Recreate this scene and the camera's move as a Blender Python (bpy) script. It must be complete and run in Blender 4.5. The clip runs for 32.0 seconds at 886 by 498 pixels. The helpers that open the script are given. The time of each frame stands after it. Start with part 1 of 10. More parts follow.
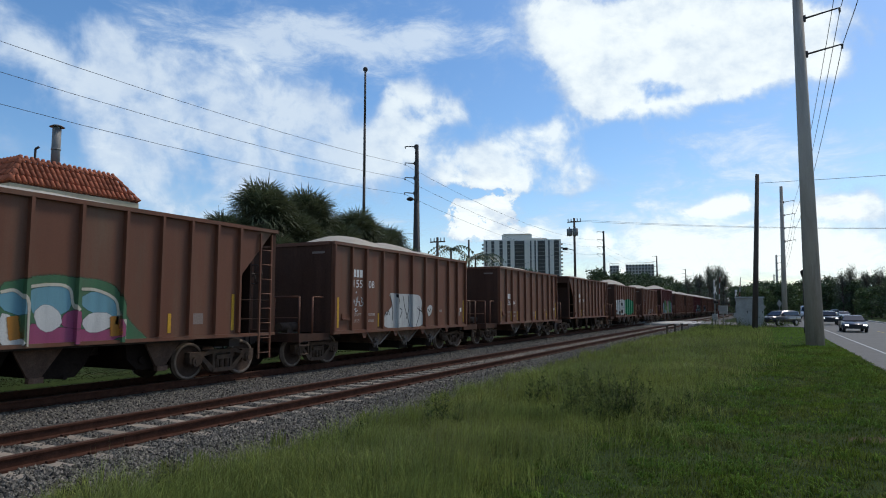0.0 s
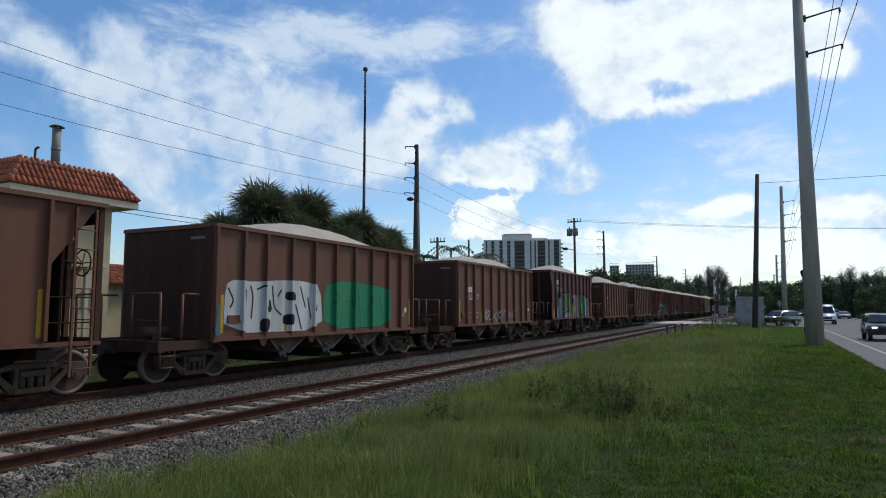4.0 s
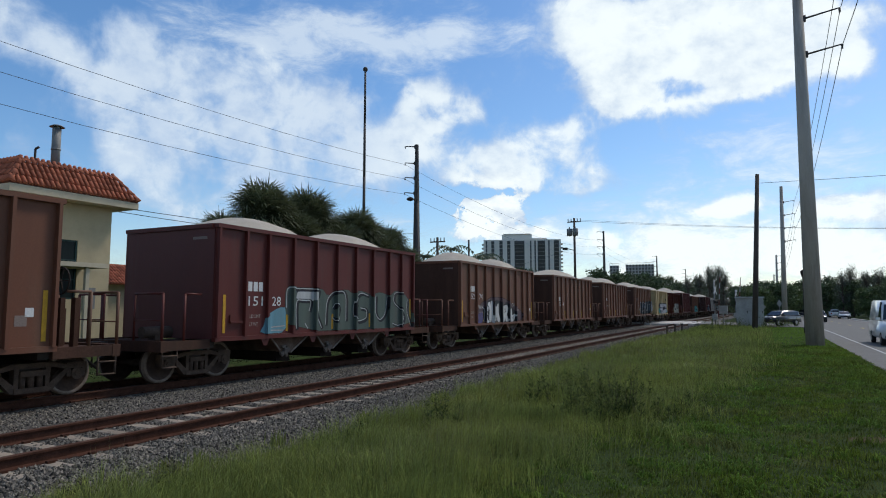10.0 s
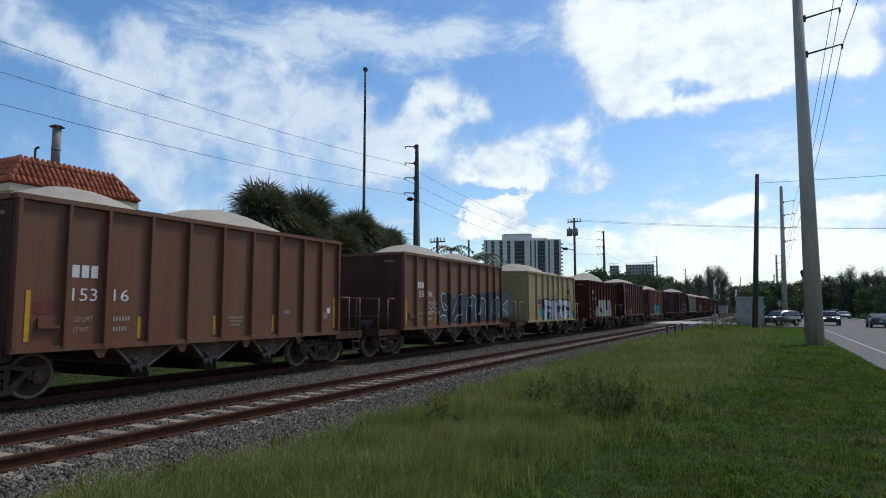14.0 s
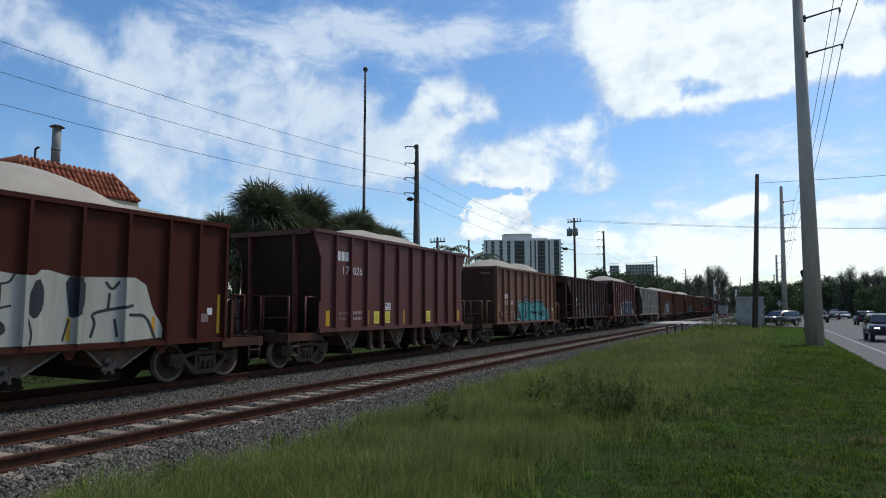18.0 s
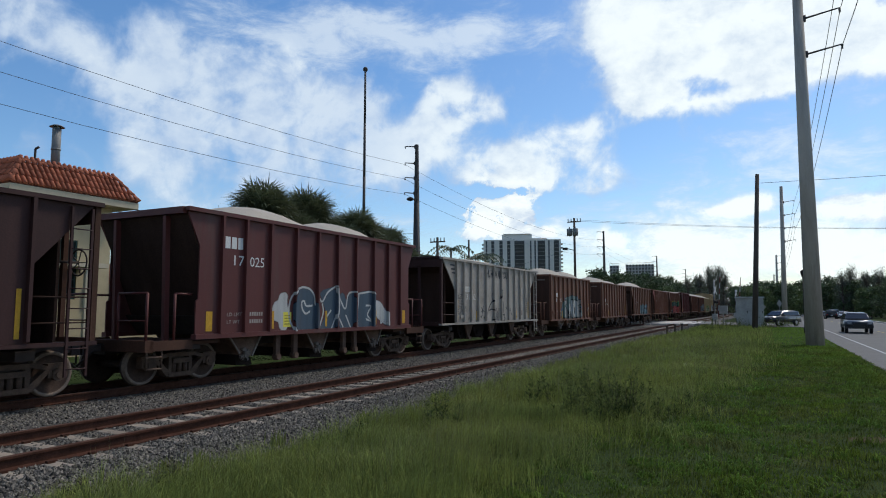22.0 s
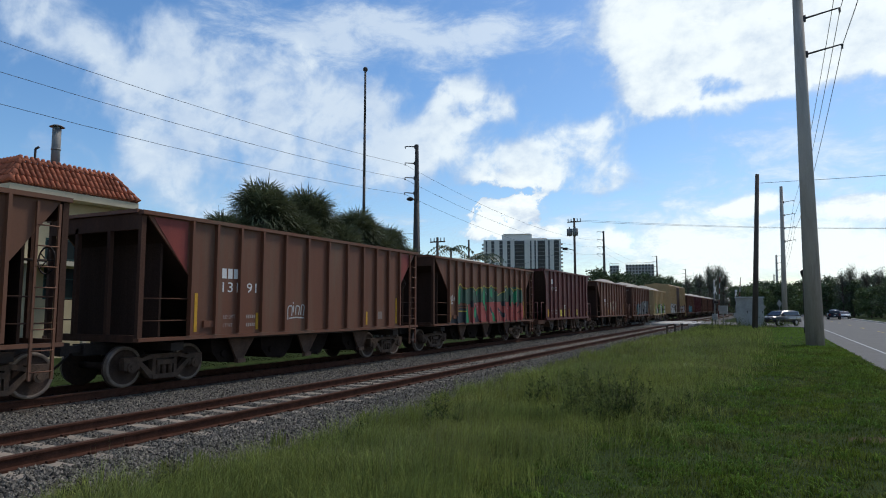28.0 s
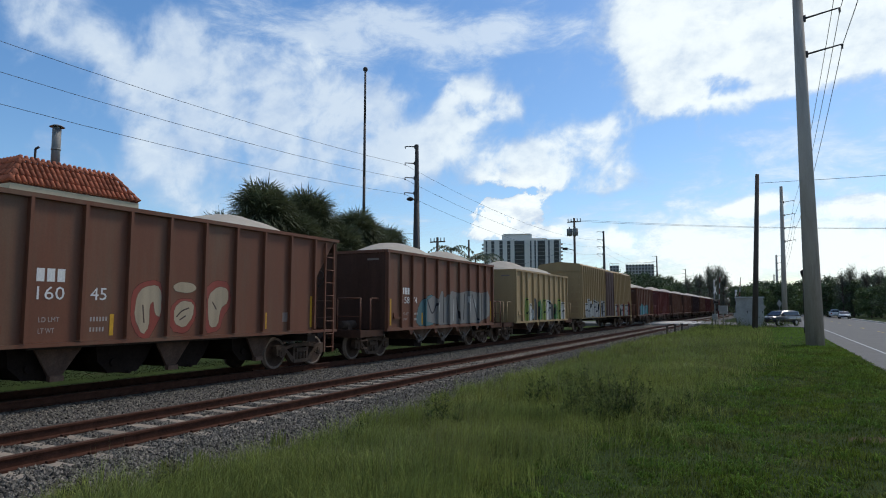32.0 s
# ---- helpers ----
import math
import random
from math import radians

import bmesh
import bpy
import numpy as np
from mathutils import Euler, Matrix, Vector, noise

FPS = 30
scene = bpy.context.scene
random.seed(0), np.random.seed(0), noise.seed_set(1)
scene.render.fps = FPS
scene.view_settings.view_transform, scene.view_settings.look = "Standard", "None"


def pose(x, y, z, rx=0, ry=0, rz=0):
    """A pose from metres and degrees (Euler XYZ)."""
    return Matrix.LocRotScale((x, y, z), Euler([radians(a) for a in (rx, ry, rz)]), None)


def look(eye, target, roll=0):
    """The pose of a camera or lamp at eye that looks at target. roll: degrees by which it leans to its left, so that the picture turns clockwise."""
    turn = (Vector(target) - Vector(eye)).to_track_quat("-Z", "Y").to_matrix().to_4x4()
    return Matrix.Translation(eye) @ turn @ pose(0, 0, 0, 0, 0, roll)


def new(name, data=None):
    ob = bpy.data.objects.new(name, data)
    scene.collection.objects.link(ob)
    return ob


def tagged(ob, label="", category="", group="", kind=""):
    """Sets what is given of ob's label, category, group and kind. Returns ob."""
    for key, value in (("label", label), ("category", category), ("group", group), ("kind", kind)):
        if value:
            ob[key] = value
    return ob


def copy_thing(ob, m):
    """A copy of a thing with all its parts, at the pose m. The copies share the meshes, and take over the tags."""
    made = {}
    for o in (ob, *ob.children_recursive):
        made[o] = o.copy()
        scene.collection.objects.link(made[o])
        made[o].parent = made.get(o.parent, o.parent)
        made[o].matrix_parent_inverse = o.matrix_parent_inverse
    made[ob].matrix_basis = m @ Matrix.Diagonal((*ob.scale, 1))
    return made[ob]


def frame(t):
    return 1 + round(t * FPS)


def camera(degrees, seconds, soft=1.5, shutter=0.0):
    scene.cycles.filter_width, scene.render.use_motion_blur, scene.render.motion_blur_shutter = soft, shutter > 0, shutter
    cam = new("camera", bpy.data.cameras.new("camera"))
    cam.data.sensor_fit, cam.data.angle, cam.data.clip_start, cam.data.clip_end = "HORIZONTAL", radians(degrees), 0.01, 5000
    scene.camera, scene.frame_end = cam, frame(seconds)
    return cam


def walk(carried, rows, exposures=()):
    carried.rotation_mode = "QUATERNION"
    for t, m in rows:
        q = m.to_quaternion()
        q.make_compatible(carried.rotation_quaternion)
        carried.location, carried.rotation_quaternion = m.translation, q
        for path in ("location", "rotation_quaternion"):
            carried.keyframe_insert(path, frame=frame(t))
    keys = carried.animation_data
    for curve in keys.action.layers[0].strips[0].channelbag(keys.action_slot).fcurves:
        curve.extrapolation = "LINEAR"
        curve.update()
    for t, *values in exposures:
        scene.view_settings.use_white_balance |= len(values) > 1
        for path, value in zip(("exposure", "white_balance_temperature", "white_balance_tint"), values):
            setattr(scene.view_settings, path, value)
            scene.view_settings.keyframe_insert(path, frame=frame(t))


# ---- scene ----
EYE = Vector((0.0, 0.0, 2.05))
YAW, PITCH = 0.468, 0.0914
AHEAD = Vector((-math.sin(YAW) * math.cos(PITCH), math.cos(YAW) * math.cos(PITCH), math.sin(PITCH)))
cam = camera(69.2, 32.0, soft=1.05)
walk(cam, [(0.0, look(EYE, EYE + AHEAD)), (32.0, look(EYE, EYE + AHEAD))])

# ---- world, sun, exposure ----
SUN_ELEV, SUN_TURN = radians(52), radians(-27)   # high, ahead and to the right, behind thin cloud
world = bpy.data.worlds.new("world")
scene.world = world
world.use_nodes = True
wn, wl = world.node_tree.nodes, world.node_tree.links
sky = wn.new("ShaderNodeTexSky")
sky.sky_type, sky.sun_disc = "NISHITA", False
sky.sun_elevation, sky.sun_rotation = SUN_ELEV, -SUN_TURN
sky.air_density, sky.dust_density, sky.ozone_density = 1.0, 0.6, 3.2
wn["Background"].inputs["Strength"].default_value = 0.140
vivid = wn.new("ShaderNodeHueSaturation")
vivid.inputs["Saturation"].default_value = 1.20
wl.new(sky.outputs[0], vivid.inputs["Color"])
wl.new(vivid.outputs[0], wn["Background"].inputs["Color"])
sun_data = bpy.data.lights.new("sun", "SUN")
sun_data.energy, sun_data.angle, sun_data.color = 2.3, radians(11), (1.0, 0.93, 0.82)
sun = new("sun", sun_data)
toward = Vector((-math.sin(SUN_TURN) * math.cos(SUN_ELEV), math.cos(SUN_TURN) * math.cos(SUN_ELEV), math.sin(SUN_ELEV)))
sun.matrix_world = toward.to_track_quat("Z", "Y").to_matrix().to_4x4()
scene.view_settings.exposure = 0.0

# ---- materials ----
MATS = {}


def mat(name, color, rough=0.7, metal=0.0, vary=0.25, scale=3.0, fine=40.0, bump=0.15, streak=0.0, dirt=None, dirt_amount=0.0, island=0.0, spread=0.0, thru=0.0, gloss=0.3):
    """A surface with stains at one scale and grain at another, and a fine relief."""
    if name in MATS:
        return MATS[name]
    m = bpy.data.materials.new(name)
    m.use_nodes = True
    n, l = m.node_tree.nodes, m.node_tree.links
    b = n["Principled BSDF"]
    b.inputs["Roughness"].default_value, b.inputs["Metallic"].default_value = rough, metal
    b.inputs["Specular IOR Level"].default_value = gloss
    tc = n.new("ShaderNodeTexCoord")
    mp = n.new("ShaderNodeMapping")
    mp.inputs["Scale"].default_value = (1, 1, 0.12 if streak else 1)
    l.new(tc.outputs["Object"], mp.inputs["Vector"])
    big, small = n.new("ShaderNodeTexNoise"), n.new("ShaderNodeTexNoise")
    big.inputs["Scale"].default_value, small.inputs["Scale"].default_value = scale, fine
    big.inputs["Detail"].default_value, small.inputs["Detail"].default_value = 6, 3
    big.inputs["Roughness"].default_value = 0.65
    l.new(mp.outputs[0], big.inputs["Vector"])
    l.new(tc.outputs["Object"], small.inputs["Vector"])
    ramp = n.new("ShaderNodeMapRange")
    ramp.inputs["From Min"].default_value, ramp.inputs["From Max"].default_value = 0.3, 0.7
    ramp.inputs["To Min"].default_value, ramp.inputs["To Max"].default_value = 1 - vary, 1 + vary
    l.new(big.outputs["Fac"], ramp.inputs["Value"])
    grain = n.new("ShaderNodeMapRange")
    grain.inputs["From Min"].default_value, grain.inputs["From Max"].default_value = 0.3, 0.7
    grain.inputs["To Min"].default_value, grain.inputs["To Max"].default_value = 1 - vary * 0.6, 1 + vary * 0.6
    l.new(small.outputs["Fac"], grain.inputs["Value"])
    mul = n.new("ShaderNodeMath")
    mul.operation = "MULTIPLY"
    l.new(ramp.outputs[0], mul.inputs[0])
    l.new(grain.outputs[0], mul.inputs[1])
    last = mul.outputs[0]
    if island or spread:
        rnd = n.new("ShaderNodeNewGeometry" if island else "ShaderNodeObjectInfo")
        r2 = n.new("ShaderNodeMapRange")
        r2.inputs["To Min"].default_value, r2.inputs["To Max"].default_value = 1 - (island or spread), 1 + (island or spread)
        l.new(rnd.outputs["Random Per Island" if island else "Random"], r2.inputs["Value"])
        m2 = n.new("ShaderNodeMath")
        m2.operation = "MULTIPLY"
        l.new(last, m2.inputs[0])
        l.new(r2.outputs[0], m2.inputs[1])
        last = m2.outputs[0]
    base = n.new("ShaderNodeMix")
    base.data_type = "RGBA"
    base.inputs["A"].default_value = (*color, 1)
    base.inputs["B"].default_value = (*(dirt or color), 1)
    base.inputs["Factor"].default_value = 0.0
    if dirt:
        stain = n.new("ShaderNodeTexNoise")
        stain.inputs["Scale"].default_value, stain.inputs["Detail"].default_value = scale * 0.6, 8
        stain.inputs["Roughness"].default_value = 0.7
        l.new(mp.outputs[0], stain.inputs["Vector"])
        edge = n.new("ShaderNodeMapRange")
        edge.inputs["From Min"].default_value, edge.inputs["From Max"].default_value = 0.62 - dirt_amount * 0.3, 0.8 - dirt_amount * 0.3
        edge.inputs["To Max"].default_value = 0.75
        l.new(stain.outputs["Fac"], edge.inputs["Value"])
        l.new(edge.outputs[0], base.inputs["Factor"])
    vec = n.new("ShaderNodeVectorMath")
    vec.operation = "SCALE"
    l.new(base.outputs["Result"], vec.inputs[0])
    l.new(last, vec.inputs["Scale"])
    l.new(vec.outputs[0], b.inputs["Base Color"])
    if bump:
        bp = n.new("ShaderNodeBump")
        bp.inputs["Strength"].default_value, bp.inputs["Distance"].default_value = bump, 0.02
        l.new(small.outputs["Fac"], bp.inputs["Height"])
        l.new(bp.outputs[0], b.inputs["Normal"])
    if thru:
        tl, mx = n.new("ShaderNodeBsdfTranslucent"), n.new("ShaderNodeMixShader")
        l.new(vec.outputs[0], tl.inputs["Color"])
        mx.inputs["Fac"].default_value = thru
        l.new(b.outputs[0], mx.inputs[1])
        l.new(tl.outputs[0], mx.inputs[2])
        l.new(mx.outputs[0], n["Material Output"].inputs["Surface"])
    MATS[name] = m
    return m


def glass(name, color, rough=0.05):
    if name not in MATS:
        m = bpy.data.materials.new(name)
        m.use_nodes = True
        b = m.node_tree.nodes["Principled BSDF"]
        b.inputs["Base Color"].default_value, b.inputs["Roughness"].default_value = (*color, 1), rough
        b.inputs["Specular IOR Level"].default_value = 0.8
        MATS[name] = m
    return MATS[name]


def glow(name, color, strength):
    if name not in MATS:
        m = bpy.data.materials.new(name)
        m.use_nodes = True
        b = m.node_tree.nodes["Principled BSDF"]
        b.inputs["Base Color"].default_value = (*color, 1)
        b.inputs["Emission Color"].default_value, b.inputs["Emission Strength"].default_value = (*color, 1), strength
        MATS[name] = m
    return MATS[name]


RUST = mat("rail_rust", (0.062, 0.027, 0.017), 0.9, 0.0, 0.35, 6, 60, 0.3, gloss=0.1)
RAIL_TOP = mat("rail_head", (0.075, 0.038, 0.026), 0.85, 0.0, 0.2, 4, 50, 0.1, gloss=0.1)
CONCRETE = mat("tie_concrete", (0.25, 0.205, 0.155), 0.9, 0, 0.22, 5, 60, 0.3, spread=0.18)
TIMBER = mat("tie_timber", (0.06, 0.045, 0.035), 0.95, 0, 0.3, 5, 50, 0.4, spread=0.25)
BALLAST = mat("ballast_bed", (0.080, 0.070, 0.060), 0.95, 0, 0.5, 14, 26, 1.0)
STONES = mat("ballast_stone", (0.130, 0.114, 0.090), 0.9, 0, 0.2, 20, 90, 0.3, island=0.85)
SAND = mat("aggregate", (0.395, 0.35, 0.285), 0.95, 0, 0.10, 2, 45, 0.5)
SOIL = mat("ground_grass", (0.034, 0.050, 0.015), 0.95, 0, 0.35, 1.3, 30, 0.5, gloss=0.05, dirt=(0.085, 0.070, 0.035), dirt_amount=0.2)
ASPHALT = mat("asphalt", (0.140, 0.133, 0.120), 0.9, 0, 0.14, 0.8, 90, 0.3)
SLAB = mat("crossing_concrete", (0.48, 0.45, 0.41), 0.9, 0, 0.15, 1.5, 40, 0.3)
WHITE_LINE = mat("road_paint", (0.42, 0.42, 0.40), 0.8, 0, 0.25, 4, 40, 0.1)
STEEL = mat("dark_steel", (0.040, 0.029, 0.024), 0.75, 0.2, 0.35, 4, 40, 0.25)
GRIMY = mat("truck_steel", (0.078, 0.050, 0.035), 0.9, 0.0, 0.4, 5, 50, 0.3)
TREAD = mat("wheel_rim", (0.195, 0.148, 0.115), 0.65, 0.3, 0.3, 6, 50, 0.15)
WHEEL = mat("wheel_plate", (0.055, 0.034, 0.025), 0.9, 0.0, 0.35, 5, 40, 0.2)
CHUTE = mat("dusty_chute", (0.088, 0.050, 0.034), 0.9, 0.0, 0.35, 2.5, 40, 0.2, dirt=(0.135, 0.096, 0.070), dirt_amount=0.5)
DUST = mat("dusty_edge", (0.20, 0.165, 0.14), 0.9, 0.0, 0.3, 6, 40, 0.2)
LETTER = mat("white_lettering", (0.62, 0.61, 0.58), 0.7, 0, 0.2, 8, 60, 0.05)
DIM = mat("dim_lettering", (0.33, 0.29, 0.26), 0.7, 0, 0.3, 12, 60, 0.05)
STENCIL = mat("stencil_lettering", (0.56, 0.53, 0.47), 0.7, 0, 0.3, 12, 60, 0.05)
FAINT = mat("faint_lettering", (0.21, 0.16, 0.135), 0.7, 0, 0.3, 12, 60, 0.05)
BLACKLETTER = mat("black_lettering", (0.02, 0.02, 0.02), 0.7, 0, 0.2, 8, 60, 0.05)
YELLOW = mat("yellow_reflector", (0.50, 0.27, 0.02), 0.6, 0, 0.2, 6, 60, 0.05)
DIMYELLOW = mat("label_print", (0.30, 0.25, 0.04), 0.6)
LABEL = mat("yellow_label", (0.70, 0.60, 0.08), 0.6, 0, 0.1, 6, 60, 0.05)
# Brown end paint darkened: the shade under the sloping ends is in the colour.
SHADED_END = mat("shaded_end_paint", (0.042, 0.025, 0.019), 0.9, 0, 0.3, 1.2, 30, 0.15, streak=1, gloss=0.06)
# Grime and the shade of the car ends together, both put into the colour.
GRIMY_SHADED_END = mat("grimy_shaded_end_paint", (0.080, 0.040, 0.027), 0.85, 0, 0.25, 1.2, 30, 0.15, streak=1, gloss=0.1, dirt=(0.050, 0.030, 0.022), dirt_amount=0.6)
PAINT = {
    "brown": mat("oxide_brown_paint", (0.140, 0.053, 0.028), 0.6, 0, 0.10, 1.4, 30, 0.05, streak=1, dirt=(0.135, 0.082, 0.050), dirt_amount=0.45),
    "dark": mat("dark_brown_paint", (0.041, 0.015, 0.0125), 0.65, 0, 0.2, 1.4, 30, 0.1, streak=1, dirt=(0.050, 0.028, 0.024), dirt_amount=0.3),
    "maroon": mat("maroon_paint", (0.096, 0.0255, 0.0215), 0.55, 0, 0.10, 1.2, 30, 0.05, streak=1, dirt=(0.09, 0.05, 0.042), dirt_amount=0.25),
    "red": mat("faded_red_paint", (0.098, 0.018, 0.013), 0.55, 0, 0.10, 1.4, 30, 0.05, streak=1, dirt=(0.085, 0.035, 0.028), dirt_amount=0.3),
    "tan": mat("tan_brown_paint", (0.150, 0.066, 0.036), 0.65, 0, 0.10, 1.4, 30, 0.05, streak=1, dirt=(0.12, 0.07, 0.05), dirt_amount=0.35),
    "yellow": mat("faded_yellow_paint", (0.312, 0.234, 0.112), 0.6, 0, 0.10, 1.4, 30, 0.05, streak=1, dirt=(0.26, 0.18, 0.09), dirt_amount=0.3),
    "ochre": mat("faded_ochre_paint", (0.335, 0.232, 0.112), 0.6, 0, 0.10, 1.4, 30, 0.05, streak=1, dirt=(0.26, 0.16, 0.08), dirt_amount=0.3),
    "grey": mat("weathered_grey_paint", (0.335, 0.295, 0.25), 0.65, 0, 0.24, 1.1, 30, 0.1, streak=0, dirt=(0.22, 0.185, 0.15), dirt_amount=0.45),
    "oxblood": mat("dark_red_paint", (0.060, 0.0165, 0.0100), 0.75, 0, 0.12, 1.4, 30, 0.05, streak=1, dirt=(0.052, 0.025, 0.017), dirt_amount=0.35, gloss=0.1),
}


# ---- mesh helpers ----
def box(bm, x0, x1, y0, y1, z0, z1, m=None):
    v = [bm.verts.new(p) for p in ((x0, y0, z0), (x1, y0, z0), (x1, y1, z0), (x0, y1, z0), (x0, y0, z1), (x1, y0, z1), (x1, y1, z1), (x0, y1, z1))]
    if m is not None:
        for q in v:
            q.co = m @ q.co
    for f in ((3, 2, 1, 0), (4, 5, 6, 7), (0, 1, 5, 4), (1, 2, 6, 5), (2, 3, 7, 6), (3, 0, 4, 7)):
        bm.faces.new([v[i] for i in f])
    return v


def bar(bm, a, b, w, d=None):
    """A square bar from a to b."""
    a, b = Vector(a), Vector(b)
    m = Matrix.Translation((a + b) / 2) @ (b - a).to_track_quat("Z", "Y").to_matrix().to_4x4()
    h = (b - a).length / 2
    return box(bm, -w / 2, w / 2, -(d or w) / 2, (d or w) / 2, -h, h, m)


def tube(bm, a, b, r0, r1=None, seg=10, caps=True):
    a, b = Vector(a), Vector(b)
    r1 = r0 if r1 is None else r1
    t = (b - a).to_track_quat("Z", "Y").to_matrix()
    rings = []
    for c, r in ((a, r0), (b, r1)):
        rings.append([bm.verts.new(c + t @ Vector((r * math.cos(k * math.tau / seg), r * math.sin(k * math.tau / seg), 0))) for k in range(seg)])
    for k in range(seg):
        f = bm.faces.new((rings[0][k], rings[0][(k + 1) % seg], rings[1][(k + 1) % seg], rings[1][k]))
        f.smooth = True
    if caps:
        bm.faces.new(rings[0][::-1])
        bm.faces.new(rings[1])
    return rings


def prism(bm, pts, x0, x1, axis="x"):
    """An outline (two numbers a point) pulled from x0 to x1 along an axis."""
    def at(p, t):
        return (t, p[0], p[1]) if axis == "x" else ((p[0], t, p[1]) if axis == "y" else (p[0], p[1], t))
    a = [bm.verts.new(at(p, x0)) for p in pts]
    b = [bm.verts.new(at(p, x1)) for p in pts]
    n = len(pts)
    bm.faces.new(a[::-1])
    bm.faces.new(b)
    for i in range(n):
        bm.faces.new((a[i], a[(i + 1) % n], b[(i + 1) % n], b[i]))


MESHES = {}


def mesh_of(bm, name, *materials):
    bmesh.ops.recalc_face_normals(bm, faces=bm.faces)
    me = bpy.data.meshes.new(name)
    bm.to_mesh(me)
    bm.free()
    for m in materials:
        me.materials.append(m)
    return me


def part(name, bm, material, parent, label="", at=None):
    """Links a bmesh, or a mesh made before, as one mesh under a thing or a part."""
    me = bm if isinstance(bm, bpy.types.Mesh) else mesh_of(bm, name, *(material if isinstance(material, tuple) else (material,)))
    ob = new(name, me)
    ob.parent = parent
    if at is not None:
        ob.matrix_basis = at
    if label:
        ob["label"] = label
    return ob


def cached(key, make, *materials):
    """One mesh for all alike parts."""
    k = (key, *[m.name for m in materials])
    if k not in MESHES:
        bm = bmesh.new()
        make(bm)
        MESHES[k] = mesh_of(bm, key if isinstance(key, str) else key[0], *materials)
    return MESHES[k]


def thing(name, m, label, category, group=""):
    e = new(name)
    e.matrix_basis = m
    e.empty_display_size = 0.1
    return tagged(e, label, category, group)


def solid(name, bm, material, label, category, group="", kind="", at=None):
    ob = new(name, mesh_of(bm, name, *(material if isinstance(material, tuple) else (material,))))
    if at is not None:
        ob.matrix_basis = at
    return tagged(ob, label, category, group, kind)


def cloud_mesh(name, verts, faces, material):
    me = bpy.data.meshes.new(name)
    me.from_pydata(verts, [], faces)
    me.materials.append(material)
    me.update()
    return me


def letters(text, size, width=None, thick=0.0):
    """A flat mesh of letters in the built-in font, lying in the y-z plane and facing +x; its lower left corner is the origin."""
    cu = bpy.data.curves.new("letters", "FONT")
    cu.body, cu.size, cu.offset = text, size, thick
    cu.resolution_u = 2
    ob = bpy.data.objects.new("letters", cu)
    scene.collection.objects.link(ob)
    bpy.context.view_layer.update()
    me = bpy.data.meshes.new_from_object(ob.evaluated_get(bpy.context.evaluated_depsgraph_get()))
    bpy.data.objects.remove(ob)
    bpy.data.curves.remove(cu)
    xs = [v.co.x for v in me.vertices]
    k = (width / (max(xs) - min(xs))) if width else 1
    x0 = min(xs)
    for v in me.vertices:
        v.co = (0, (v.co.x - x0) * k, v.co.y)
    me.materials.clear()
    return me


# ---- the plan: y runs along the tracks, x to the road, z = 0 is the road ----
RAIL_Z = 0.26
NEAR_TRACK, FAR_TRACK = -9.07, -13.87
SPEED = 11.63


# ---- ground ----
def ground_height(x, y):
    h = 0.035 * noise.noise((x * 0.35, y * 0.35, 0)) + 0.06 * noise.noise((x * 0.07, y * 0.07, 4))
    far = min(1.0, max(0.0, (math.hypot(x, y) - 120) / 120))
    h = 0.02 + h * (1 - far)
    if 2.9 < x < 14.2:
        h = -0.10 if 3.5 < x < 13.6 else -0.02
    if -17.5 < x < -6.4:
        h = min(h, 0.0) - 0.06
    if 76 < y < 95 and -30 < x < 4:
        h = min(h, 0.0) - 0.10
    return h


def build_ground():
    xs = [-4500, -2500, -1200, -600, -300, -150, -90, -60, -45, -35, -28, -22, -19, -17.5, -17.4] + [-16.5 + i * 2 for i in range(6)] + [-6.4, -6.3] + [-6 + i * 0.5 for i in range(18)] + [3.2, 3.5, 3.6, 6, 9, 12, 13.5, 13.7, 14.3, 17, 21, 26, 35, 50, 80, 130, 250, 500, 1000, 2200, 4500]
    ys = [-4500, -2000, -900, -450, -250, -120, -60, -30, -15, -8] + [-4 + i * 0.5 for i in range(70)] + [31 + i * 1.5 for i in range(30)] + [76.1, 78, 82, 86, 90, 94.9, 97, 102, 110, 125, 145, 170, 210, 280, 400, 600, 1000, 1800, 3000, 4600]
    verts = [(x, y, ground_height(x, y)) for y in ys for x in xs]
    n = len(xs)
    faces = [(j * n + i, j * n + i + 1, (j + 1) * n + i + 1, (j + 1) * n + i) for j in range(len(ys) - 1) for i in range(n - 1)]
    me = cloud_mesh("ground", verts, faces, SOIL)
    for p in me.polygons:
        p.use_smooth = True
    tagged(new("ground", me), "grassy ground along the railway and the road", "ground", kind="structure")


build_ground()


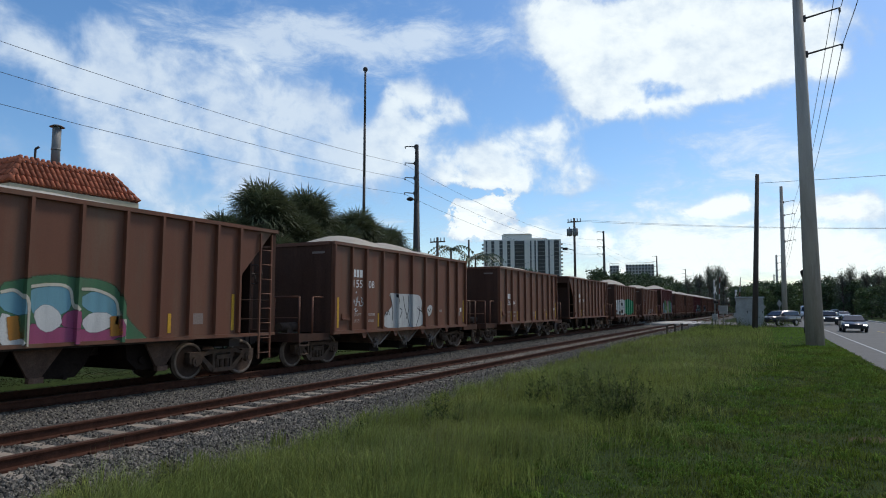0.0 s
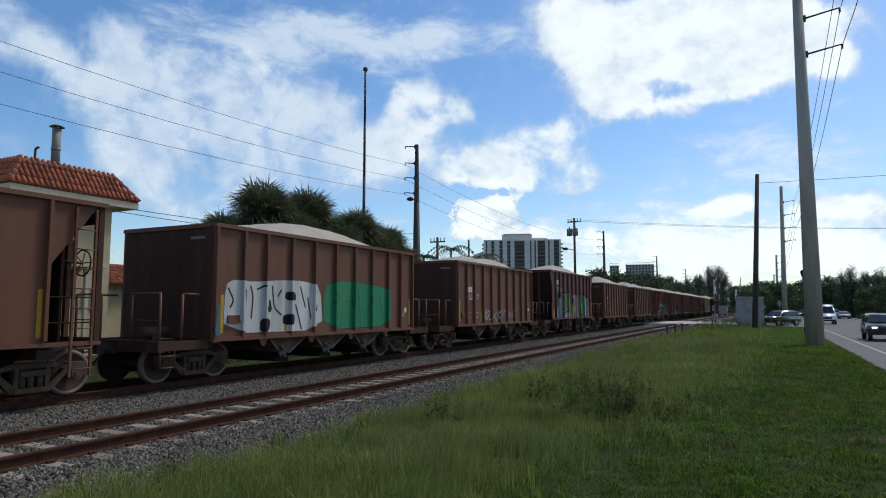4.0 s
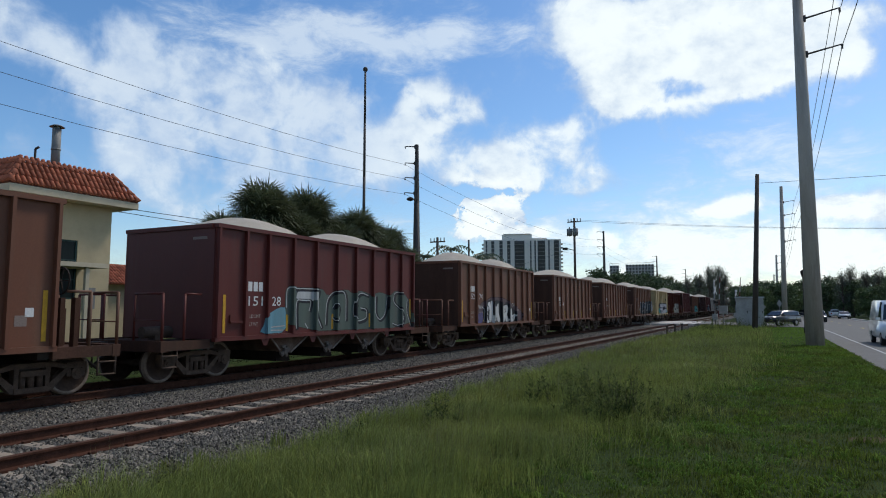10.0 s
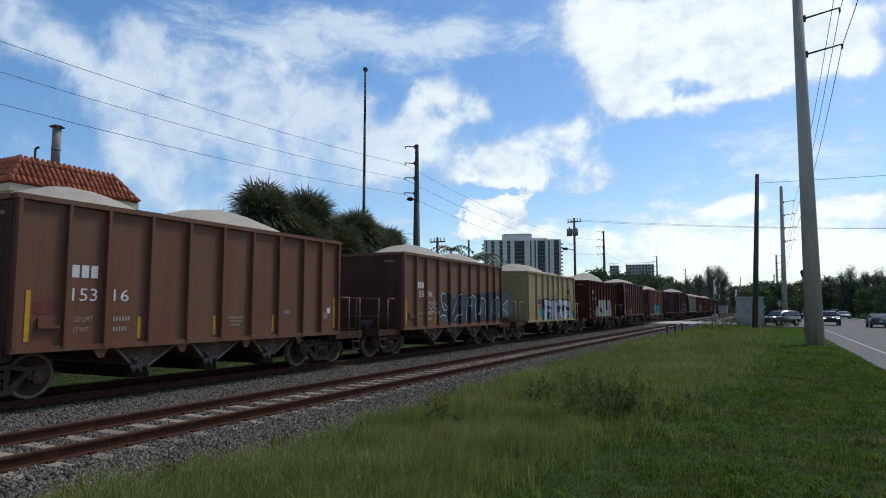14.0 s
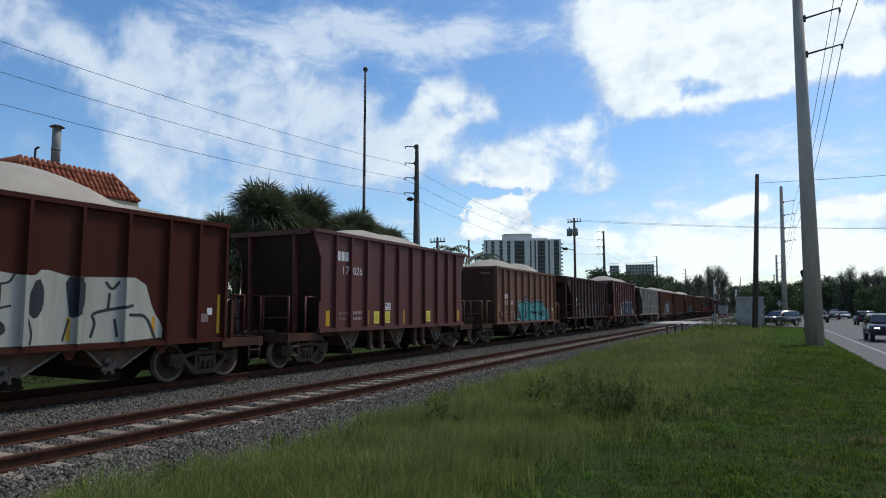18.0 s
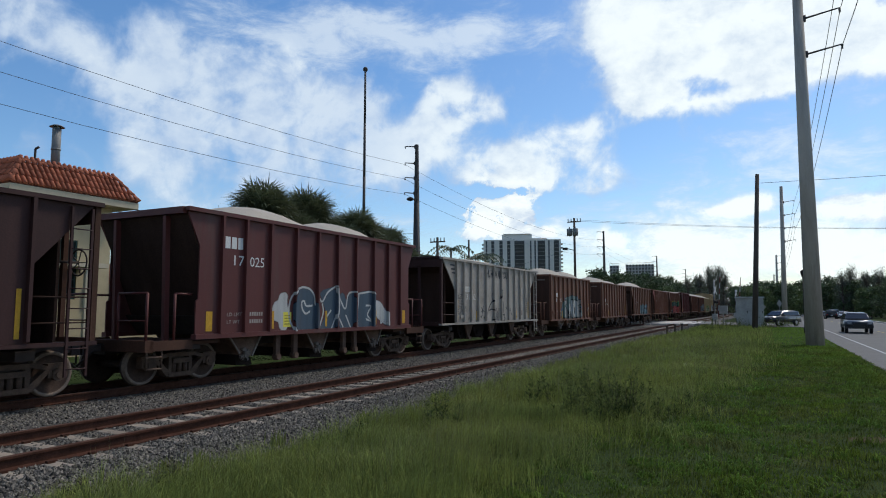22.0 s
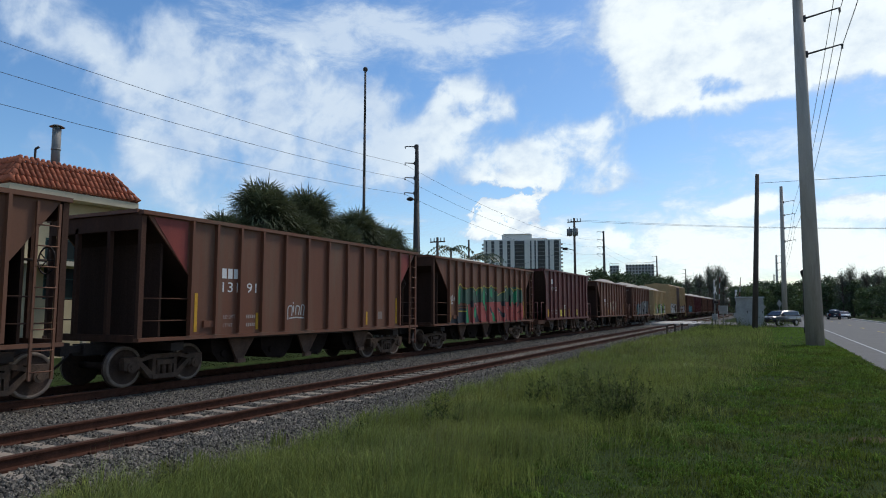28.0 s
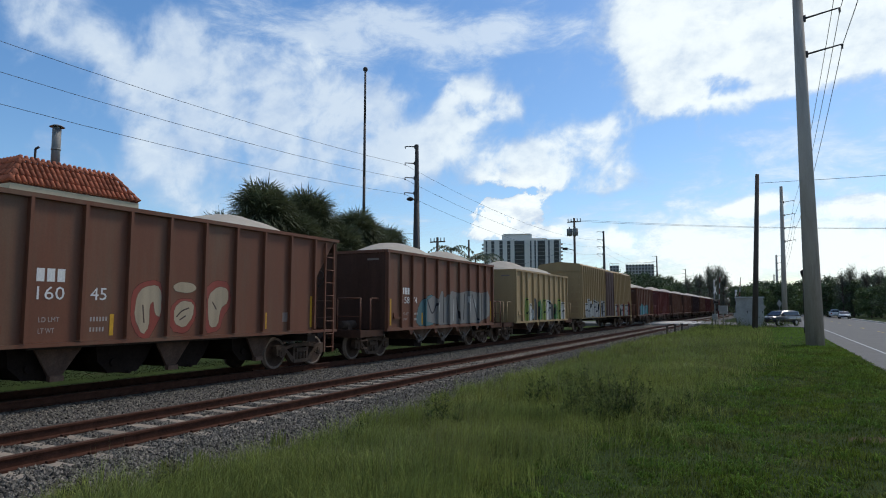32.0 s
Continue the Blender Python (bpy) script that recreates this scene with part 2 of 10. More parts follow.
def build_road():
    bm = bmesh.new()
    edge = [(3.30 + 0.10 * noise.noise((0, y * 0.6, 2)) + (0.25 if y > 60 else 0), y) for y in [-200 + i * 4 for i in range(50)] + [i * 0.8 for i in range(95)] + [76, 400, 1400]]
    rows = [[bm.verts.new((x, y, 0.0)) for x in (e, 8.3, 13.5)] for e, y in edge]
    for a, b in zip(rows, rows[1:]):
        bm.faces.new((a[0], a[1], b[1], b[0]))
        bm.faces.new((a[1], a[2], b[2], b[1]))
    low = [bm.verts.new((e, y, -0.08)) for e, y in edge]
    for i in range(len(edge) - 1):
        bm.faces.new((low[i], rows[i][0], rows[i + 1][0], low[i + 1]))
    road = solid("road", bm, ASPHALT, "worn grey asphalt road beside the grass verge", "road", kind="structure")
    for name, x, w in (("edge_line", 4.55, 0.11), ("edge_line", 12.9, 0.11)):
        bm = bmesh.new()
        box(bm, x, x + w, -100, 1200, 0.0, 0.005)
        part(name, bm, WHITE_LINE, road)
    def dash(bm):
        box(bm, -0.06, 0.06, -1.5, 1.5, 0, 0.005)
    for i in range(22):
        part("lane_dash", cached("lane_dash", dash, mat("yellow_road_paint", (0.45, 0.33, 0.08), 0.8)), None, road, at=pose(8.4, 30 + i * 12, 0))
    bm = bmesh.new()
    prism(bm, [(13.5, -0.1), (13.5, 0.13), (13.55, 0.15), (13.7, 0.15), (13.7, -0.1)], -100, 1200, "y")
    solid("kerb", bm, SLAB, "pale concrete kerb along the far road edge", "kerb", kind="structure")
    # the street that crosses the tracks
    bm = bmesh.new()
    prism(bm, [(4.2, -0.12), (4.2, 0.004), (-2, 0.12), (-6.6, 0.232), (-7.6, 0.232), (-7.6, -0.12)], 78, 92, "y")
    solid("cross_street", bm, ASPHALT, "grey asphalt street rising to the railway crossing", "road", kind="structure")
    bm = bmesh.new()
    prism(bm, [(-15.6, -0.12), (-15.6, 0.232), (-17, 0.2), (-40, 0.02), (-40, -0.12)], 78, 92, "y")
    solid("cross_street", bm, ASPHALT, "grey asphalt street beyond the railway crossing", "road", kind="structure")
    crossing = thing("level_crossing", pose(0, 0, 0), "pale concrete panels between the rails at the crossing", "crossing")
    crossing["kind"] = "structure"
    def panel(w):
        def make(bm):
            box(bm, -w / 2, w / 2, -1.18, 1.18, 0.05, RAIL_Z - 0.008)
        return make
    for x, w in ((NEAR_TRACK, 1.36), (FAR_TRACK, 1.36), (NEAR_TRACK + 1.12, 0.62), (NEAR_TRACK - 1.12, 0.62), (FAR_TRACK + 1.12, 0.62), (FAR_TRACK - 1.12, 0.62), ((NEAR_TRACK + FAR_TRACK) / 2, 1.75)):
        for k in range(6):
            part("panel", cached(("panel", w), panel(w), SLAB), None, crossing, at=pose(x, 79.2 + k * 2.4, 0))


build_road()


# ---- tracks ----
def build_bed():
    bm = bmesh.new()
    prism(bm, [(-6.35, -0.12), (-7.45, 0.075), (-15.5, 0.075), (-16.9, -0.12)], -450, 78, "y")
    prism(bm, [(-6.35, -0.12), (-7.45, 0.075), (-15.5, 0.075), (-16.9, -0.12)], 92, 1500, "y")
    prism(bm, [(-7.6, -0.12), (-7.6, 0.045), (-15.6, 0.045), (-15.6, -0.12)], 78, 92, "y")
    bed = solid("ballast_bed", bm, BALLAST, "grey crushed stone bed under both railway tracks", "ballast", kind="structure")
    # loose stones, where they can be seen
    rng = np.random.default_rng(5)
    def field(n, x0, x1, y0, y1, s0, s1, slope=True):
        base = np.array([(1, 0, 0), (-1, 0, 0), (0, 1, 0), (0, -1, 0), (0, 0, 1), (0, 0, -1)], float)
        tri = np.array([(0, 2, 4), (2, 1, 4), (1, 3, 4), (3, 0, 4), (2, 0, 5), (1, 2, 5), (3, 1, 5), (0, 3, 5)])
        c = np.stack([rng.uniform(x0, x1, n), y0 + (y1 - y0) * rng.uniform(0, 1, n) ** 1.35, np.zeros(n)], 1)
        top = np.where(c[:, 0] > -7.45, 0.075 - (c[:, 0] + 7.45) * 0.195 / 1.1, 0.075)
        c[:, 2] = top - 0.002 * (np.abs(c[:, 0] - NEAR_TRACK) < 0.72) + rng.uniform(-0.014, 0.012, n)
        # the ties stay bare
        on_tie = (np.abs(c[:, 0] - NEAR_TRACK) < 0.98 + 0.1 * np.sin(c[:, 1] * 5.1)) & (np.abs((c[:, 1] + 1.1 + 0.287) % 0.5739 - 0.287) < 0.12) & (rng.uniform(0, 1, n) < 0.82)
        c = c[~on_tie]
        n = len(c)
        s = rng.uniform(s0, s1, n)[:, None, None] * rng.uniform(0.6, 1.15, (n, 6, 1))
        a = rng.uniform(0, math.tau, (n, 3))
        ca, sa = np.cos(a), np.sin(a)
        rz = np.zeros((n, 3, 3))
        rz[:, 0, 0], rz[:, 0, 1], rz[:, 1, 0], rz[:, 1, 1], rz[:, 2, 2] = ca[:, 0], -sa[:, 0], sa[:, 0], ca[:, 0], 1
        rx = np.zeros((n, 3, 3))
        rx[:, 1, 1], rx[:, 1, 2], rx[:, 2, 1], rx[:, 2, 2], rx[:, 0, 0] = ca[:, 1], -sa[:, 1], sa[:, 1], ca[:, 1], 1
        rot = rz @ rx
        v = (base[None] * s) @ rot.transpose(0, 2, 1) + c[:, None]
        f = tri[None] + (np.arange(n) * 6)[:, None, None]
        return v.reshape(-1, 3), f.reshape(-1, 3)
    sets = [field(46000, -8.25, -6.35, 1.5, 32, 0.018, 0.040), field(30000, -9.75, -8.4, 2, 62, 0.018, 0.040), field(30000, -12.9, -9.9, 2.5, 34, 0.018, 0.040), field(7000, -8.2, -6.4, 30, 76, 0.035, 0.06), field(5000, -12.9, -9.9, 30, 70, 0.035, 0.06)]
    vs, fs, o = [], [], 0
    for v, f in sets:
        vs.append(v)
        fs.append(f + o)
        o += len(v)
    me = cloud_mesh("ballast_stones", np.concatenate(vs).tolist(), np.concatenate(fs).tolist(), STONES)
    ob = new("ballast_stones", me)
    ob.parent = bed
    tagged(ob, "loose grey crushed stones", kind="stuff")


build_bed()


def rail_profile(bm, y0, y1):
    foot, web, head, h = 0.075, 0.009, 0.036, 0.172
    pts = [(-foot, 0), (foot, 0), (foot, 0.012), (web, 0.03), (web, 0.125), (head, 0.135), (head, h - 0.008), (head - 0.01, h), (-head + 0.01, h), (-head, h - 0.008), (-head, 0.135), (-web, 0.125), (-web, 0.03), (-foot, 0.012)]
    prism(bm, pts, y0, y1, "y")
    bm.faces.ensure_lookup_table()
    for f in bm.faces:
        if f.calc_center_median().z > h - 0.004:
            f.material_index = 1


def build_track(x, name, label, tie, spacing, first, count, length):
    track = thing(name, pose(x, 0, RAIL_Z - 0.172), label, "track")
    track["kind"] = "structure"
    for side in (-0.753, 0.753):
        part("rail", cached("rail", lambda bm: rail_profile(bm, -450, 1400), RUST, RAIL_TOP), None, track, "rusty steel rail", at=pose(side, 0, 0))
    def sleeper(bm):
        prism(bm, [(-0.125, -0.2), (0.125, -0.2), (0.125, -0.03), (0.10, 0.0), (-0.10, 0.0), (-0.125, -0.03)], -length / 2, length / 2, "x")
        for s in (-0.753, 0.753):
            for d in (-0.105, 0.105):
                box(bm, s + d - 0.03, s + d + 0.03, -0.05, 0.05, 0.0, 0.032)
                bm.faces.ensure_lookup_table()
                for f in bm.faces[-6:]:
                    f.material_index = 1
    sleeper_mesh = cached(("tie", tie.name), sleeper, tie, RUST)
    for i in range(count):
        part("tie", sleeper_mesh, None, track, at=pose(0, first + i * spacing, 0.002, 0, 0, 0.6 * math.sin(i * 12.9)))
    bm = bmesh.new()
    for i in list(range(count, count + 350)):
        y = first + i * spacing
        if not 77.8 < y < 92.2:
            box(bm, -length / 2, length / 2, y - 0.11, y + 0.11, -0.1, 0.002)
    rest = part("far_ties", bm, tie, track)
    rest["kind"] = "stuff"
    return track


build_track(NEAR_TRACK, "railway_track", "rusty rails on pale concrete ties, empty track", CONCRETE, 0.5739, -1.1, 136, 2.55)
build_track(FAR_TRACK, "railway_track", "dark rusty rails under the passing freight train", TIMBER, 0.5739, -1.1, 136, 2.55)


# ---- the train ----
def wheel_half(bm, side):
    """One wheel, turned about the x axis, with its outer face to the given side."""
    prof = [(0.0, 0.055), (0.10, 0.055), (0.12, 0.03), (0.19, 0.012), (0.34, 0.028), (0.385, 0.055), (0.395, 0.067), (0.447, 0.067), (0.457, 0.055), (0.457, -0.045), (0.482, -0.055), (0.482, -0.067), (0.39, -0.067), (0.0, -0.03)]
    seg = 36
    x0 = side * 0.755
    rings = []
    for r, d in prof:
        if r == 0:
            rings.append([bm.verts.new((x0 + side * d, 0, 0))])
        else:
            rings.append([bm.verts.new((x0 + side * d, r * math.cos(k * math.tau / seg), r * math.sin(k * math.tau / seg))) for k in range(seg)])
    for i, (a, b) in enumerate(zip(rings, rings[1:])):
        for k in range(seg):
            vs = [a[k % len(a)], a[(k + 1) % len(a)], b[(k + 1) % len(b)], b[k % len(b)]]
            vs = [v for j, v in enumerate(vs) if v not in vs[:j]]
            f = bm.faces.new(vs)
            f.smooth = True
            f.material_index = 1 if 5 <= i <= 8 else 0


def wheelset_mesh(bm):
    for s in (-1, 1):
        wheel_half(bm, s)
    tube(bm, (-1.05, 0, 0), (1.05, 0, 0), 0.08, seg=14)


def side_frame(bm):
    for y in (-0.89, 0.89):
        box(bm, -0.09, 0.09, y - 0.21, y + 0.21, 0.56, 0.68)
        tube(bm, (0.02, y, 0.457), (0.13, y, 0.457), 0.125, seg=16)
        tube(bm, (0.13, y, 0.457), (0.15, y, 0.457), 0.07, seg=10)
        box(bm, -0.09, 0.09, y - 0.2, y - 0.12, 0.40, 0.58)
        box(bm, -0.09, 0.09, y + 0.12, y + 0.2, 0.40, 0.58)
    prism(bm, [(-0.75, 0.62), (-0.42, 0.72), (0.42, 0.72), (0.75, 0.62), (0.75, 0.54), (0.40, 0.62), (-0.40, 0.62), (-0.75, 0.54)], -0.09, 0.09)
    for s in (-1, 1):
        prism(bm, [(s * 0.80, 0.60), (s * 0.68, 0.60), (s * 0.30, 0.27), (s * 0.30, 0.16), (s * 0.40, 0.17)], -0.085, 0.085)
        box(bm, -0.08, 0.08, s * 0.30 - 0.045, s * 0.30 + 0.045, 0.24, 0.66)
    box(bm, -0.10, 0.10, -0.34, 0.34, 0.15, 0.25)
    for y in (-0.17, 0.0, 0.17):
        tube(bm, (0.03, y, 0.25), (0.03, y, 0.47), 0.062, seg=10)
        tube(bm, (-0.06, y, 0.25), (-0.06, y, 0.47), 0.062, seg=8)
    box(bm, -0.12, 0.13, -0.25, 0.25, 0.47, 0.58)


def bolster(bm):
    box(bm, -0.95, 0.95, -0.2, 0.2, 0.5, 0.66)
    tube(bm, (0, 0, 0.66), (0, 0, 0.78), 0.22, seg=14)
    box(bm, -0.75, 0.75, -0.62, -0.52, 0.34, 0.46)
    box(bm, -0.75, 0.75, 0.52, 0.62, 0.34, 0.46)


WHEELSETS = []


def build_truck(car, y):
    truck = part("truck", cached("bolster", bolster, STEEL), None, car, "grimy cast steel truck", at=pose(0, y, 0))
    for s in (-1, 1):
        part("side_frame", cached("side_frame", side_frame, GRIMY), None, truck, at=pose(0.98 * s, 0, 0, 0, 0, 0 if s > 0 else 180))
    for d in (-0.89, 0.89):
        w = part("wheelset", cached("wheelset", wheelset_mesh, WHEEL, TREAD), None, truck, "steel wheels with worn bright rims")
        w.matrix_parent_inverse = pose(0, d, 0.457)
        WHEELSETS.append(w)


def rib_mesh(z0, z1, w=0.085, d=0.10):
    def make(bm):
        prism(bm, [(-w / 2, 0), (w / 2, 0), (w / 2 * 0.8, d), (-w / 2 * 0.8, d)], z0, z1, "z")
        for v in bm.verts:      # outline lies in y and x: turn it to face +x
            v.co = Vector((v.co.y, v.co.x, v.co.z))
    return make


RIBS_OF = {}     # where the ribs of each car stand, for the paint that runs over them


def add_ribs(car, ys, z0, z1, half, paint):
    RIBS_OF[car.name] = list(ys)
    m = cached(("rib", z0, z1), rib_mesh(z0, z1), paint)
    for s in (1, -1):
        for y in ys:
            part("rib", m, None, car, at=pose(s * half, y, 0, 0, 0, 0 if s > 0 else 180))


def chute_shape(w, back=-0.55, front=1.12, top=0.99):
    """A cross hopper under the car: side plates with bright worn edges, a dark gate box and its latch gear."""
    def make(bm):
        def mark(index, build):
            bm.faces.ensure_lookup_table()
            k = len(bm.faces)
            build()
            bm.faces.ensure_lookup_table()
            for f in bm.faces[k:]:
                f.material_index = index
        def edges():
            for sx in (-1, 1):
                x = sx * (w + 0.012)
                bar(bm, (x, 0.30, 0.505), (x, front - 0.02, top - 0.018), 0.045)
                bar(bm, (x, -0.15, 0.60), (x, back + 0.01, top - 0.018), 0.04)
        def gate():
            prism(bm, [(-0.16, 0.56), (0.40, 0.46), (0.43, 0.27), (0.36, 0.25), (-0.14, 0.28)], -w + 0.12, w - 0.12)
            box(bm, -w + 0.12, w - 0.12, 0.40, 0.46, 0.27, 0.31)
        def gear():
            for sx in (-1, 1):
                x = sx * (w + 0.05)
                bar(bm, (x, -0.16, 0.50), (x, 0.20, 0.60), 0.07)
                bar(bm, (x, -0.02, 0.74), (x, 0.10, 0.40), 0.06)
                bar(bm, (x, -0.10, 0.42), (x, 0.14, 0.68), 0.05)
                tube(bm, (x - 0.06, 0.03, 0.55), (x + 0.06, 0.03, 0.55), 0.085, seg=10)
                tube(bm, (x - 0.05, -0.06, 0.69), (x + 0.05, -0.06, 0.69), 0.05, seg=8)
            tube(bm, (-w - 0.1, 0.03, 0.55), (w + 0.1, 0.03, 0.55), 0.035, seg=8)
        prism(bm, [(back, top), (-0.15, 0.60), (-0.15, 0.55), (0.30, 0.50), (front, top)], -w, w)
        mark(1, edges)
        mark(2, gate)
        mark(3, gear)
    return make


def handrail(car, y, s, far, coat, top=2.12):
    """Railing of one end platform: y is the platform's outer edge, s its end."""
    def make(sx):
        def rails(bm):
            tube(bm, (sx * 1.5, 0, 0.95), (sx * 1.5, 0, top), 0.033, seg=6)
            tube(bm, (sx * 1.5, -far, 0.95), (sx * 1.5, -far, top), 0.033, seg=6)
            tube(bm, (sx * 1.5, -far, top), (sx * 1.5, -far - 0.5, top), 0.031, seg=6)
        return rails
    def inner(sx):
        def rails(bm):
            tube(bm, (sx * 0.55, 0, 0.95), (sx * 0.55, 0, top), 0.029, seg=6)
            tube(bm, (sx * 0.55, 0, top), (sx * 1.5, 0, top), 0.029, seg=6)
            tube(bm, (sx * 0.55, 0, 1.5), (sx * 1.5, 0, 1.5), 0.018, seg=6)
        return rails
    def stirrup(sx):
        def steps(bm):
            tube(bm, (sx * 1.52, -0.02, 0.40), (sx * 1.52, -0.02, 0.95), 0.022, seg=6)
            tube(bm, (sx * 1.52, -0.42, 0.40), (sx * 1.52, -0.42, 0.95), 0.022, seg=6)
            tube(bm, (sx * 1.52, -0.42, 0.42), (sx * 1.52, -0.02, 0.42), 0.022, seg=6)
            tube(bm, (sx * 1.52, -0.42, 0.68), (sx * 1.52, -0.02, 0.68), 0.022, seg=6)
        return steps
    for sx in (-1, 1):
        part("handrail", cached(("handrail", far, sx, coat.name), make(sx), coat), None, car, at=pose(0, y, 0, 0, 0, 0 if s > 0 else 180))
        part("end_rail", cached(("end_rail", far, sx, coat.name), inner(sx), coat), None, car, at=pose(0, y, 0, 0, 0, 0 if s > 0 else 180))
        part("step", cached(("step", sx), stirrup(sx), GRIMY), None, car, at=pose(0, y, 0, 0, 0, 0 if s > 0 else 180))


def ladder(car, y, x, z0, z1, paint, w=0.42):
    def make(bm):
        bar(bm, (0, -w / 2, z0), (0, -w / 2, z1), 0.05)
        bar(bm, (0, w / 2, z0), (0, w / 2, z1), 0.05)
        n = int((z1 - z0) / 0.38)
        for i in range(n):
            z = z0 + 0.15 + i * (z1 - z0 - 0.2) / n
            tube(bm, (0.02, -w / 2, z), (0.02, w / 2, z), 0.014, seg=6)
    part("ladder", cached(("ladder", z0, z1, w), make, paint), None, car, at=pose(x, y, 0))


def underframe(car, half):
    def make(bm):
        box(bm, -0.2, 0.2, -half, half, 0.72, 0.98)
        for y in (-4.95, 4.95):
            box(bm, -1.45, 1.45, y - 0.18, y + 0.18, 0.80, 0.98)
    part("centre_sill", cached(("centre_sill", half), make, STEEL), None, car)
    def knuckle(bm):
        box(bm, -0.09, 0.09, 0.0, 0.42, 0.80, 0.95)
        box(bm, -0.16, 0.13, 0.30, 0.50, 0.74, 1.02)
        tube(bm, (0.22, -0.05, 0.80), (0.25, 0.40, 0.42), 0.03, seg=6)
    for s in (1, -1):
        part("coupler", cached("coupler", knuckle, STEEL), None, car, at=pose(0, s * half, 0, 0, 0, 0 if s > 0 else 180))


def strips(car, ys, z0, z1, x, w=0.09):
    def make(bm):
        box(bm, 0, 0.006, -w / 2, w / 2, z0, z1)
    for y in ys:
        part("reflector_strip", cached(("reflector_strip", z0, z1, w), make, YELLOW), None, car, "yellow reflective strip", at=pose(x, y, 0))


def flat(car, name, y, z, w, h, x, material, label=""):
    def make(bm):
        box(bm, 0, 0.003, 0, 1, 0, 1)
    ob = part(name, cached((name, "flat"), make, material), None, car, label, at=Matrix.Translation((x, y, z)) @ Matrix.Diagonal((1, w, h, 1)))
    return ob


def written(car, name, text, size, width, y, z, x, ink):
    key = (name, text, ink.name, size)
    if key not in MESHES:
        MESHES[key] = letters(text, size, width, 0.0)
        MESHES[key].materials.append(ink)
    return part(name, MESHES[key], None, car, at=pose(x, y, z))


def lettering(car, y, z, number, x, ink, size=0.36, gap=0.90, up=0.34, low=1.52, weights=()):
    """The owner's mark as plain blocks, the car's number in two groups on two panels, and the weight lines below."""
    for k in range(3):
        flat(car, "mark_block", y - 0.02 + k * 0.2, z + up, 0.15, 0.25, x, ink)
    a, b = number
    for text, dy in ((a, 0.0), (b, gap)):
        if text:
            written(car, "number", text, size, 0.175 * len(text) + 0.01, y + dy, z, x + 0.006, ink)
    for text, dz, w in (("LD LMT", 0.0, 0.40), ("LT WT", -0.21, 0.31)):
        written(car, "data_word", text, 0.14, w, y + 0.06, low + dz, x + 0.004, DIM)
    for text, dz in zip(weights, (0.0, -0.21)):
        written(car, "weight", text, 0.14, 0.068 * len(text), y + gap + 0.02 + 0.034 * (6 - len(text)), low + dz, x + 0.004, DIM)
    for dz in () if weights else (0.0, -0.21):
        for k in range(6 if dz == 0 else 5):
            flat(car, "data_digit", y + gap + 0.02 + k * 0.068, low + dz, 0.036, 0.088, x, DIM)


def load_mesh(y0, y1, w, base, heaps, height, deep=0.6):
    def make(bm):
        nx, ny = 12, 44
        rows = []
        for j in range(ny + 1):
            y = y0 + (y1 - y0) * j / ny
            row = []
            for i in range(nx + 1):
                u = i / nx * 2 - 1
                lift = 0
                for c, r, k in heaps:
                    d = math.hypot((y - c) / r, u * 0.85)
                    lift = max(lift, k * max(0, 1 - d ** 1.6))
                edge = min(1, (1 - abs(u)) * 4) * min(1, min(y - y0, y1 - y) * 2 + 0.1)
                z = base + height * lift * edge + 0.03 * noise.noise((u * 3, y * 1.7, 3)) * edge
                row.append(bm.verts.new((u * w, y, z)))
            rows.append(row)
        for a, b in zip(rows, rows[1:]):
            for i in range(nx):
                f = bm.faces.new((a[i], a[i + 1], b[i + 1], b[i]))
                f.smooth = True
        low = [bm.verts.new((sx * w, y, base - deep)) for sx, y in ((-1, y0), (1, y0), (1, y1), (-1, y1))]
        bm.faces.new(low)
        for a, b, edge in ((low[0], low[1], rows[0]), (low[2], low[3], rows[-1][::-1])):
            bm.faces.new([b, a] + edge)
        bm.faces.new([low[1], low[2]] + [r[-1] for r in rows][::-1])
        bm.faces.new([low[3], low[0]] + [r[0] for r in rows])
    return make


def brake_wheel(car, x, y, z):
    def brake(bm):
        for k in range(16):
            a, b = k * math.tau / 16, (k + 1) * math.tau / 16
            tube(bm, (0.28 * math.cos(a), 0, 0.28 * math.sin(a)), (0.28 * math.cos(b), 0, 0.28 * math.sin(b)), 0.018, seg=5, caps=False)
        for k in range(5):
            a = k * math.tau / 5
            tube(bm, (0, 0, 0), (0.28 * math.cos(a), 0, 0.28 * math.sin(a)), 0.012, seg=5)
        tube(bm, (0, 0, 0), (0, -0.45, 0), 0.03, seg=6)
    part("brake_wheel", cached("brake_wheel", brake, STEEL), None, car, at=pose(x, y, z))


GEAR = mat("latch_gear", (0.125, 0.100, 0.083), 0.8, 0.1, 0.4, 6, 50, 0.2)
# Near-black brown steel, well below STEEL in tone.
NEAR_BLACK = mat("near_black_steel", (0.018, 0.013, 0.011), 0.95, 0, 0.3, 2, 30, 0.2, gloss=0.05)
TRAIN = []     # things that move with the train, and their place along the track at the start
HALF = 1.62
HEAPS = {"twin": ((-2.6, 2.6, 1.0), (1.9, 3.0, 0.85)), "one": ((0.3, 4.6, 1.0),), "front": ((-2.8, 2.7, 1.0), (2.0, 2.8, 0.6)), "low": ((0.0, 4.8, 0.55),), "flat": ((0.0, 5.5, 0.2),)}


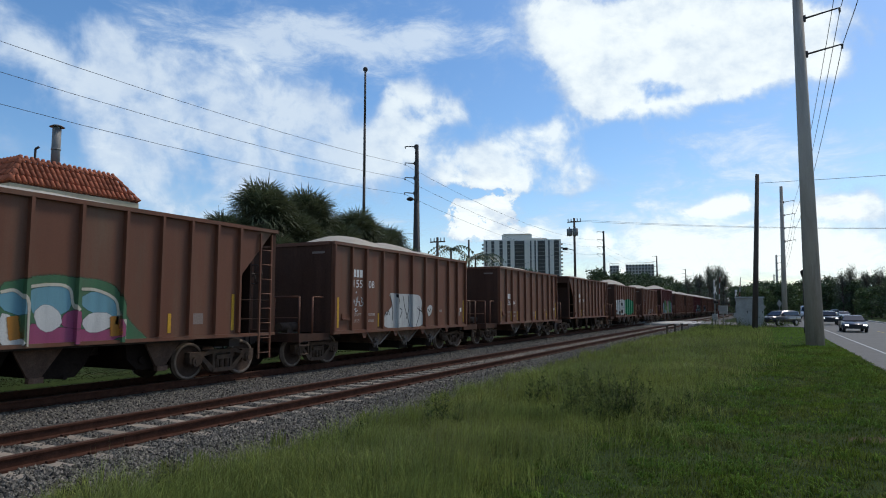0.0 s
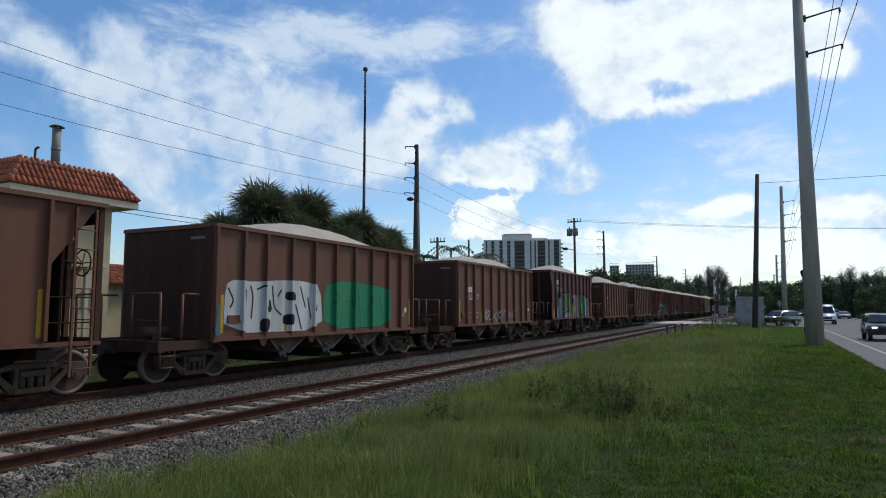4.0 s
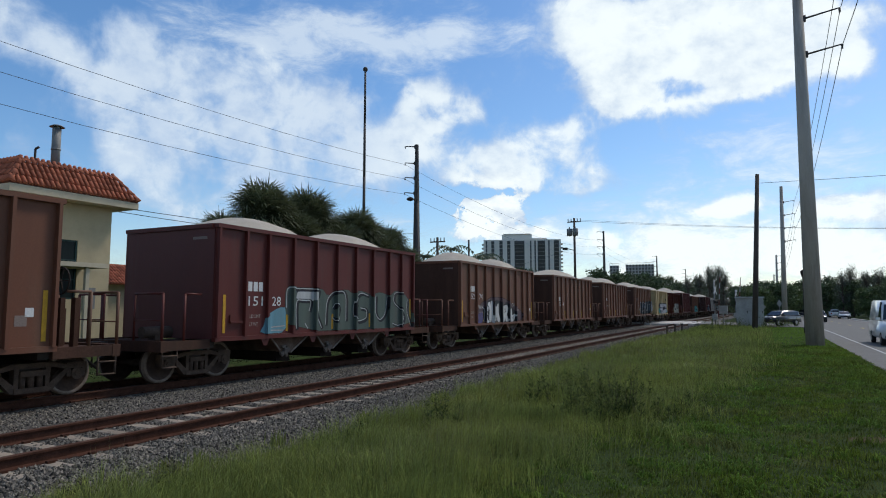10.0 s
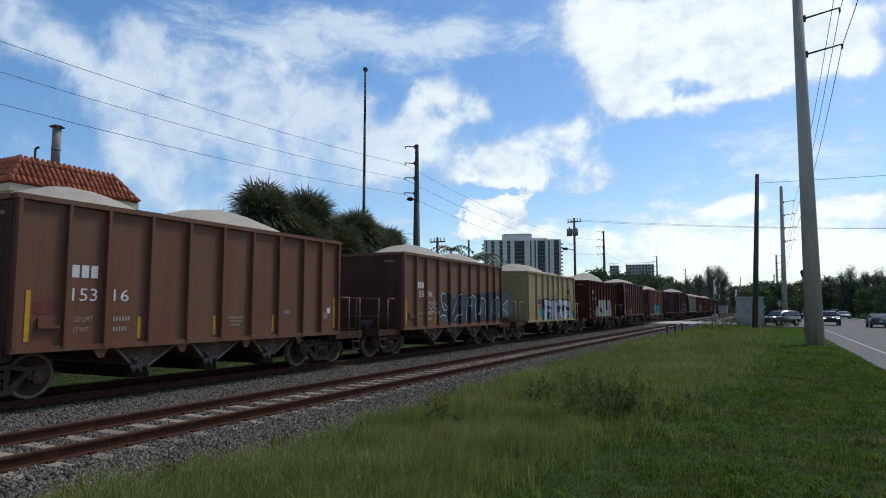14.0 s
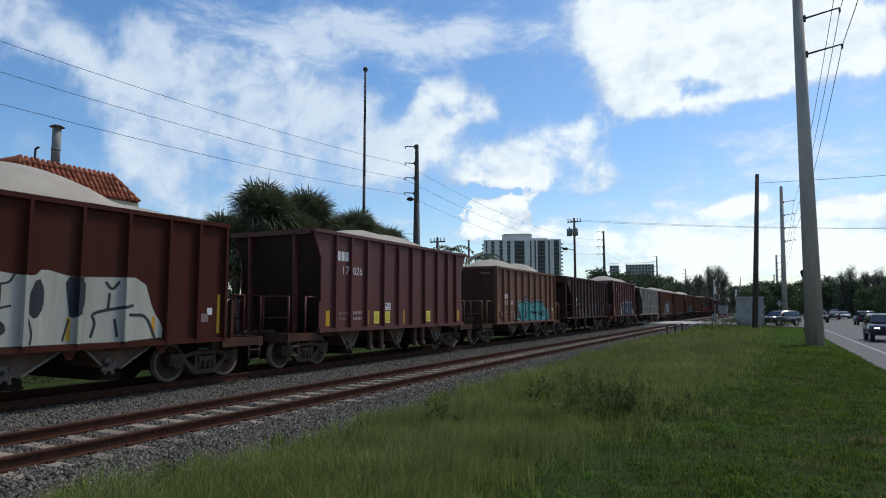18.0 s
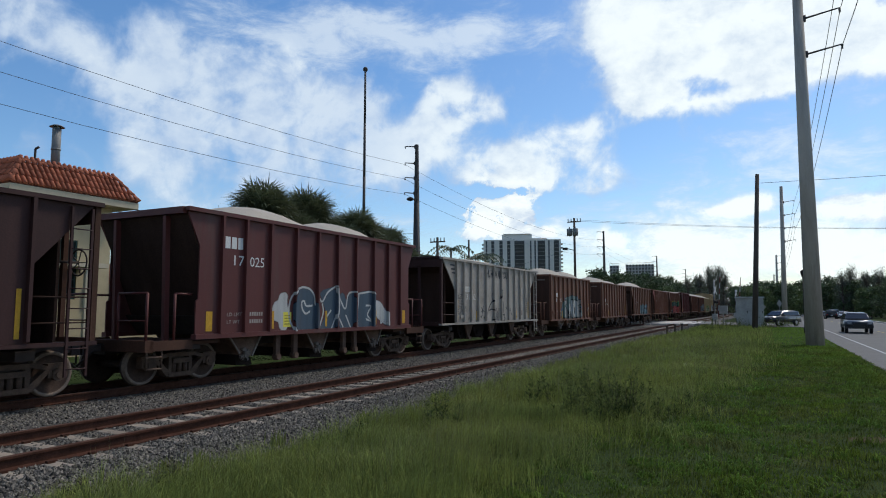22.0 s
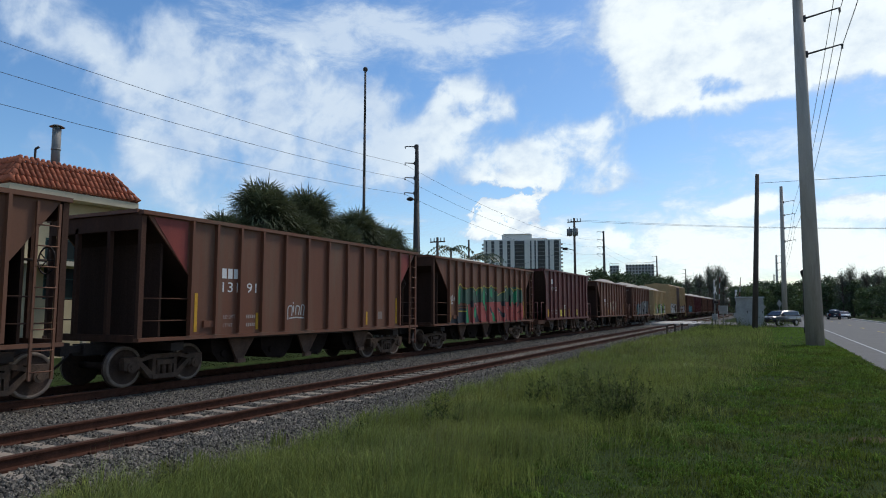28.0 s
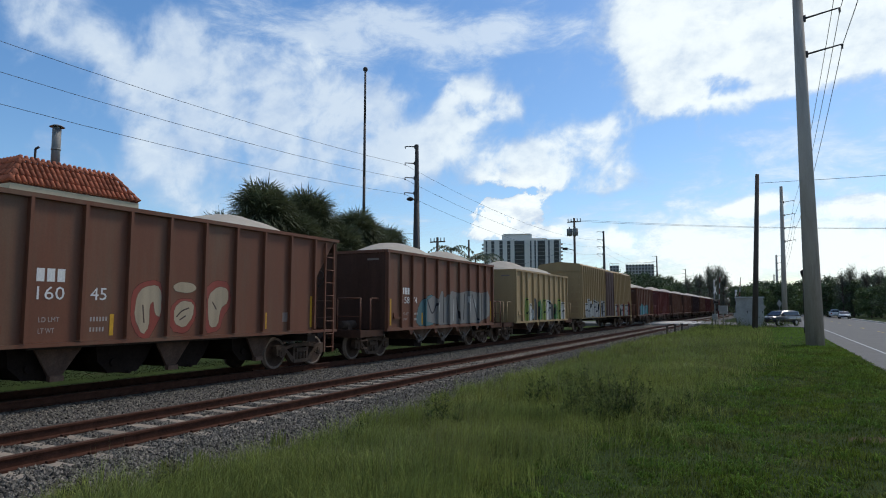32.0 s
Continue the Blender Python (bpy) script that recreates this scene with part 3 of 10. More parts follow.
def add_load(u, half_len, top, style, deep=0.6):
    height = 0.70
    ob = new("gravel_load", cached(("gravel_load", style, half_len, top), load_mesh(-half_len + 0.06, half_len - 0.06, HALF - 0.12, top - 0.07, HEAPS.get(style, style), height, deep), SAND))
    ob.matrix_basis = pose(FAR_TRACK, u, RAIL_Z)
    tagged(ob, "heaped pale grey crushed stone load in a hopper car", "gravel load", "gravel loads")
    TRAIN.append((ob, u))


def hopper_car(u, colour, number, style, ink=LETTER, words="", z=1.93, gap=0.90, up=0.34, ribs=(), extra=(), weights=()):
    """A flat-ended stone hopper with end platforms."""
    p = PAINT[colour]
    end_words = " with end platforms and handrails"
    tone = {"brown": "oxide brown", "dark": "dark brown", "maroon": "maroon", "red": "faded red", "oxblood": "dark red", "tan": "tan brown", "yellow": "faded yellow", "ochre": "faded ochre", "grey": "grey"}[colour]
    car = thing("hopper_car", pose(FAR_TRACK, u, RAIL_Z), f"{tone} ribbed steel hopper car{words or end_words}", "hopper car", "cars of the freight train")
    TRAIN.append((car, u))
    L, top, low = 4.98, 3.90, 1.02
    def side(bm):
        box(bm, -0.02, 0.02, -L, L, low, top - 0.05)
    def end(bm):
        box(bm, -HALF + 0.02, HALF - 0.02, -0.02, 0.02, low, top - 0.05)
    for s in (1, -1):
        part("side_sheet", cached("side_sheet", side, p), None, car, at=pose(s * HALF, 0, 0))
        part("end_sheet", cached("end_sheet", end, {"yellow": p, "ochre": p, "red": PAINT["maroon"], "oxblood": PAINT["oxblood"]}.get(colour, GRIMY_SHADED_END)), None, car, "grimy end sheet, on most cars with shade put into the paint", at=pose(0, s * L, 0, 0, 0, 0 if s > 0 else 180))
    def chord(bm):
        box(bm, -0.06, 0.11, -L - 0.02, L + 0.02, top - 0.1, top)
    def sill(bm):
        box(bm, -0.05, 0.09, -L, L, low - 0.06, low + 0.05)
    def cap(bm):
        box(bm, -HALF + 0.06, HALF - 0.06, -0.05, 0.07, top - 0.11, top - 0.002)
    for s in (1, -1):
        t = 0 if s > 0 else 180
        part("top_chord", cached("top_chord", chord, p), None, car, at=pose(s * HALF, 0, 0, 0, 0, t))
        part("side_sill", cached("side_sill", sill, p), None, car, at=pose(s * HALF, 0, 0, 0, 0, t))
        part("end_cap", cached("end_cap", cap, p), None, car, at=pose(0, s * L, 0, 0, 0, t))
    add_ribs(car, ribs or (-4.92, -3.97, -3.12, -2.07, -1.02, 0.04, 1.08, 2.12, 3.18, 4.04, 4.90), 1.05, 3.82, HALF + 0.018, p)
    part("hopper_bottom", cached("hopper_bottom", lambda bm: prism(bm, [(-4.0, 1.0), (-3.3, 0.96), (3.3, 0.96), (4.0, 1.0), (4.6, 1.6), (-4.6, 1.6)], -HALF + 0.06, HALF - 0.06), STEEL), None, car)
    for y in (-2.14, -0.12, 1.95):
        part("discharge_chute", cached("discharge_chute", chute_shape(1.40), CHUTE, DUST, NEAR_BLACK, GEAR), None, car, "dusty discharge chute", at=pose(0, y, 0))
    def gusset(bm):
        prism(bm, [(-0.17, 0.97), (0.17, 0.97), (0.06, 0.78), (-0.06, 0.78)], -0.015, 0.015)
    for y in (-3.15, -1.10, 0.95, 3.08):
        for s in (1, -1):
            part("gusset", cached("gusset", gusset, p), None, car, at=pose(s * (HALF + 0.02), y, 0))
    def deck(bm):
        box(bm, -1.5, 1.5, 0.02, 1.42, 0.90, 0.99)
        box(bm, -1.56, 1.56, 1.28, 1.46, 0.78, 1.03)
        for sx in (-1, 1):
            box(bm, sx * 1.5 - 0.05, sx * 1.5 + 0.05, 0.02, 1.3, 0.80, 1.02)
    def cylinder(bm):
        tube(bm, (-0.75, L + 0.45, 1.22), (0.55, L + 0.45, 1.22), 0.2, seg=14)
    def stand(bm):
        bar(bm, (0, 0, 0.98), (0, 0, 2.0), 0.14, 0.1)
    part("brake_cylinder", cached("brake_cylinder", cylinder, GRIMY_SHADED_END), None, car, "grimy brake cylinder")
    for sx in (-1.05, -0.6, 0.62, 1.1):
        part("stand", cached("stand_post", stand, GRIMY_SHADED_END), None, car, at=pose(sx, L + 0.72, 0))
    part("equipment_case", cached("equipment_case", lambda bm: box(bm, -0.5, 0.5, L + 0.62, L + 0.92, 1.0, 1.78), GRIMY_SHADED_END), None, car, "dark brake equipment case")
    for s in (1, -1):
        part("end_platform", cached("end_platform", deck, GRIMY_SHADED_END), None, car, at=pose(0, s * L, 0, 0, 0, 0 if s > 0 else 180))
        handrail(car, s * 6.38, s, 0.62, p)
    underframe(car, 6.45)
    for y in (-4.93, 4.93):
        build_truck(car, y)
    face = HALF + 0.022
    if number[0]:
        lettering(car, -3.82, z, number, face, ink, gap=gap, up=up, weights=weights)
    if colour not in ("yellow", "ochre"):
        strips(car, (-4.66, 4.74), 1.16, 2.12, face)
        strips(car, [-2.28] + list(extra), 1.14, 1.60, face)
    flat(car, "placard", 4.2, 1.45, 0.22, 0.2, face, FAINT)
    for k in range(3):
        flat(car, "notice", 0.30 + 0.05 * k, 1.52 - k * 0.09, 0.52 - 0.1 * k, 0.05, face, FAINT)
    flat(car, "placard", 2.4, 1.62, 0.24, 0.10, face, FAINT)
    flat(car, "route_tag", 4.38, 1.62, 0.16, 0.17, face, LETTER)
    brake_wheel(car, 0.85, L + 0.55, 2.35)
    def post(bm):
        box(bm, -0.07, 0.07, -0.06, 0.06, 1.0, 2.5)
        box(bm, -0.16, 0.16, -0.1, 0.1, 2.05, 2.5)
    part("brake_stand", cached("brake_stand", post, GRIMY), None, car, at=pose(0.85, L + 0.12, 0))
    def cylinder(bm):
        tube(bm, (0, -0.4, 0), (0, 0.4, 0), 0.14, seg=12)
        box(bm, -0.12, 0.12, -0.12, 0.12, -0.18, 0.0)
    part("air_reservoir", cached("air_reservoir", cylinder, GRIMY), None, car, at=pose(0.5, -L - 0.75, 1.2))
    end_mark = flat(car, "end_mark", 0, 2.9, 0.55, 0.12, 0, FAINT)
    end_mark.matrix_basis = Matrix.Translation((0.85, -L - 0.022, 3.52)) @ pose(0, 0, 0, 0, 0, -90) @ Matrix.Diagonal((1, 0.5, 0.07, 1))
    def latch(bm):
        box(bm, 0, 0.07, 0, 0.42, 0, 0.05)
        box(bm, 0, 0.04, 0, 0.05, 0.05, 0.20)
        box(bm, 0, 0.02, 0.05, 0.42, 0.05, 0.20)
    part("card_holder", cached("card_holder", latch, p), None, car, at=pose(face, -4.48, 1.40))
    add_load(u, L, top, style)
    return car


def open_end_car(u, colour, number, style, half=6.2, ribs=12, words="", corner=None, slope_low=4.85, z=2.19, at=-3.8, gap=0.84, mark=-2.55):
    """A longer hopper with sloping end sheets behind open end frames."""
    p = PAINT[colour]
    tone = {"brown": "brown", "dark": "dark brown", "grey": "grey", "tan": "tan"}[colour]
    car = thing("hopper_car", pose(FAR_TRACK, u, RAIL_Z), f"{tone} hopper car with sloping open ends{words}", "hopper car", "cars of the freight train")
    TRAIN.append((car, u))
    top, low, e = 3.94, 1.13, half
    def side(bm):
        prism(bm, [(-slope_low, low), (slope_low, low), (slope_low, 2.55), (e - 0.16, top - 0.1), (e - 0.16, top - 0.04), (-e + 0.16, top - 0.04), (-e + 0.16, top - 0.1), (-slope_low, 2.55)], -0.02, 0.02)
    def slope(bm):
        bar(bm, (0, e - 0.10, top - 0.03), (0, 3.4, 1.2), 2 * HALF - 0.045, 0.05)
    # Plate across the end; its dark colour stands in for the shade there.
    def bulkhead(bm):
        box(bm, -1.45, 1.45, e - 0.75, e - 0.69, low - 0.1, top - 0.6)
    def shelf(bm):
        box(bm, -1.35, 1.35, e - 1.5, e - 0.3, low - 0.1, low - 0.02)
    def column(bm):
        bar(bm, (0, 0, 1.0), (0, 0, 2.75), 0.16, 0.1)
    def frame_end(bm):
        for sx in (-1, 1):
            box(bm, sx * (HALF - 0.02) - 0.05, sx * (HALF - 0.02) + 0.05, -0.06, 0.06, low, top - 0.04)
            for z in (1.5, 2.0):
                tube(bm, (sx * HALF, 0, z), (sx * HALF, -(e - 0.05 - slope_low), z), 0.018, seg=6)
        box(bm, -HALF, HALF, -0.05, 0.05, top - 0.42, top - 0.04)
        box(bm, -HALF, HALF, -0.05, 0.05, low - 0.1, low + 0.06)
        for sx in (-0.55, 0.6):
            box(bm, sx - 0.05, sx + 0.05, -0.05, 0.05, low, top - 0.3)
    def chord(bm):
        box(bm, -0.05, 0.11, -e - 0.02, e + 0.02, top - 0.09, top)
    def sill(bm):
        box(bm, -0.10, 0.08, -e, e, low - 0.08, low - 0.004)
    def cap(bm):
        box(bm, -HALF + 0.06, HALF - 0.06, -0.06, 0.06, top - 0.05, top + 0.03)
    for s in (1, -1):
        t = 0 if s > 0 else 180
        part("side_sheet", cached(("side_sheet", e, slope_low), side, p), None, car, at=pose(s * HALF, 0, 0))
        part("slope_sheet", cached(("slope_sheet", e), slope, SHADED_END), None, car, "sloping end sheet, shade put into its dark colour", at=pose(0, 0, 0, 0, 0, t))
        part("bulkhead", cached(("bulkhead", e), bulkhead, SHADED_END), None, car, "end bulkhead, shade put into its dark colour", at=pose(0, 0, 0, 0, 0, t))
        part("end_shelf", cached(("end_shelf", e), shelf, NEAR_BLACK), None, car, at=pose(0, 0, 0, 0, 0, t))
        for sx in (-0.7, 0.7):
            part("column", cached("column", column, PAINT["dark"]), None, car, at=pose(sx, s * 5.2, 0))
        part("end_frame", cached(("end_frame", e, slope_low), frame_end, GRIMY_SHADED_END if colour != "grey" else PAINT["dark"]), None, car, at=pose(0, s * (e - 0.06), 0, 0, 0, t))
        part("top_chord", cached(("top_chord", e), chord, p), None, car, at=pose(s * HALF, 0, 0, 0, 0, t))
        part("side_sill", cached(("side_sill", e), sill, p), None, car, at=pose(s * HALF, 0, 0, 0, 0, t))
        part("end_cap", cached("end_cap_b", cap, p if colour != "grey" else PAINT["dark"]), None, car, at=pose(0, s * e, 0, 0, 0, t))
    add_ribs(car, [s * y for s in (-1, 1) for y in ((0.5, 1.5, 2.42, 3.24, 4.05, slope_low - 0.03) if ribs == 12 else (0.52, 1.55, 2.58, 3.66, slope_low - 0.03))], 1.16, 3.87, HALF + 0.018, p)
    if corner:
        def gusset(bm):
            prism(bm, [(slope_low + 0.08, 2.62), (slope_low + 0.08, top - 0.12), (e - 0.3, top - 0.12)], -0.004, 0.004)
        for t in (0, 180):
            part("corner_patch", cached(("corner_patch", e), gusset, corner), None, car, "red corner patch", at=pose(HALF + 0.025, 0, 0, 0, 0, t))
    part("floor", cached("floor_b", lambda bm: prism(bm, [(-3.5, 1.0), (3.5, 1.0), (4.2, 1.5), (-4.2, 1.5)], -HALF + 0.06, HALF - 0.06), STEEL), None, car)
    def pocket(bm):
        prism(bm, [(-0.72, 1.1), (-0.66, 0.66), (-0.40, 0.40), (0.30, 0.38), (0.52, 0.62), (0.78, 1.1)], -1.15, 1.15)
        tube(bm, (-1.25, 0.05, 0.40), (1.25, 0.05, 0.40), 0.045, seg=8)
        tube(bm, (1.13, -0.30, 0.62), (1.22, -0.30, 0.62), 0.09, seg=8)
    def side_plate(bm):
        prism(bm, [(-0.42, 1.06), (-0.10, 0.42), (0.14, 0.42), (0.62, 1.06)], 0, 0.03)
        bar(bm, (0.05, -0.08, 0.44), (0.05, -0.42, 1.04), 0.05)
        box(bm, 0.0, 0.12, -0.12, 0.16, 0.36, 0.47)
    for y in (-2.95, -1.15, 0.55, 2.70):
        part("hopper_pocket", cached("hopper_pocket", pocket, NEAR_BLACK), None, car, "dark hopper pocket", at=pose(0, y, 0))
    for y in (-2.85, -0.10, 2.75):
        part("gate_plate", cached("gate_plate", side_plate, CHUTE), None, car, "dusty gate plate", at=pose(1.30, y, 0))
    ladder(car, e - 0.42, HALF + 0.07, 0.45, top - 0.15, p)
    brake_wheel(car, 0.75, e + 0.16, 2.75)
    underframe(car, half + 0.22)
    for y in (-4.95, 4.95):
        build_truck(car, y)
    face = HALF + 0.022
    if number[0]:
        lettering(car, at, z, number, face, LETTER if colour != "grey" else STENCIL, gap=gap)
    strips(car, (-4.62, 4.66), 1.22, 2.14, face)
    strips(car, (mark, 2.72), 1.22, 1.66, face)
    part("card_holder", cached("card_holder_b", lambda bm: box(bm, 0, 0.05, 0, 0.34, 0, 0.16), p), None, car, at=pose(face, -4.40, 1.32))
    flat(car, "placard", 3.4, 1.40, 0.3, 0.26, face, FAINT)
    add_load(u, slope_low + 0.62, top, style, 0.16)
    return car


def tall_car(u, number, style, words="", labels=(-2.07, -1.35, 1.75)):
    """A taller maroon hopper whose sides flare out at the upper corners."""
    p = PAINT["maroon"]
    car = thing("hopper_car", pose(FAR_TRACK, u, RAIL_Z), f"tall maroon ribbed hopper car with inset ends{words}", "hopper car", "cars of the freight train")
    TRAIN.append((car, u))
    top, low, e = 4.20, 1.12, 5.45
    def side(bm):
        prism(bm, [(-5.12, low), (5.12, low), (5.12, 1.95), (5.05, 2.0), (5.05, 3.3), (5.40, 4.0), (e, top - 0.06), (-e, top - 0.06), (-5.40, 4.0), (-5.05, 3.3), (-5.05, 2.0), (-5.12, 1.95)], -0.02, 0.02)
    def slope(bm):
        bar(bm, (0, e - 0.05, top - 0.1), (0, 4.2, 1.2), 2 * HALF - 0.06, 0.04)
    def column(bm):
        bar(bm, (0, e - 0.1, 1.0), (0, e - 0.02, 4.02), 0.10, 0.14)
    def chord(bm):
        box(bm, -0.05, 0.11, -e - 0.03, e + 0.03, top - 0.1, top)
    def sill(bm):
        box(bm, -0.08, 0.09, -5.15, 5.15, low - 0.08, low + 0.04)
    def cap(bm):
        box(bm, -HALF + 0.06, HALF - 0.06, -0.05, 0.09, top - 0.16, top - 0.002)
    def deck(bm):
        box(bm, -1.5, 1.5, 4.2, 6.3, 0.92, 1.0)
        box(bm, -1.56, 1.56, 6.2, 6.42, 0.80, 1.06)
        for sx in (-1, 1):
            box(bm, sx * 1.5 - 0.06, sx * 1.5 + 0.06, 5.1, 6.3, 0.82, 1.04)
    for s in (1, -1):
        t = 0 if s > 0 else 180
        part("side_sheet", cached("side_sheet_c", side, p), None, car, at=pose(s * HALF, 0, 0))
        part("slope_sheet", cached("slope_sheet_c", slope, SHADED_END), None, car, "sloping end sheet, shade put into its dark colour", at=pose(0, 0, 0, 0, 0, t))
        for sx in (-0.9, 0.9):
            part("column", cached("column_c", column, p), None, car, at=pose(sx, 0, 0, 0, 0, t))
        part("top_chord", cached("top_chord_c", chord, p), None, car, at=pose(s * HALF, 0, 0, 0, 0, t))
        part("side_sill", cached("side_sill_c", sill, p), None, car, at=pose(s * HALF, 0, 0, 0, 0, t))
        part("end_cap", cached("end_cap_c", cap, p), None, car, at=pose(0, s * e, 0, 0, 0, t))
        part("end_platform", cached("end_platform_c", deck, GRIMY_SHADED_END), None, car, at=pose(0, 0, 0, 0, 0, t))
        handrail(car, s * 6.36, s, 0.75, p)
    add_ribs(car, [s * y for s in (-1, 1) for y in (0.5, 1.52, 2.60, 3.54, 4.37)], 1.15, 4.12, HALF + 0.018, p)
    part("floor", cached("floor_c", lambda bm: prism(bm, [(-4.2, 1.1), (4.2, 1.1), (4.6, 1.6), (-4.6, 1.6)], -HALF + 0.06, HALF - 0.06), STEEL), None, car)
    for y, w in ((-3.2, 0.55), (-0.12, 0.50), (3.02, 0.52)):
        part("discharge_chute", cached(("discharge_chute_c", w), chute_shape(1.34, -w, w + 0.12, 1.08), CHUTE, DUST, NEAR_BLACK, GEAR), None, car, "dusty discharge chute", at=pose(0, y, 0))
    def hanger(bm):
        box(bm, -0.05, 0.05, -0.09, 0.09, 0.45, 1.1)
        tube(bm, (-0.1, 0, 0.42), (0.1, 0, 0.42), 0.09, seg=10)
    for y in (-2.02, -1.27, 1.15, 1.77):
        part("gate_hanger", cached("gate_hanger", hanger, CHUTE), None, car, at=pose(1.45, y, 0))
    underframe(car, 6.42)
    for y in (-5.0, 5.0):
        build_truck(car, y)
    face = HALF + 0.022
    flat_y = -4.24
    for k in range(3):
        flat(car, "mark_block", flat_y + k * 0.22, 3.30, 0.17, 0.30, face, LETTER)
    for text, y in ((number[0], -3.93), (number[1], -3.36)):
        written(car, "number", text, 0.37, 0.175 * len(text) + 0.01, y, 2.88, face + 0.006, LETTER)
    for text, z, w in (("LD LMT", 1.58, 0.52), ("LT WT", 1.39, 0.44)):
        written(car, "data_word", text, 0.13, w, -4.12, z, face + 0.004, DIM)
        for k in range(6):
            flat(car, "data_digit", -3.32 + k * 0.085, z, 0.055, 0.10, face, DIM)
    strips(car, (-4.70, 4.70), 1.22, 1.70, face, 0.20)
    strips(car, (-2.43, -0.03, 2.78), 1.22, 1.70, face, 0.09)
    for y in labels:
        flat(car, "warning_label", y, 1.25, 0.34, 0.42, face, LABEL, "yellow warning label with faint bars")
        for k in range(4):
            flat(car, "label_line", y + 0.05, 1.32 + 0.08 * k, 0.22, 0.03, face + 0.006, DIMYELLOW)
    if -1.35 in labels:
        flat(car, "notice", -1.34, 1.71, 0.36, 0.26, face, LETTER, "white notice with a dark block and faint lines")
        flat(car, "notice_block", -1.31, 1.86, 0.09, 0.08, face + 0.006, BLACKLETTER)
        for k in range(3):
            flat(car, "notice_line", -1.19, 1.88 - 0.06 * k, 0.17, 0.02, face + 0.006, FAINT)
    add_load(u, 4.95, top, style, 0.2)
    return car


def box_car(u, half):
    p = PAINT["ochre"]
    car = thing("box_car", pose(FAR_TRACK, u, RAIL_Z), "tall faded ochre box car with a ribbed side and graffiti", "box car", "cars of the freight train")
    TRAIN.append((car, u))
    def body(bm):
        prism(bm, [(-HALF, 1.0), (HALF, 1.0), (HALF, 4.95), (HALF - 0.1, 5.05), (0, 5.22), (-HALF + 0.1, 5.05), (-HALF, 4.95)], -half, half, "y")
    part("body", cached("box_body", body, p), None, car)
    add_ribs(car, [y for k in range(31) if abs(y := -half + 0.08 + k * (2 * half - 0.16) / 30) > 1.7], 1.05, 4.92, HALF, p)
    def door(bm):
        box(bm, 0, 0.07, -1.5, 1.5, 1.1, 4.85)
        for y in (-1.3, -0.5, 0.4, 1.3):
            tube(bm, (0.1, y, 1.15), (0.1, y, 4.8), 0.025, seg=6)
        for z in (2.0, 3.0, 4.0):
            box(bm, 0.07, 0.09, -1.45, 1.45, z, z + 0.06)
    for s in (1, -1):
        part("sliding_door", cached("box_door", door, PAINT["dark"]), None, car, "dark sliding door", at=pose(s * HALF, 0, 0, 0, 0, 0 if s > 0 else 180))
    def brace(bm):
        for k in range(7):
            box(bm, -HALF + 0.1, HALF - 0.1, 0, 0.06, 1.3 + k * 0.53, 1.42 + k * 0.53)
    for s in (1, -1):
        part("end_brace", cached("end_brace", brace, p), None, car, at=pose(0, s * half, 0, 0, 0, 0 if s > 0 else 180))
    underframe(car, half + 0.3)
    ladder(car, half - 0.4, HALF + 0.12, 0.5, 2.6, p)
    for y in (-half + 2.0, half - 2.0):
        build_truck(car, y)
    return car


def over_ribs(bm, car, layer):
    """Lays flat paint over the ribs of a car: it climbs each rib, crosses its face and comes down again."""
    ys = [v.co.y for v in bm.verts]
    y0, y1 = min(ys), max(ys)
    g, w, d = 0.004 + 0.0015 * layer, 0.085, 0.10
    ribs = [r for r in RIBS_OF.get(car.name, ()) if y0 - 0.1 < r < y1 + 0.1]
    for r in ribs:
        for e in (-w / 2 - g, -w * 0.4 - g, w * 0.4 + g, w / 2 + g):
            bmesh.ops.bisect_plane(bm, geom=list(bm.verts) + list(bm.edges) + list(bm.faces), plane_co=(0, r + e, 0), plane_no=(0, 1, 0))
    for v in bm.verts:
        for r in ribs:
            k = (w / 2 + g - abs(v.co.y - r)) / (w * 0.1)
            if k > 0:
                v.co.x = d * min(1.0, k)


def softened(pts, closed, times):
    """Rounds the corners of an outline or a line."""
    pts = [Vector((0, y, z)) for y, z in pts]
    for _ in range(times):
        out = [] if closed else [pts[0]]
        pairs = list(zip(pts, pts[1:] + pts[:1])) if closed else list(zip(pts, pts[1:]))
        for a, b in pairs:
            out.append(a.lerp(b, 0.2))
            out.append(a.lerp(b, 0.8))
        pts = out if closed else out + [pts[-1]]
    return pts


def fill(car, material, layer, *outline):
    """A sprayed patch of colour on a car's side."""
    bm = bmesh.new()
    fade = bm.verts.layers.float.new("fade")
    pts = softened(outline, True, 2 if layer == 0 else 1)
    turn = sum(a.y * b.z - b.y * a.z for a, b in zip(pts, pts[1:] + pts[:1]))
    reach = (0.09 if layer == 0 else 0.035) * (1 if turn > 0 else -1)
    inner, outer = [bm.verts.new(p) for p in pts], []
    for a, p, b in zip(pts[-1:] + pts[:-1], pts, pts[1:] + pts[:1]):
        way = (b - a).normalized()
        v = bm.verts.new((-0.0012, p.y + way.z * reach, max(p.z - way.y * reach, 1.05)))
        v[fade] = 1.0
        outer.append(v)
    bm.faces.new(inner).normal_update()
    bmesh.ops.triangulate(bm, faces=bm.faces[:])
    for k in range(len(inner)):
        bm.faces.new((inner[k - 1], inner[k], outer[k], outer[k - 1]))
    over_ribs(bm, car, layer)
    part("paint_patch", bm, material, car, "sprayed colour patch", at=pose(HALF + 0.024 + 0.002 * layer, 0, 0))


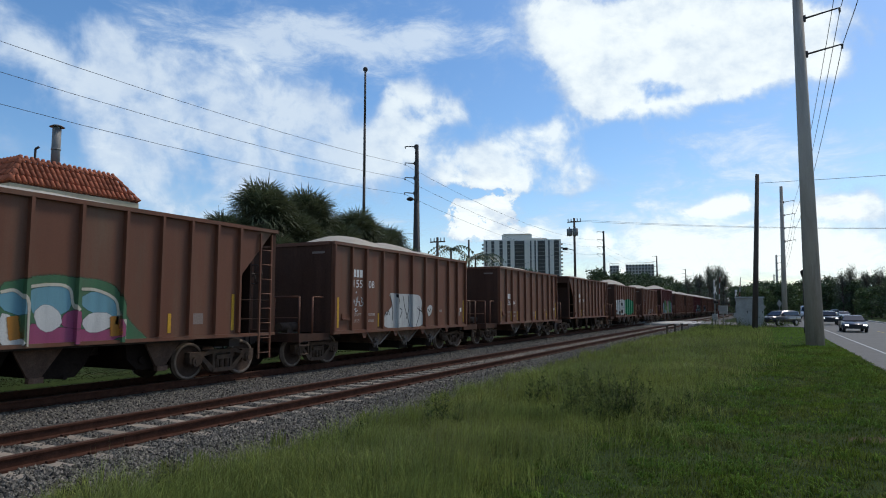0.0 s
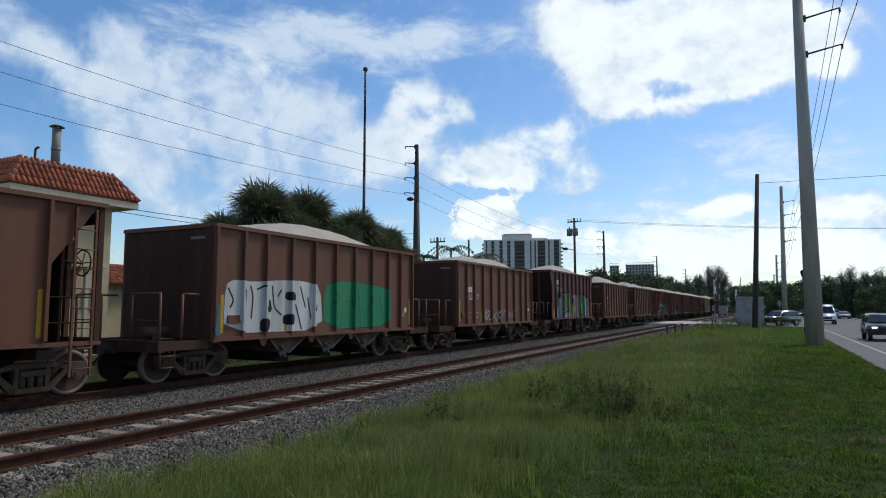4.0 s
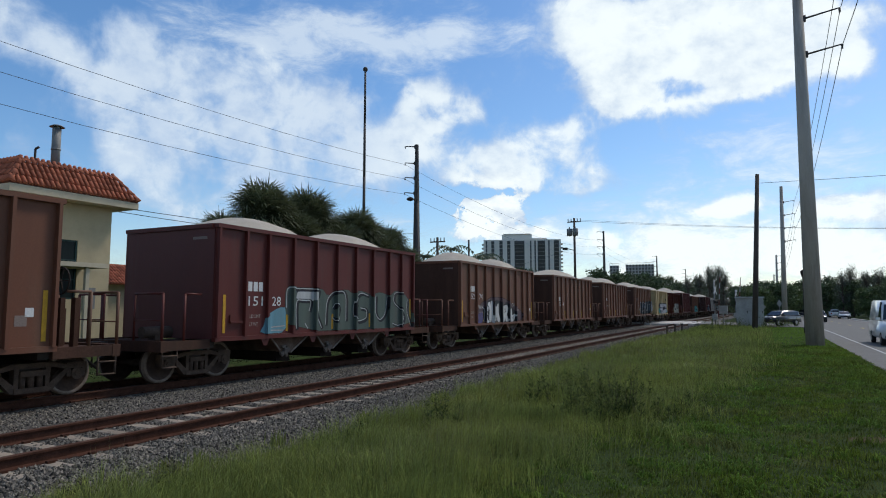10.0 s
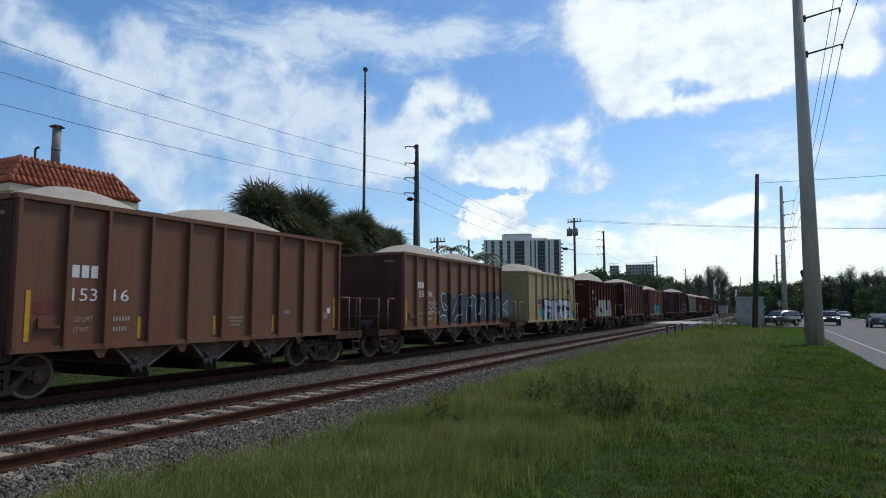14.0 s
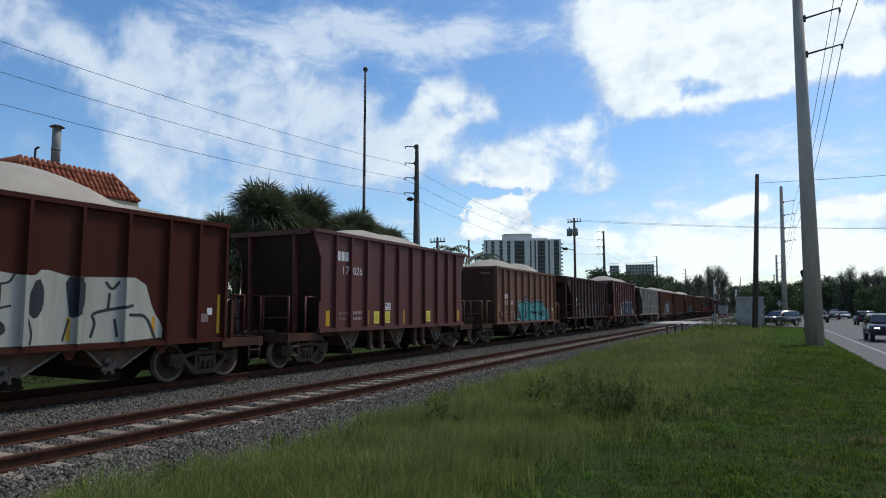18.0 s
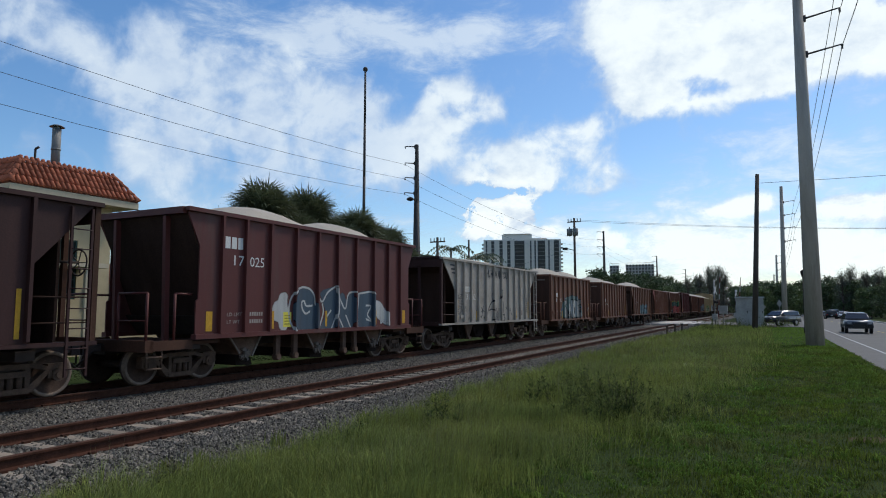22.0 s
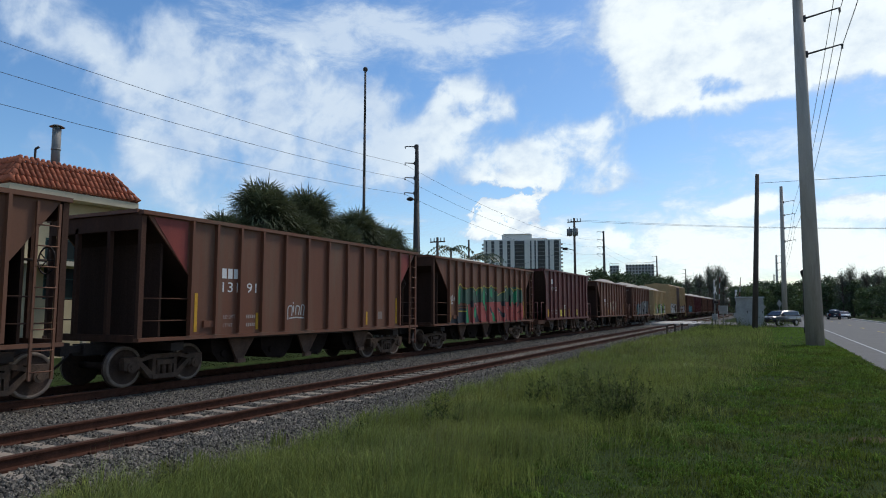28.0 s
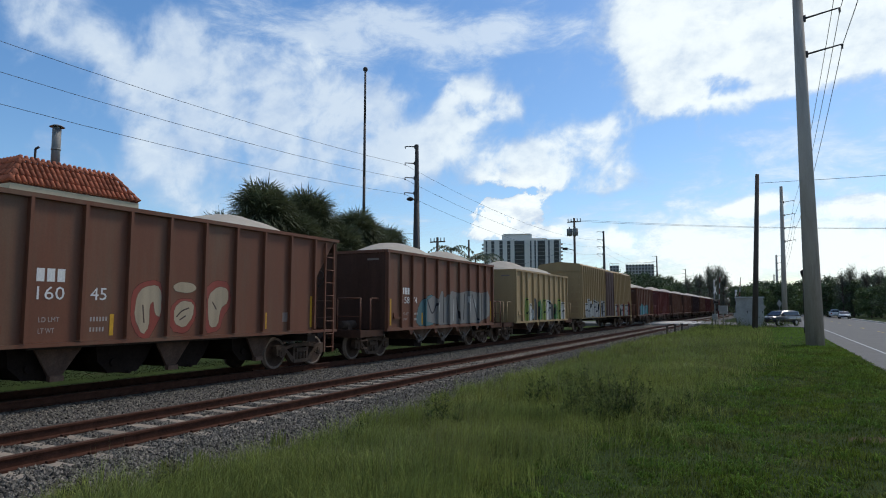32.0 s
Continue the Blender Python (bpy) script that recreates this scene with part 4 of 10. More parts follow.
def line(car, material, layer, width, *strokes):
    """Sprayed strokes of one width, each a part."""
    for i, stroke in enumerate(strokes):
        bm = bmesh.new()
        fade = bm.verts.layers.float.new("fade")
        pts = softened(stroke, False, 2)
        rows = []
        for k, p in enumerate(pts):
            way = (pts[min(k + 1, len(pts) - 1)] - pts[max(k - 1, 0)])
            if way.length < 1e-5:
                continue
            way.normalize()
            side = Vector((0, -way.z, way.y)) * width / 2 * (0.75 if k in (0, len(pts) - 1) else 1.0)
            row = [bm.verts.new(p + side * k) for k in (1.45, 0.6, -0.6, -1.45)]
            row[0][fade] = row[3][fade] = 1.0
            rows.append(row)
        for a, b in zip(rows, rows[1:]):
            for k in range(3):
                bm.faces.new((a[k], a[k + 1], b[k + 1], b[k]))
        over_ribs(bm, car, layer)
        part("spray_line", bm, material, car, at=pose(HALF + 0.024 + 0.002 * layer + 0.0003 * (i % 5), 0, 0))


def scrawl(car, y0, y1, z0, z1, body, ink, seed):
    """Tall crowded paint forms, too far off to be read."""
    rng = random.Random(seed)
    n = max(2, round((y1 - y0) / 0.8))
    for i in range(n):
        a = y0 + (y1 - y0) * i / n
        b = a + (y1 - y0) / n * rng.uniform(0.8, 1.1)
        h = z1 - rng.uniform(0, 0.25) * (z1 - z0)
        fill(car, body[i % len(body)], 1, (a, z0), (a + 0.1, h - 0.1), (a + 0.2, h), (b - 0.1, h - 0.08), (b, z0 + 0.4 * (h - z0)), (b - 0.05, z0))
        line(car, ink, 2, 0.06, ((a + 0.05, z0), (a + 0.15, h - 0.1), (b - 0.15, h - 0.12), (b - 0.1, z0)), ((a + 0.3, z0 + 0.3 * (h - z0)), (b - 0.2, z0 + 0.6 * (h - z0))))


def spray(name, c):
    """Sprayed paint: slightly worn, and thinning out where the outline's fade grows."""
    fresh = "spray_" + name not in MATS
    m = mat("spray_" + name, c, 0.55, 0, 0.22, 2.2, 50, 0.05, streak=1, dirt=tuple(0.6 * v + 0.4 * d for v, d in zip(c, (0.11, 0.075, 0.06))), dirt_amount=0.35)
    if fresh:
        n, l = m.node_tree.nodes, m.node_tree.links
        out = next(k for k in n if k.type == "OUTPUT_MATERIAL")
        body = out.inputs["Surface"].links[0].from_socket
        fade, grain, spot = n.new("ShaderNodeAttribute"), n.new("ShaderNodeTexNoise"), n.new("ShaderNodeTexCoord")
        fade.attribute_name = "fade"
        grain.inputs["Scale"].default_value, grain.inputs["Detail"].default_value = 22, 5
        l.new(spot.outputs["Object"], grain.inputs["Vector"])
        lift, thin = n.new("ShaderNodeMath"), n.new("ShaderNodeMapRange")
        lift.operation = "MULTIPLY_ADD"
        lift.inputs[1].default_value = 0.5
        l.new(grain.outputs["Fac"], lift.inputs[0])
        l.new(fade.outputs["Fac"], lift.inputs[2])
        thin.interpolation_type = "SMOOTHSTEP"
        thin.inputs["From Min"].default_value, thin.inputs["From Max"].default_value = 0.42, 1.15
        l.new(lift.outputs[0], thin.inputs["Value"])
        clear, mix = n.new("ShaderNodeBsdfTransparent"), n.new("ShaderNodeMixShader")
        l.new(thin.outputs["Result"], mix.inputs["Fac"])
        l.new(body, mix.inputs[1])
        l.new(clear.outputs[0], mix.inputs[2])
        l.new(mix.outputs[0], out.inputs["Surface"])
    return m


SILVER, SLATEGREY = spray("silver", (0.44, 0.445, 0.47)), spray("dull_silver", (0.30, 0.305, 0.335))
INK = spray("black", (0.012, 0.012, 0.015))
WHITE, CREAM, CORAL, PURPLE = spray("white", (0.52, 0.51, 0.48)), spray("cream", (0.50, 0.46, 0.36)), spray("coral", (0.30, 0.058, 0.05)), spray("purple", (0.085, 0.07, 0.17))
TEAL, GREEN, LIME = spray("teal", (0.07, 0.26, 0.25)), spray("green", (0.05, 0.13, 0.06)), spray("lime", (0.23, 0.29, 0.07))
GREYGREEN, SEA = spray("grey_green", (0.070, 0.092, 0.075)), spray("sea_green", (0.015, 0.20, 0.085))
PEWTER, STONE, IVORY, OATMEAL = spray("pewter", (0.40, 0.40, 0.38)), spray("stone_grey", (0.16, 0.155, 0.145)), spray("ivory", (0.38, 0.37, 0.31)), spray("oatmeal", (0.34, 0.27, 0.18))
AZURE, PALEBLUE, SLATE, HAZE = spray("azure", (0.13, 0.28, 0.33)), spray("pale_blue", (0.20, 0.27, 0.31)), spray("slate_blue", (0.12, 0.205, 0.225)), spray("teal_haze", (0.10, 0.15, 0.14))
MAGENTA, ROSE, LILAC, AMBER = spray("magenta", (0.26, 0.055, 0.12)), spray("rose", (0.28, 0.075, 0.08)), spray("lilac", (0.31, 0.25, 0.28)), spray("amber", (0.36, 0.15, 0.02))
GRASSGREEN, DEEPGREEN, DARKSEA, GOLD = spray("leaf_green", (0.055, 0.17, 0.05)), spray("deep_green", (0.04, 0.11, 0.05)), spray("dark_sea", (0.040, 0.085, 0.058)), spray("gold", (0.42, 0.34, 0.05))
DUSK, NIGHT, MIDNIGHT, ROYAL = spray("dusk", (0.085, 0.05, 0.055)), spray("night", (0.025, 0.026, 0.045)), spray("midnight", (0.045, 0.07, 0.095)), spray("royal_blue", (0.04, 0.08, 0.18))
BLUEBLACK, INKBROWN, BRICKRED, PATCHRED, TEALDARK = spray("blue_black", (0.022, 0.026, 0.032)), spray("brown_line", (0.06, 0.034, 0.026)), spray("brick_red", (0.22, 0.045, 0.03)), spray("patch_red", (0.15, 0.035, 0.025)), spray("dull_teal", (0.06, 0.13, 0.14))


def build_train():
    f = HALF + 0.022
    c = open_end_car(7.62, "brown", ("", ""), "low", words=" and bright graffiti")
    fill(c, GREEN, 0, (-0.95, 2.19), (-0.66, 2.25), (-0.36, 2.34), (0.06, 2.39), (0.4, 2.35), (0.95, 2.33), (1.34, 2.21), (1.49, 1.85), (1.6, 1.55), (1.93, 1.24), (2.18, 1.08), (-0.88, 1.08))
    fill(c, AZURE, 1, (-0.94, 2.07), (-0.7, 2.11), (-0.46, 1.9), (-0.53, 1.64), (-0.93, 1.79))
    fill(c, AZURE, 1, (-0.45, 2.05), (-0.35, 2.14), (-0.04, 2.19), (0.3, 2.18), (0.39, 1.79), (0.1, 1.63), (-0.32, 1.63))
    fill(c, AZURE, 1, (0.54, 1.96), (0.83, 2.12), (1.22, 2.03), (1.38, 1.79), (1.37, 1.56), (1.05, 1.62), (0.67, 1.79))
    fill(c, MAGENTA, 2, (-0.46, 1.38), (-0.32, 1.51), (-0.1, 1.33), (0.17, 1.41), (0.57, 1.35), (1.32, 1.32), (1.5, 1.61), (1.59, 1.14), (0.14, 1.08), (-0.44, 1.08))
    fill(c, MAGENTA, 2, (0.17, 1.47), (0.27, 1.68), (0.49, 1.74), (0.62, 1.6), (0.57, 1.35))
    fill(c, WHITE, 3, (-0.33, 1.69), (-0.18, 1.84), (-0.02, 1.82), (0.16, 1.68), (0.2, 1.47), (-0.04, 1.33), (-0.23, 1.42))
    fill(c, WHITE, 3, (0.62, 1.51), (0.8, 1.68), (1.23, 1.67), (1.31, 1.44), (1.0, 1.31), (0.75, 1.31))
    fill(c, WHITE, 3, (-0.92, 1.69), (-0.74, 1.64), (-0.63, 1.33), (-0.5, 1.1), (-0.88, 1.08))
    line(c, CREAM, 4, 0.06, ((-0.44, 2.18), (-0.15, 2.23), (0.18, 2.24), (0.36, 2.16), (0.41, 1.85), (0.51, 1.74)), ((0.51, 2.16), (0.83, 2.17), (1.15, 2.08), (1.36, 1.95), (1.43, 1.67), (1.38, 1.44)), ((1.5, 1.55), (1.6, 1.37), (1.56, 1.14)), ((-0.94, 2.07), (-0.7, 2.13), (-0.48, 1.95), (-0.47, 1.48), (-0.46, 1.08)))
    line(c, AMBER, 4, 0.2, ((-0.71, 1.64), (-0.65, 1.21)), ((1.33, 1.62), (1.36, 1.2)))
    c = hopper_car(21.45, "brown", ("155", "08"), ((-2.2, 2.2, 0.85), (0.5, 2.3, 0.8), (2.9, 1.9, 0.6)), words=" with pale graffiti", z=2.47)
    fill(c, PEWTER, 1, (-1.9, 1.09), (-1.93, 1.41), (-1.8, 1.6), (-1.62, 1.66), (-1.33, 1.86), (-1.43, 2.12), (-1.56, 2.28), (-1.35, 2.32), (-1.1, 2.29), (-0.11, 2.29), (0.68, 2.28), (0.9, 2.02), (0.81, 1.72), (0.96, 1.49), (0.94, 1.08), (-0.43, 1.08))
    fill(c, PEWTER, 1, (1.3, 1.75), (1.56, 1.9), (1.79, 1.84), (1.68, 1.59), (1.46, 1.44))
    line(c, INK, 2, 0.035, ((-1.52, 2.28), (-1.33, 1.86), (-1.34, 1.33)), ((-1.08, 2.29), (-0.94, 1.79), (-0.97, 1.19)), ((-0.59, 2.25), (-0.46, 1.79), (-0.21, 1.37), (-0.06, 1.08)), ((-0.19, 2.26), (-0.13, 1.72), (-0.36, 1.37)), ((0.16, 2.23), (0.22, 1.65)), ((0.64, 1.87), (0.71, 1.57), (0.42, 1.08)), ((0.5, 1.79), (0.87, 1.64)), ((-0.91, 1.79), (-0.61, 1.72), (-0.89, 1.29)), ((-1.86, 1.47), (-1.81, 1.66), (-1.72, 1.5), (-1.62, 1.73), (-1.55, 1.53)), ((1.39, 1.75), (1.52, 1.62), (1.65, 1.78)))
    line(c, PEWTER, 1, 0.035, ((-3.83, 1.9), (-3.78, 2.1), (-3.7, 1.85)), ((-3.66, 2.14), (-3.64, 1.85)), ((-3.56, 2.17), (-3.6, 1.96), (-3.45, 2.02), (-3.47, 1.85)), ((-3.38, 2.14), (-3.28, 2.09), (-3.37, 1.99), (-3.22, 1.97), (-3.3, 1.85), (-3.42, 1.87)), ((-3.76, 1.74), (-3.64, 1.79), (-3.73, 1.64), (-3.54, 1.71)), ((-3.67, 2.34), (-3.63, 2.29), (-3.69, 2.28)))
    hopper_car(35.4, "brown", ("156", "34"), "low", extra=(-3.20, 0.82, 2.82))
    open_end_car(49.25, "brown", ("161", "58"), "low", half=5.9, ribs=10, slope_low=4.78, mark=-2.72, at=-3.46, gap=1.24)
    c = hopper_car(63.1, "brown", ("", ""), "one", words=" with white and green graffiti")
    fill(c, WHITE, 1, (-4.59, 1.16), (-4.55, 2.37), (-4.28, 2.5), (-3.59, 2.46), (-2.47, 2.55), (-1.46, 2.56), (-0.72, 2.42), (-0.58, 1.14))
    fill(c, TEALDARK, 1, (-4.97, 1.1), (-4.86, 1.79), (-4.58, 2.07), (-4.62, 1.12))
    fill(c, SEA, 1, (-0.53, 1.14), (-0.5, 2.45), (0.2, 2.63), (1.33, 2.61), (2.67, 2.53), (3.35, 2.42), (3.46, 1.17))
    fill(c, INK, 2, (-3.28, 1.16), (-3.28, 1.48), (-2.91, 1.49), (-2.95, 1.16))
    fill(c, INK, 2, (-2.37, 1.32), (-2.38, 1.59), (-1.9, 1.59), (-1.9, 1.34))
    fill(c, INK, 2, (-2.31, 2.04), (-2.27, 2.24), (-1.87, 2.21), (-1.86, 2.0))
    fill(c, INK, 2, (-3.14, 1.69), (-2.96, 2.09), (-2.84, 1.69))
    line(c, INK, 2, 0.05, ((-4.48, 2.3), (-4.27, 1.98), (-4.4, 1.79)), ((-3.94, 2.27), (-3.85, 1.22)), ((-3.69, 2.38), (-3.58, 2.09), (-3.64, 1.5)), ((-2.85, 2.4), (-2.77, 1.79), (-2.46, 1.59)), ((-1.86, 1.9), (-1.57, 1.16)), ((-1.32, 2.11), (-1.15, 1.47)), ((-0.85, 2.33), (-1.02, 1.69)), ((-1.66, 2.42), (-1.41, 1.79)), ((-3.44, 2.28), (-3.15, 2.39)), ((-2.62, 2.1), (-2.47, 2.3)))
    line(c, GREEN, 2, 0.06, ((-0.13, 2.24), (0.34, 2.13), (-0.13, 1.9)), ((0.58, 2.02), (1.08, 1.91)), ((1.33, 2.42), (1.49, 1.21)), ((2.12, 2.15), (1.85, 1.44)), ((0.44, 1.68), (0.35, 1.12)), ((2.67, 2.28), (2.83, 1.43)))
    c = hopper_car(77.0, "brown", ("152", "17"), ((-0.9, 3.2, 0.8), (1.6, 3.0, 0.9)), words=" with white graffiti tags", z=2.16, extra=(2.15,))
    line(c, PEWTER, 1, 0.06, ((-1.81, 1.73), (-1.69, 1.2)), ((-1.58, 1.7), (-1.76, 1.41), (-1.53, 1.21)), ((-1.46, 1.21), (-1.45, 1.66), (-1.24, 1.62), (-1.24, 1.47), (-1.43, 1.42), (-1.19, 1.18), (-1.07, 1.26)), ((-0.79, 1.52), (-0.92, 1.3), (-0.67, 1.35)), ((-0.31, 1.56), (-0.65, 1.39), (-0.31, 1.15)), ((-0.13, 1.65), (-0.13, 1.17)), ((0.13, 1.75), (-0.1, 1.42), (0.05, 1.23)))
    line(c, PEWTER, 1, 0.035, ((1.58, 1.56), (1.36, 1.54), (1.52, 1.38), (1.31, 1.27)), ((1.63, 1.26), (1.71, 1.47), (1.87, 1.53), (1.86, 1.28)), ((1.9, 1.25), (1.94, 1.56), (2.07, 1.62), (2.03, 1.46)), ((0.61, 1.65), (0.92, 1.69), (0.66, 1.55)))
    c = tall_car(91.1, ("17", "005"), "one", " and multicoloured graffiti", labels=())
    fill(c, PAINT['dark'], 0, (-4.35, 1.68), (-4.23, 2.5), (-3.89, 2.63), (-3.15, 2.68), (-2.88, 2.57), (-3.13, 2.32), (-3.75, 2.3), (-3.86, 2.07), (-3.97, 1.85), (-4.18, 1.63), (-4.27, 1.2), (-4.36, 1.2))
    fill(c, PALEBLUE, 1, (-4.24, 1.11), (-4.23, 1.57), (-4.08, 1.79), (-3.79, 1.87), (-3.81, 2.19), (-3.74, 2.39), (-3.46, 2.43), (-3.29, 2.46), (-3.26, 1.1))
    fill(c, ROSE, 1, (-3.26, 1.1), (-3.24, 2.44), (-2.86, 2.78), (-2.86, 1.1))
    fill(c, GRASSGREEN, 1, (-2.86, 1.1), (-2.82, 2.76), (-1.73, 2.79), (-1.4, 2.67), (-1.15, 2.46), (-0.97, 2.2), (-1.03, 1.79), (-1.27, 1.57), (-1.67, 1.51), (-2.3, 1.48), (-2.39, 1.12))
    fill(c, DEEPGREEN, 2, (-2.86, 1.1), (-2.82, 2.76), (-2.53, 2.69), (-2.41, 2.1), (-2.36, 1.12))
    fill(c, ROSE, 2, (-2.27, 2.23), (-1.93, 2.27), (-1.76, 2.11), (-1.81, 1.89), (-2.26, 1.85))
    fill(c, PALEBLUE, 1, (-2.28, 1.11), (-2.3, 1.48), (-1.27, 1.53), (-1.36, 1.1))
    fill(c, ROSE, 1, (-1.3, 1.1), (-0.95, 1.86), (-0.64, 2.69), (-0.48, 2.72), (-0.83, 1.08))
    fill(c, LIME, 2, (-0.83, 1.08), (-0.41, 2.73), (0.04, 2.75), (0.05, 2.43), (-0.1, 2.43), (-0.15, 1.9), (0.15, 1.91), (0.2, 1.55), (-0.07, 1.54), (-0.16, 1.08))
    fill(c, LILAC, 2, (0.04, 2.75), (0.67, 2.75), (0.88, 1.1), (0.26, 1.08), (0.2, 1.58), (0.15, 1.91), (0.11, 2.44))
    fill(c, ROSE, 1, (0.88, 1.1), (0.93, 1.79), (1.01, 2.62), (1.2, 2.69), (1.21, 1.11))
    fill(c, GRASSGREEN, 2, (1.21, 1.11), (1.22, 2.75), (1.77, 2.78), (2.27, 1.87), (2.36, 2.76), (2.94, 2.82), (2.96, 1.09), (2.47, 1.08), (1.73, 2.03), (1.72, 1.1))
    fill(c, PALEBLUE, 1, (2.94, 2.5), (3.58, 2.51), (3.81, 2.22), (3.7, 1.08), (2.99, 1.09))
    fill(c, ROSE, 1, (3.66, 2.48), (3.94, 2.4), (4.19, 1.71), (4.26, 1.1), (3.76, 1.08))
    line(c, INK, 3, 0.06, ((-4.24, 1.11), (-4.23, 1.57), (-4.08, 1.79), (-3.79, 1.87), (-3.81, 2.19), (-3.74, 2.39)), ((-3.29, 2.46), (-3.26, 1.1)), ((-3.24, 2.44), (-2.86, 2.78), (-2.86, 1.1)), ((-2.39, 1.12), (-2.31, 1.48), (-1.67, 1.51), (-1.27, 1.57), (-1.03, 1.79), (-0.97, 2.2), (-1.15, 2.46), (-1.4, 2.67), (-1.73, 2.79), (-2.82, 2.76)), ((-2.26, 1.85), (-2.27, 2.23), (-1.93, 2.27), (-1.76, 2.11), (-1.81, 1.89), (-2.26, 1.85)), ((-0.83, 1.08), (-0.41, 2.73), (0.67, 2.75), (0.88, 1.1), (0.26, 1.08), (0.2, 1.53), (-0.07, 1.54), (-0.16, 1.08)), ((-0.1, 2.43), (-0.15, 1.9), (0.15, 1.91), (0.09, 2.44), (-0.1, 2.43)), ((1.72, 1.1), (1.73, 2.03), (2.47, 1.08), (2.96, 1.09)), ((1.21, 1.11), (1.22, 2.75), (1.77, 2.78), (2.27, 1.87), (2.36, 2.76), (2.94, 2.82), (3.01, 1.08)))
    line(c, INK, 3, 0.03, ((-3.19, 2.26), (-2.87, 2.33)), ((-3.2, 2.08), (-2.87, 2.14)), ((-3.2, 1.91), (-2.86, 1.96)), ((-3.2, 1.73), (-2.87, 1.77)), ((-3.21, 1.56), (-2.86, 1.58)), ((-3.21, 1.38), (-2.86, 1.4)), ((-3.2, 1.23), (-2.85, 1.23)), ((-1.18, 1.4), (-0.99, 1.59)), ((-1.09, 1.19), (-0.82, 1.59)), ((0.94, 1.57), (1.17, 1.63)), ((0.95, 2.02), (1.18, 2.08)))
    line(c, CREAM, 4, 0.035, ((-2.79, 2.7), (-2.61, 2.68), (-2.48, 2.41), (-2.45, 2.28)), ((-2.8, 2.31), (-2.58, 2.1), (-2.42, 2.31)), ((-2.81, 1.79), (-2.57, 1.97), (-2.39, 1.76)), ((-2.5, 1.79), (-2.26, 1.42)), ((-2.76, 1.49), (-2.56, 1.61), (-2.4, 1.36)), ((-2.25, 1.75), (-1.91, 1.79), (-1.68, 1.7)), ((-1.73, 2.76), (-1.32, 2.65), (-1.02, 2.19), (-1.07, 1.82)), ((2.42, 2.52), (2.66, 2.61), (2.87, 2.45)), ((2.29, 1.39), (2.45, 1.63), (2.85, 1.55)), ((2.51, 2.03), (2.78, 2.2)))
    hopper_car(105.2, "brown", ("158", "30"), ((-3.2, 1.8, 0.85), (-0.7, 2.0, 1.1), (1.3, 2.0, 1.0), (3.4, 1.7, 0.75)), z=2.16, gap=0.84, extra=(-0.15,))
    hopper_car(119.05, "brown", ("154", "67"), ((-2.4, 2.3, 1.0), (2.2, 2.4, 0.95)), z=1.94, gap=1.0, extra=(1.95,))
    c = hopper_car(132.95, "red", ("151", "28"), ((-2.4, 2.3, 0.9), (2.2, 2.5, 0.9)), words=" with grey-green graffiti", z=1.85, up=0.38, extra=(-0.15, 1.95))
    fill(c, AZURE, 1, (-3.37, 1.11), (-3.19, 1.33), (-3.14, 1.56), (-2.62, 1.79), (-2.34, 1.79), (-2.3, 1.11))
    fill(c, GREYGREEN, 1, (-2.33, 1.12), (-2.37, 2.29), (-2.18, 2.42), (-1.92, 2.36), (-0.7, 2.38), (-0.42, 2.14), (-0.06, 2.29), (0.62, 2.38), (0.93, 2.24), (1.36, 2.36), (1.92, 2.26), (2.16, 2.11), (2.28, 2.27), (2.64, 2.33), (3.28, 2.21), (3.68, 2.42), (4.24, 2.32), (4.69, 2.06), (5.02, 1.08))
    fill(c, PEWTER, 2, (-1.81, 2.3), (-0.87, 2.29), (-1.03, 1.99), (-1.91, 2.03))
    line(c, INK, 3, 0.11, ((-1.95, 2.32), (-0.78, 2.34), (-0.86, 2.13), (-0.97, 1.93), (-0.92, 1.59), (-0.65, 1.15)), ((-1.83, 1.16), (-1.87, 2.01), (-1.52, 1.99), (-1.16, 1.99), (-1.26, 1.66)), ((-0.46, 1.24), (-0.42, 2.0), (-0.06, 2.29), (0.62, 2.31), (0.62, 1.35)), ((-0.09, 1.75), (0.05, 1.93), (0.25, 1.79), (0.11, 1.32), (-0.12, 1.47)), ((1.93, 2.18), (1.47, 2.28), (1.09, 2.02), (1.0, 1.57), (1.29, 1.29), (1.84, 1.4), (1.83, 1.71), (1.45, 1.76)), ((2.4, 2.19), (2.37, 1.55), (2.67, 1.31), (3.04, 1.55), (3.15, 2.18)), ((4.3, 2.32), (3.68, 2.34), (3.56, 1.96), (4.12, 1.71), (4.42, 1.35), (3.99, 1.09), (3.53, 1.2)), ((4.6, 2.06), (4.55, 1.62), (4.87, 1.08)))
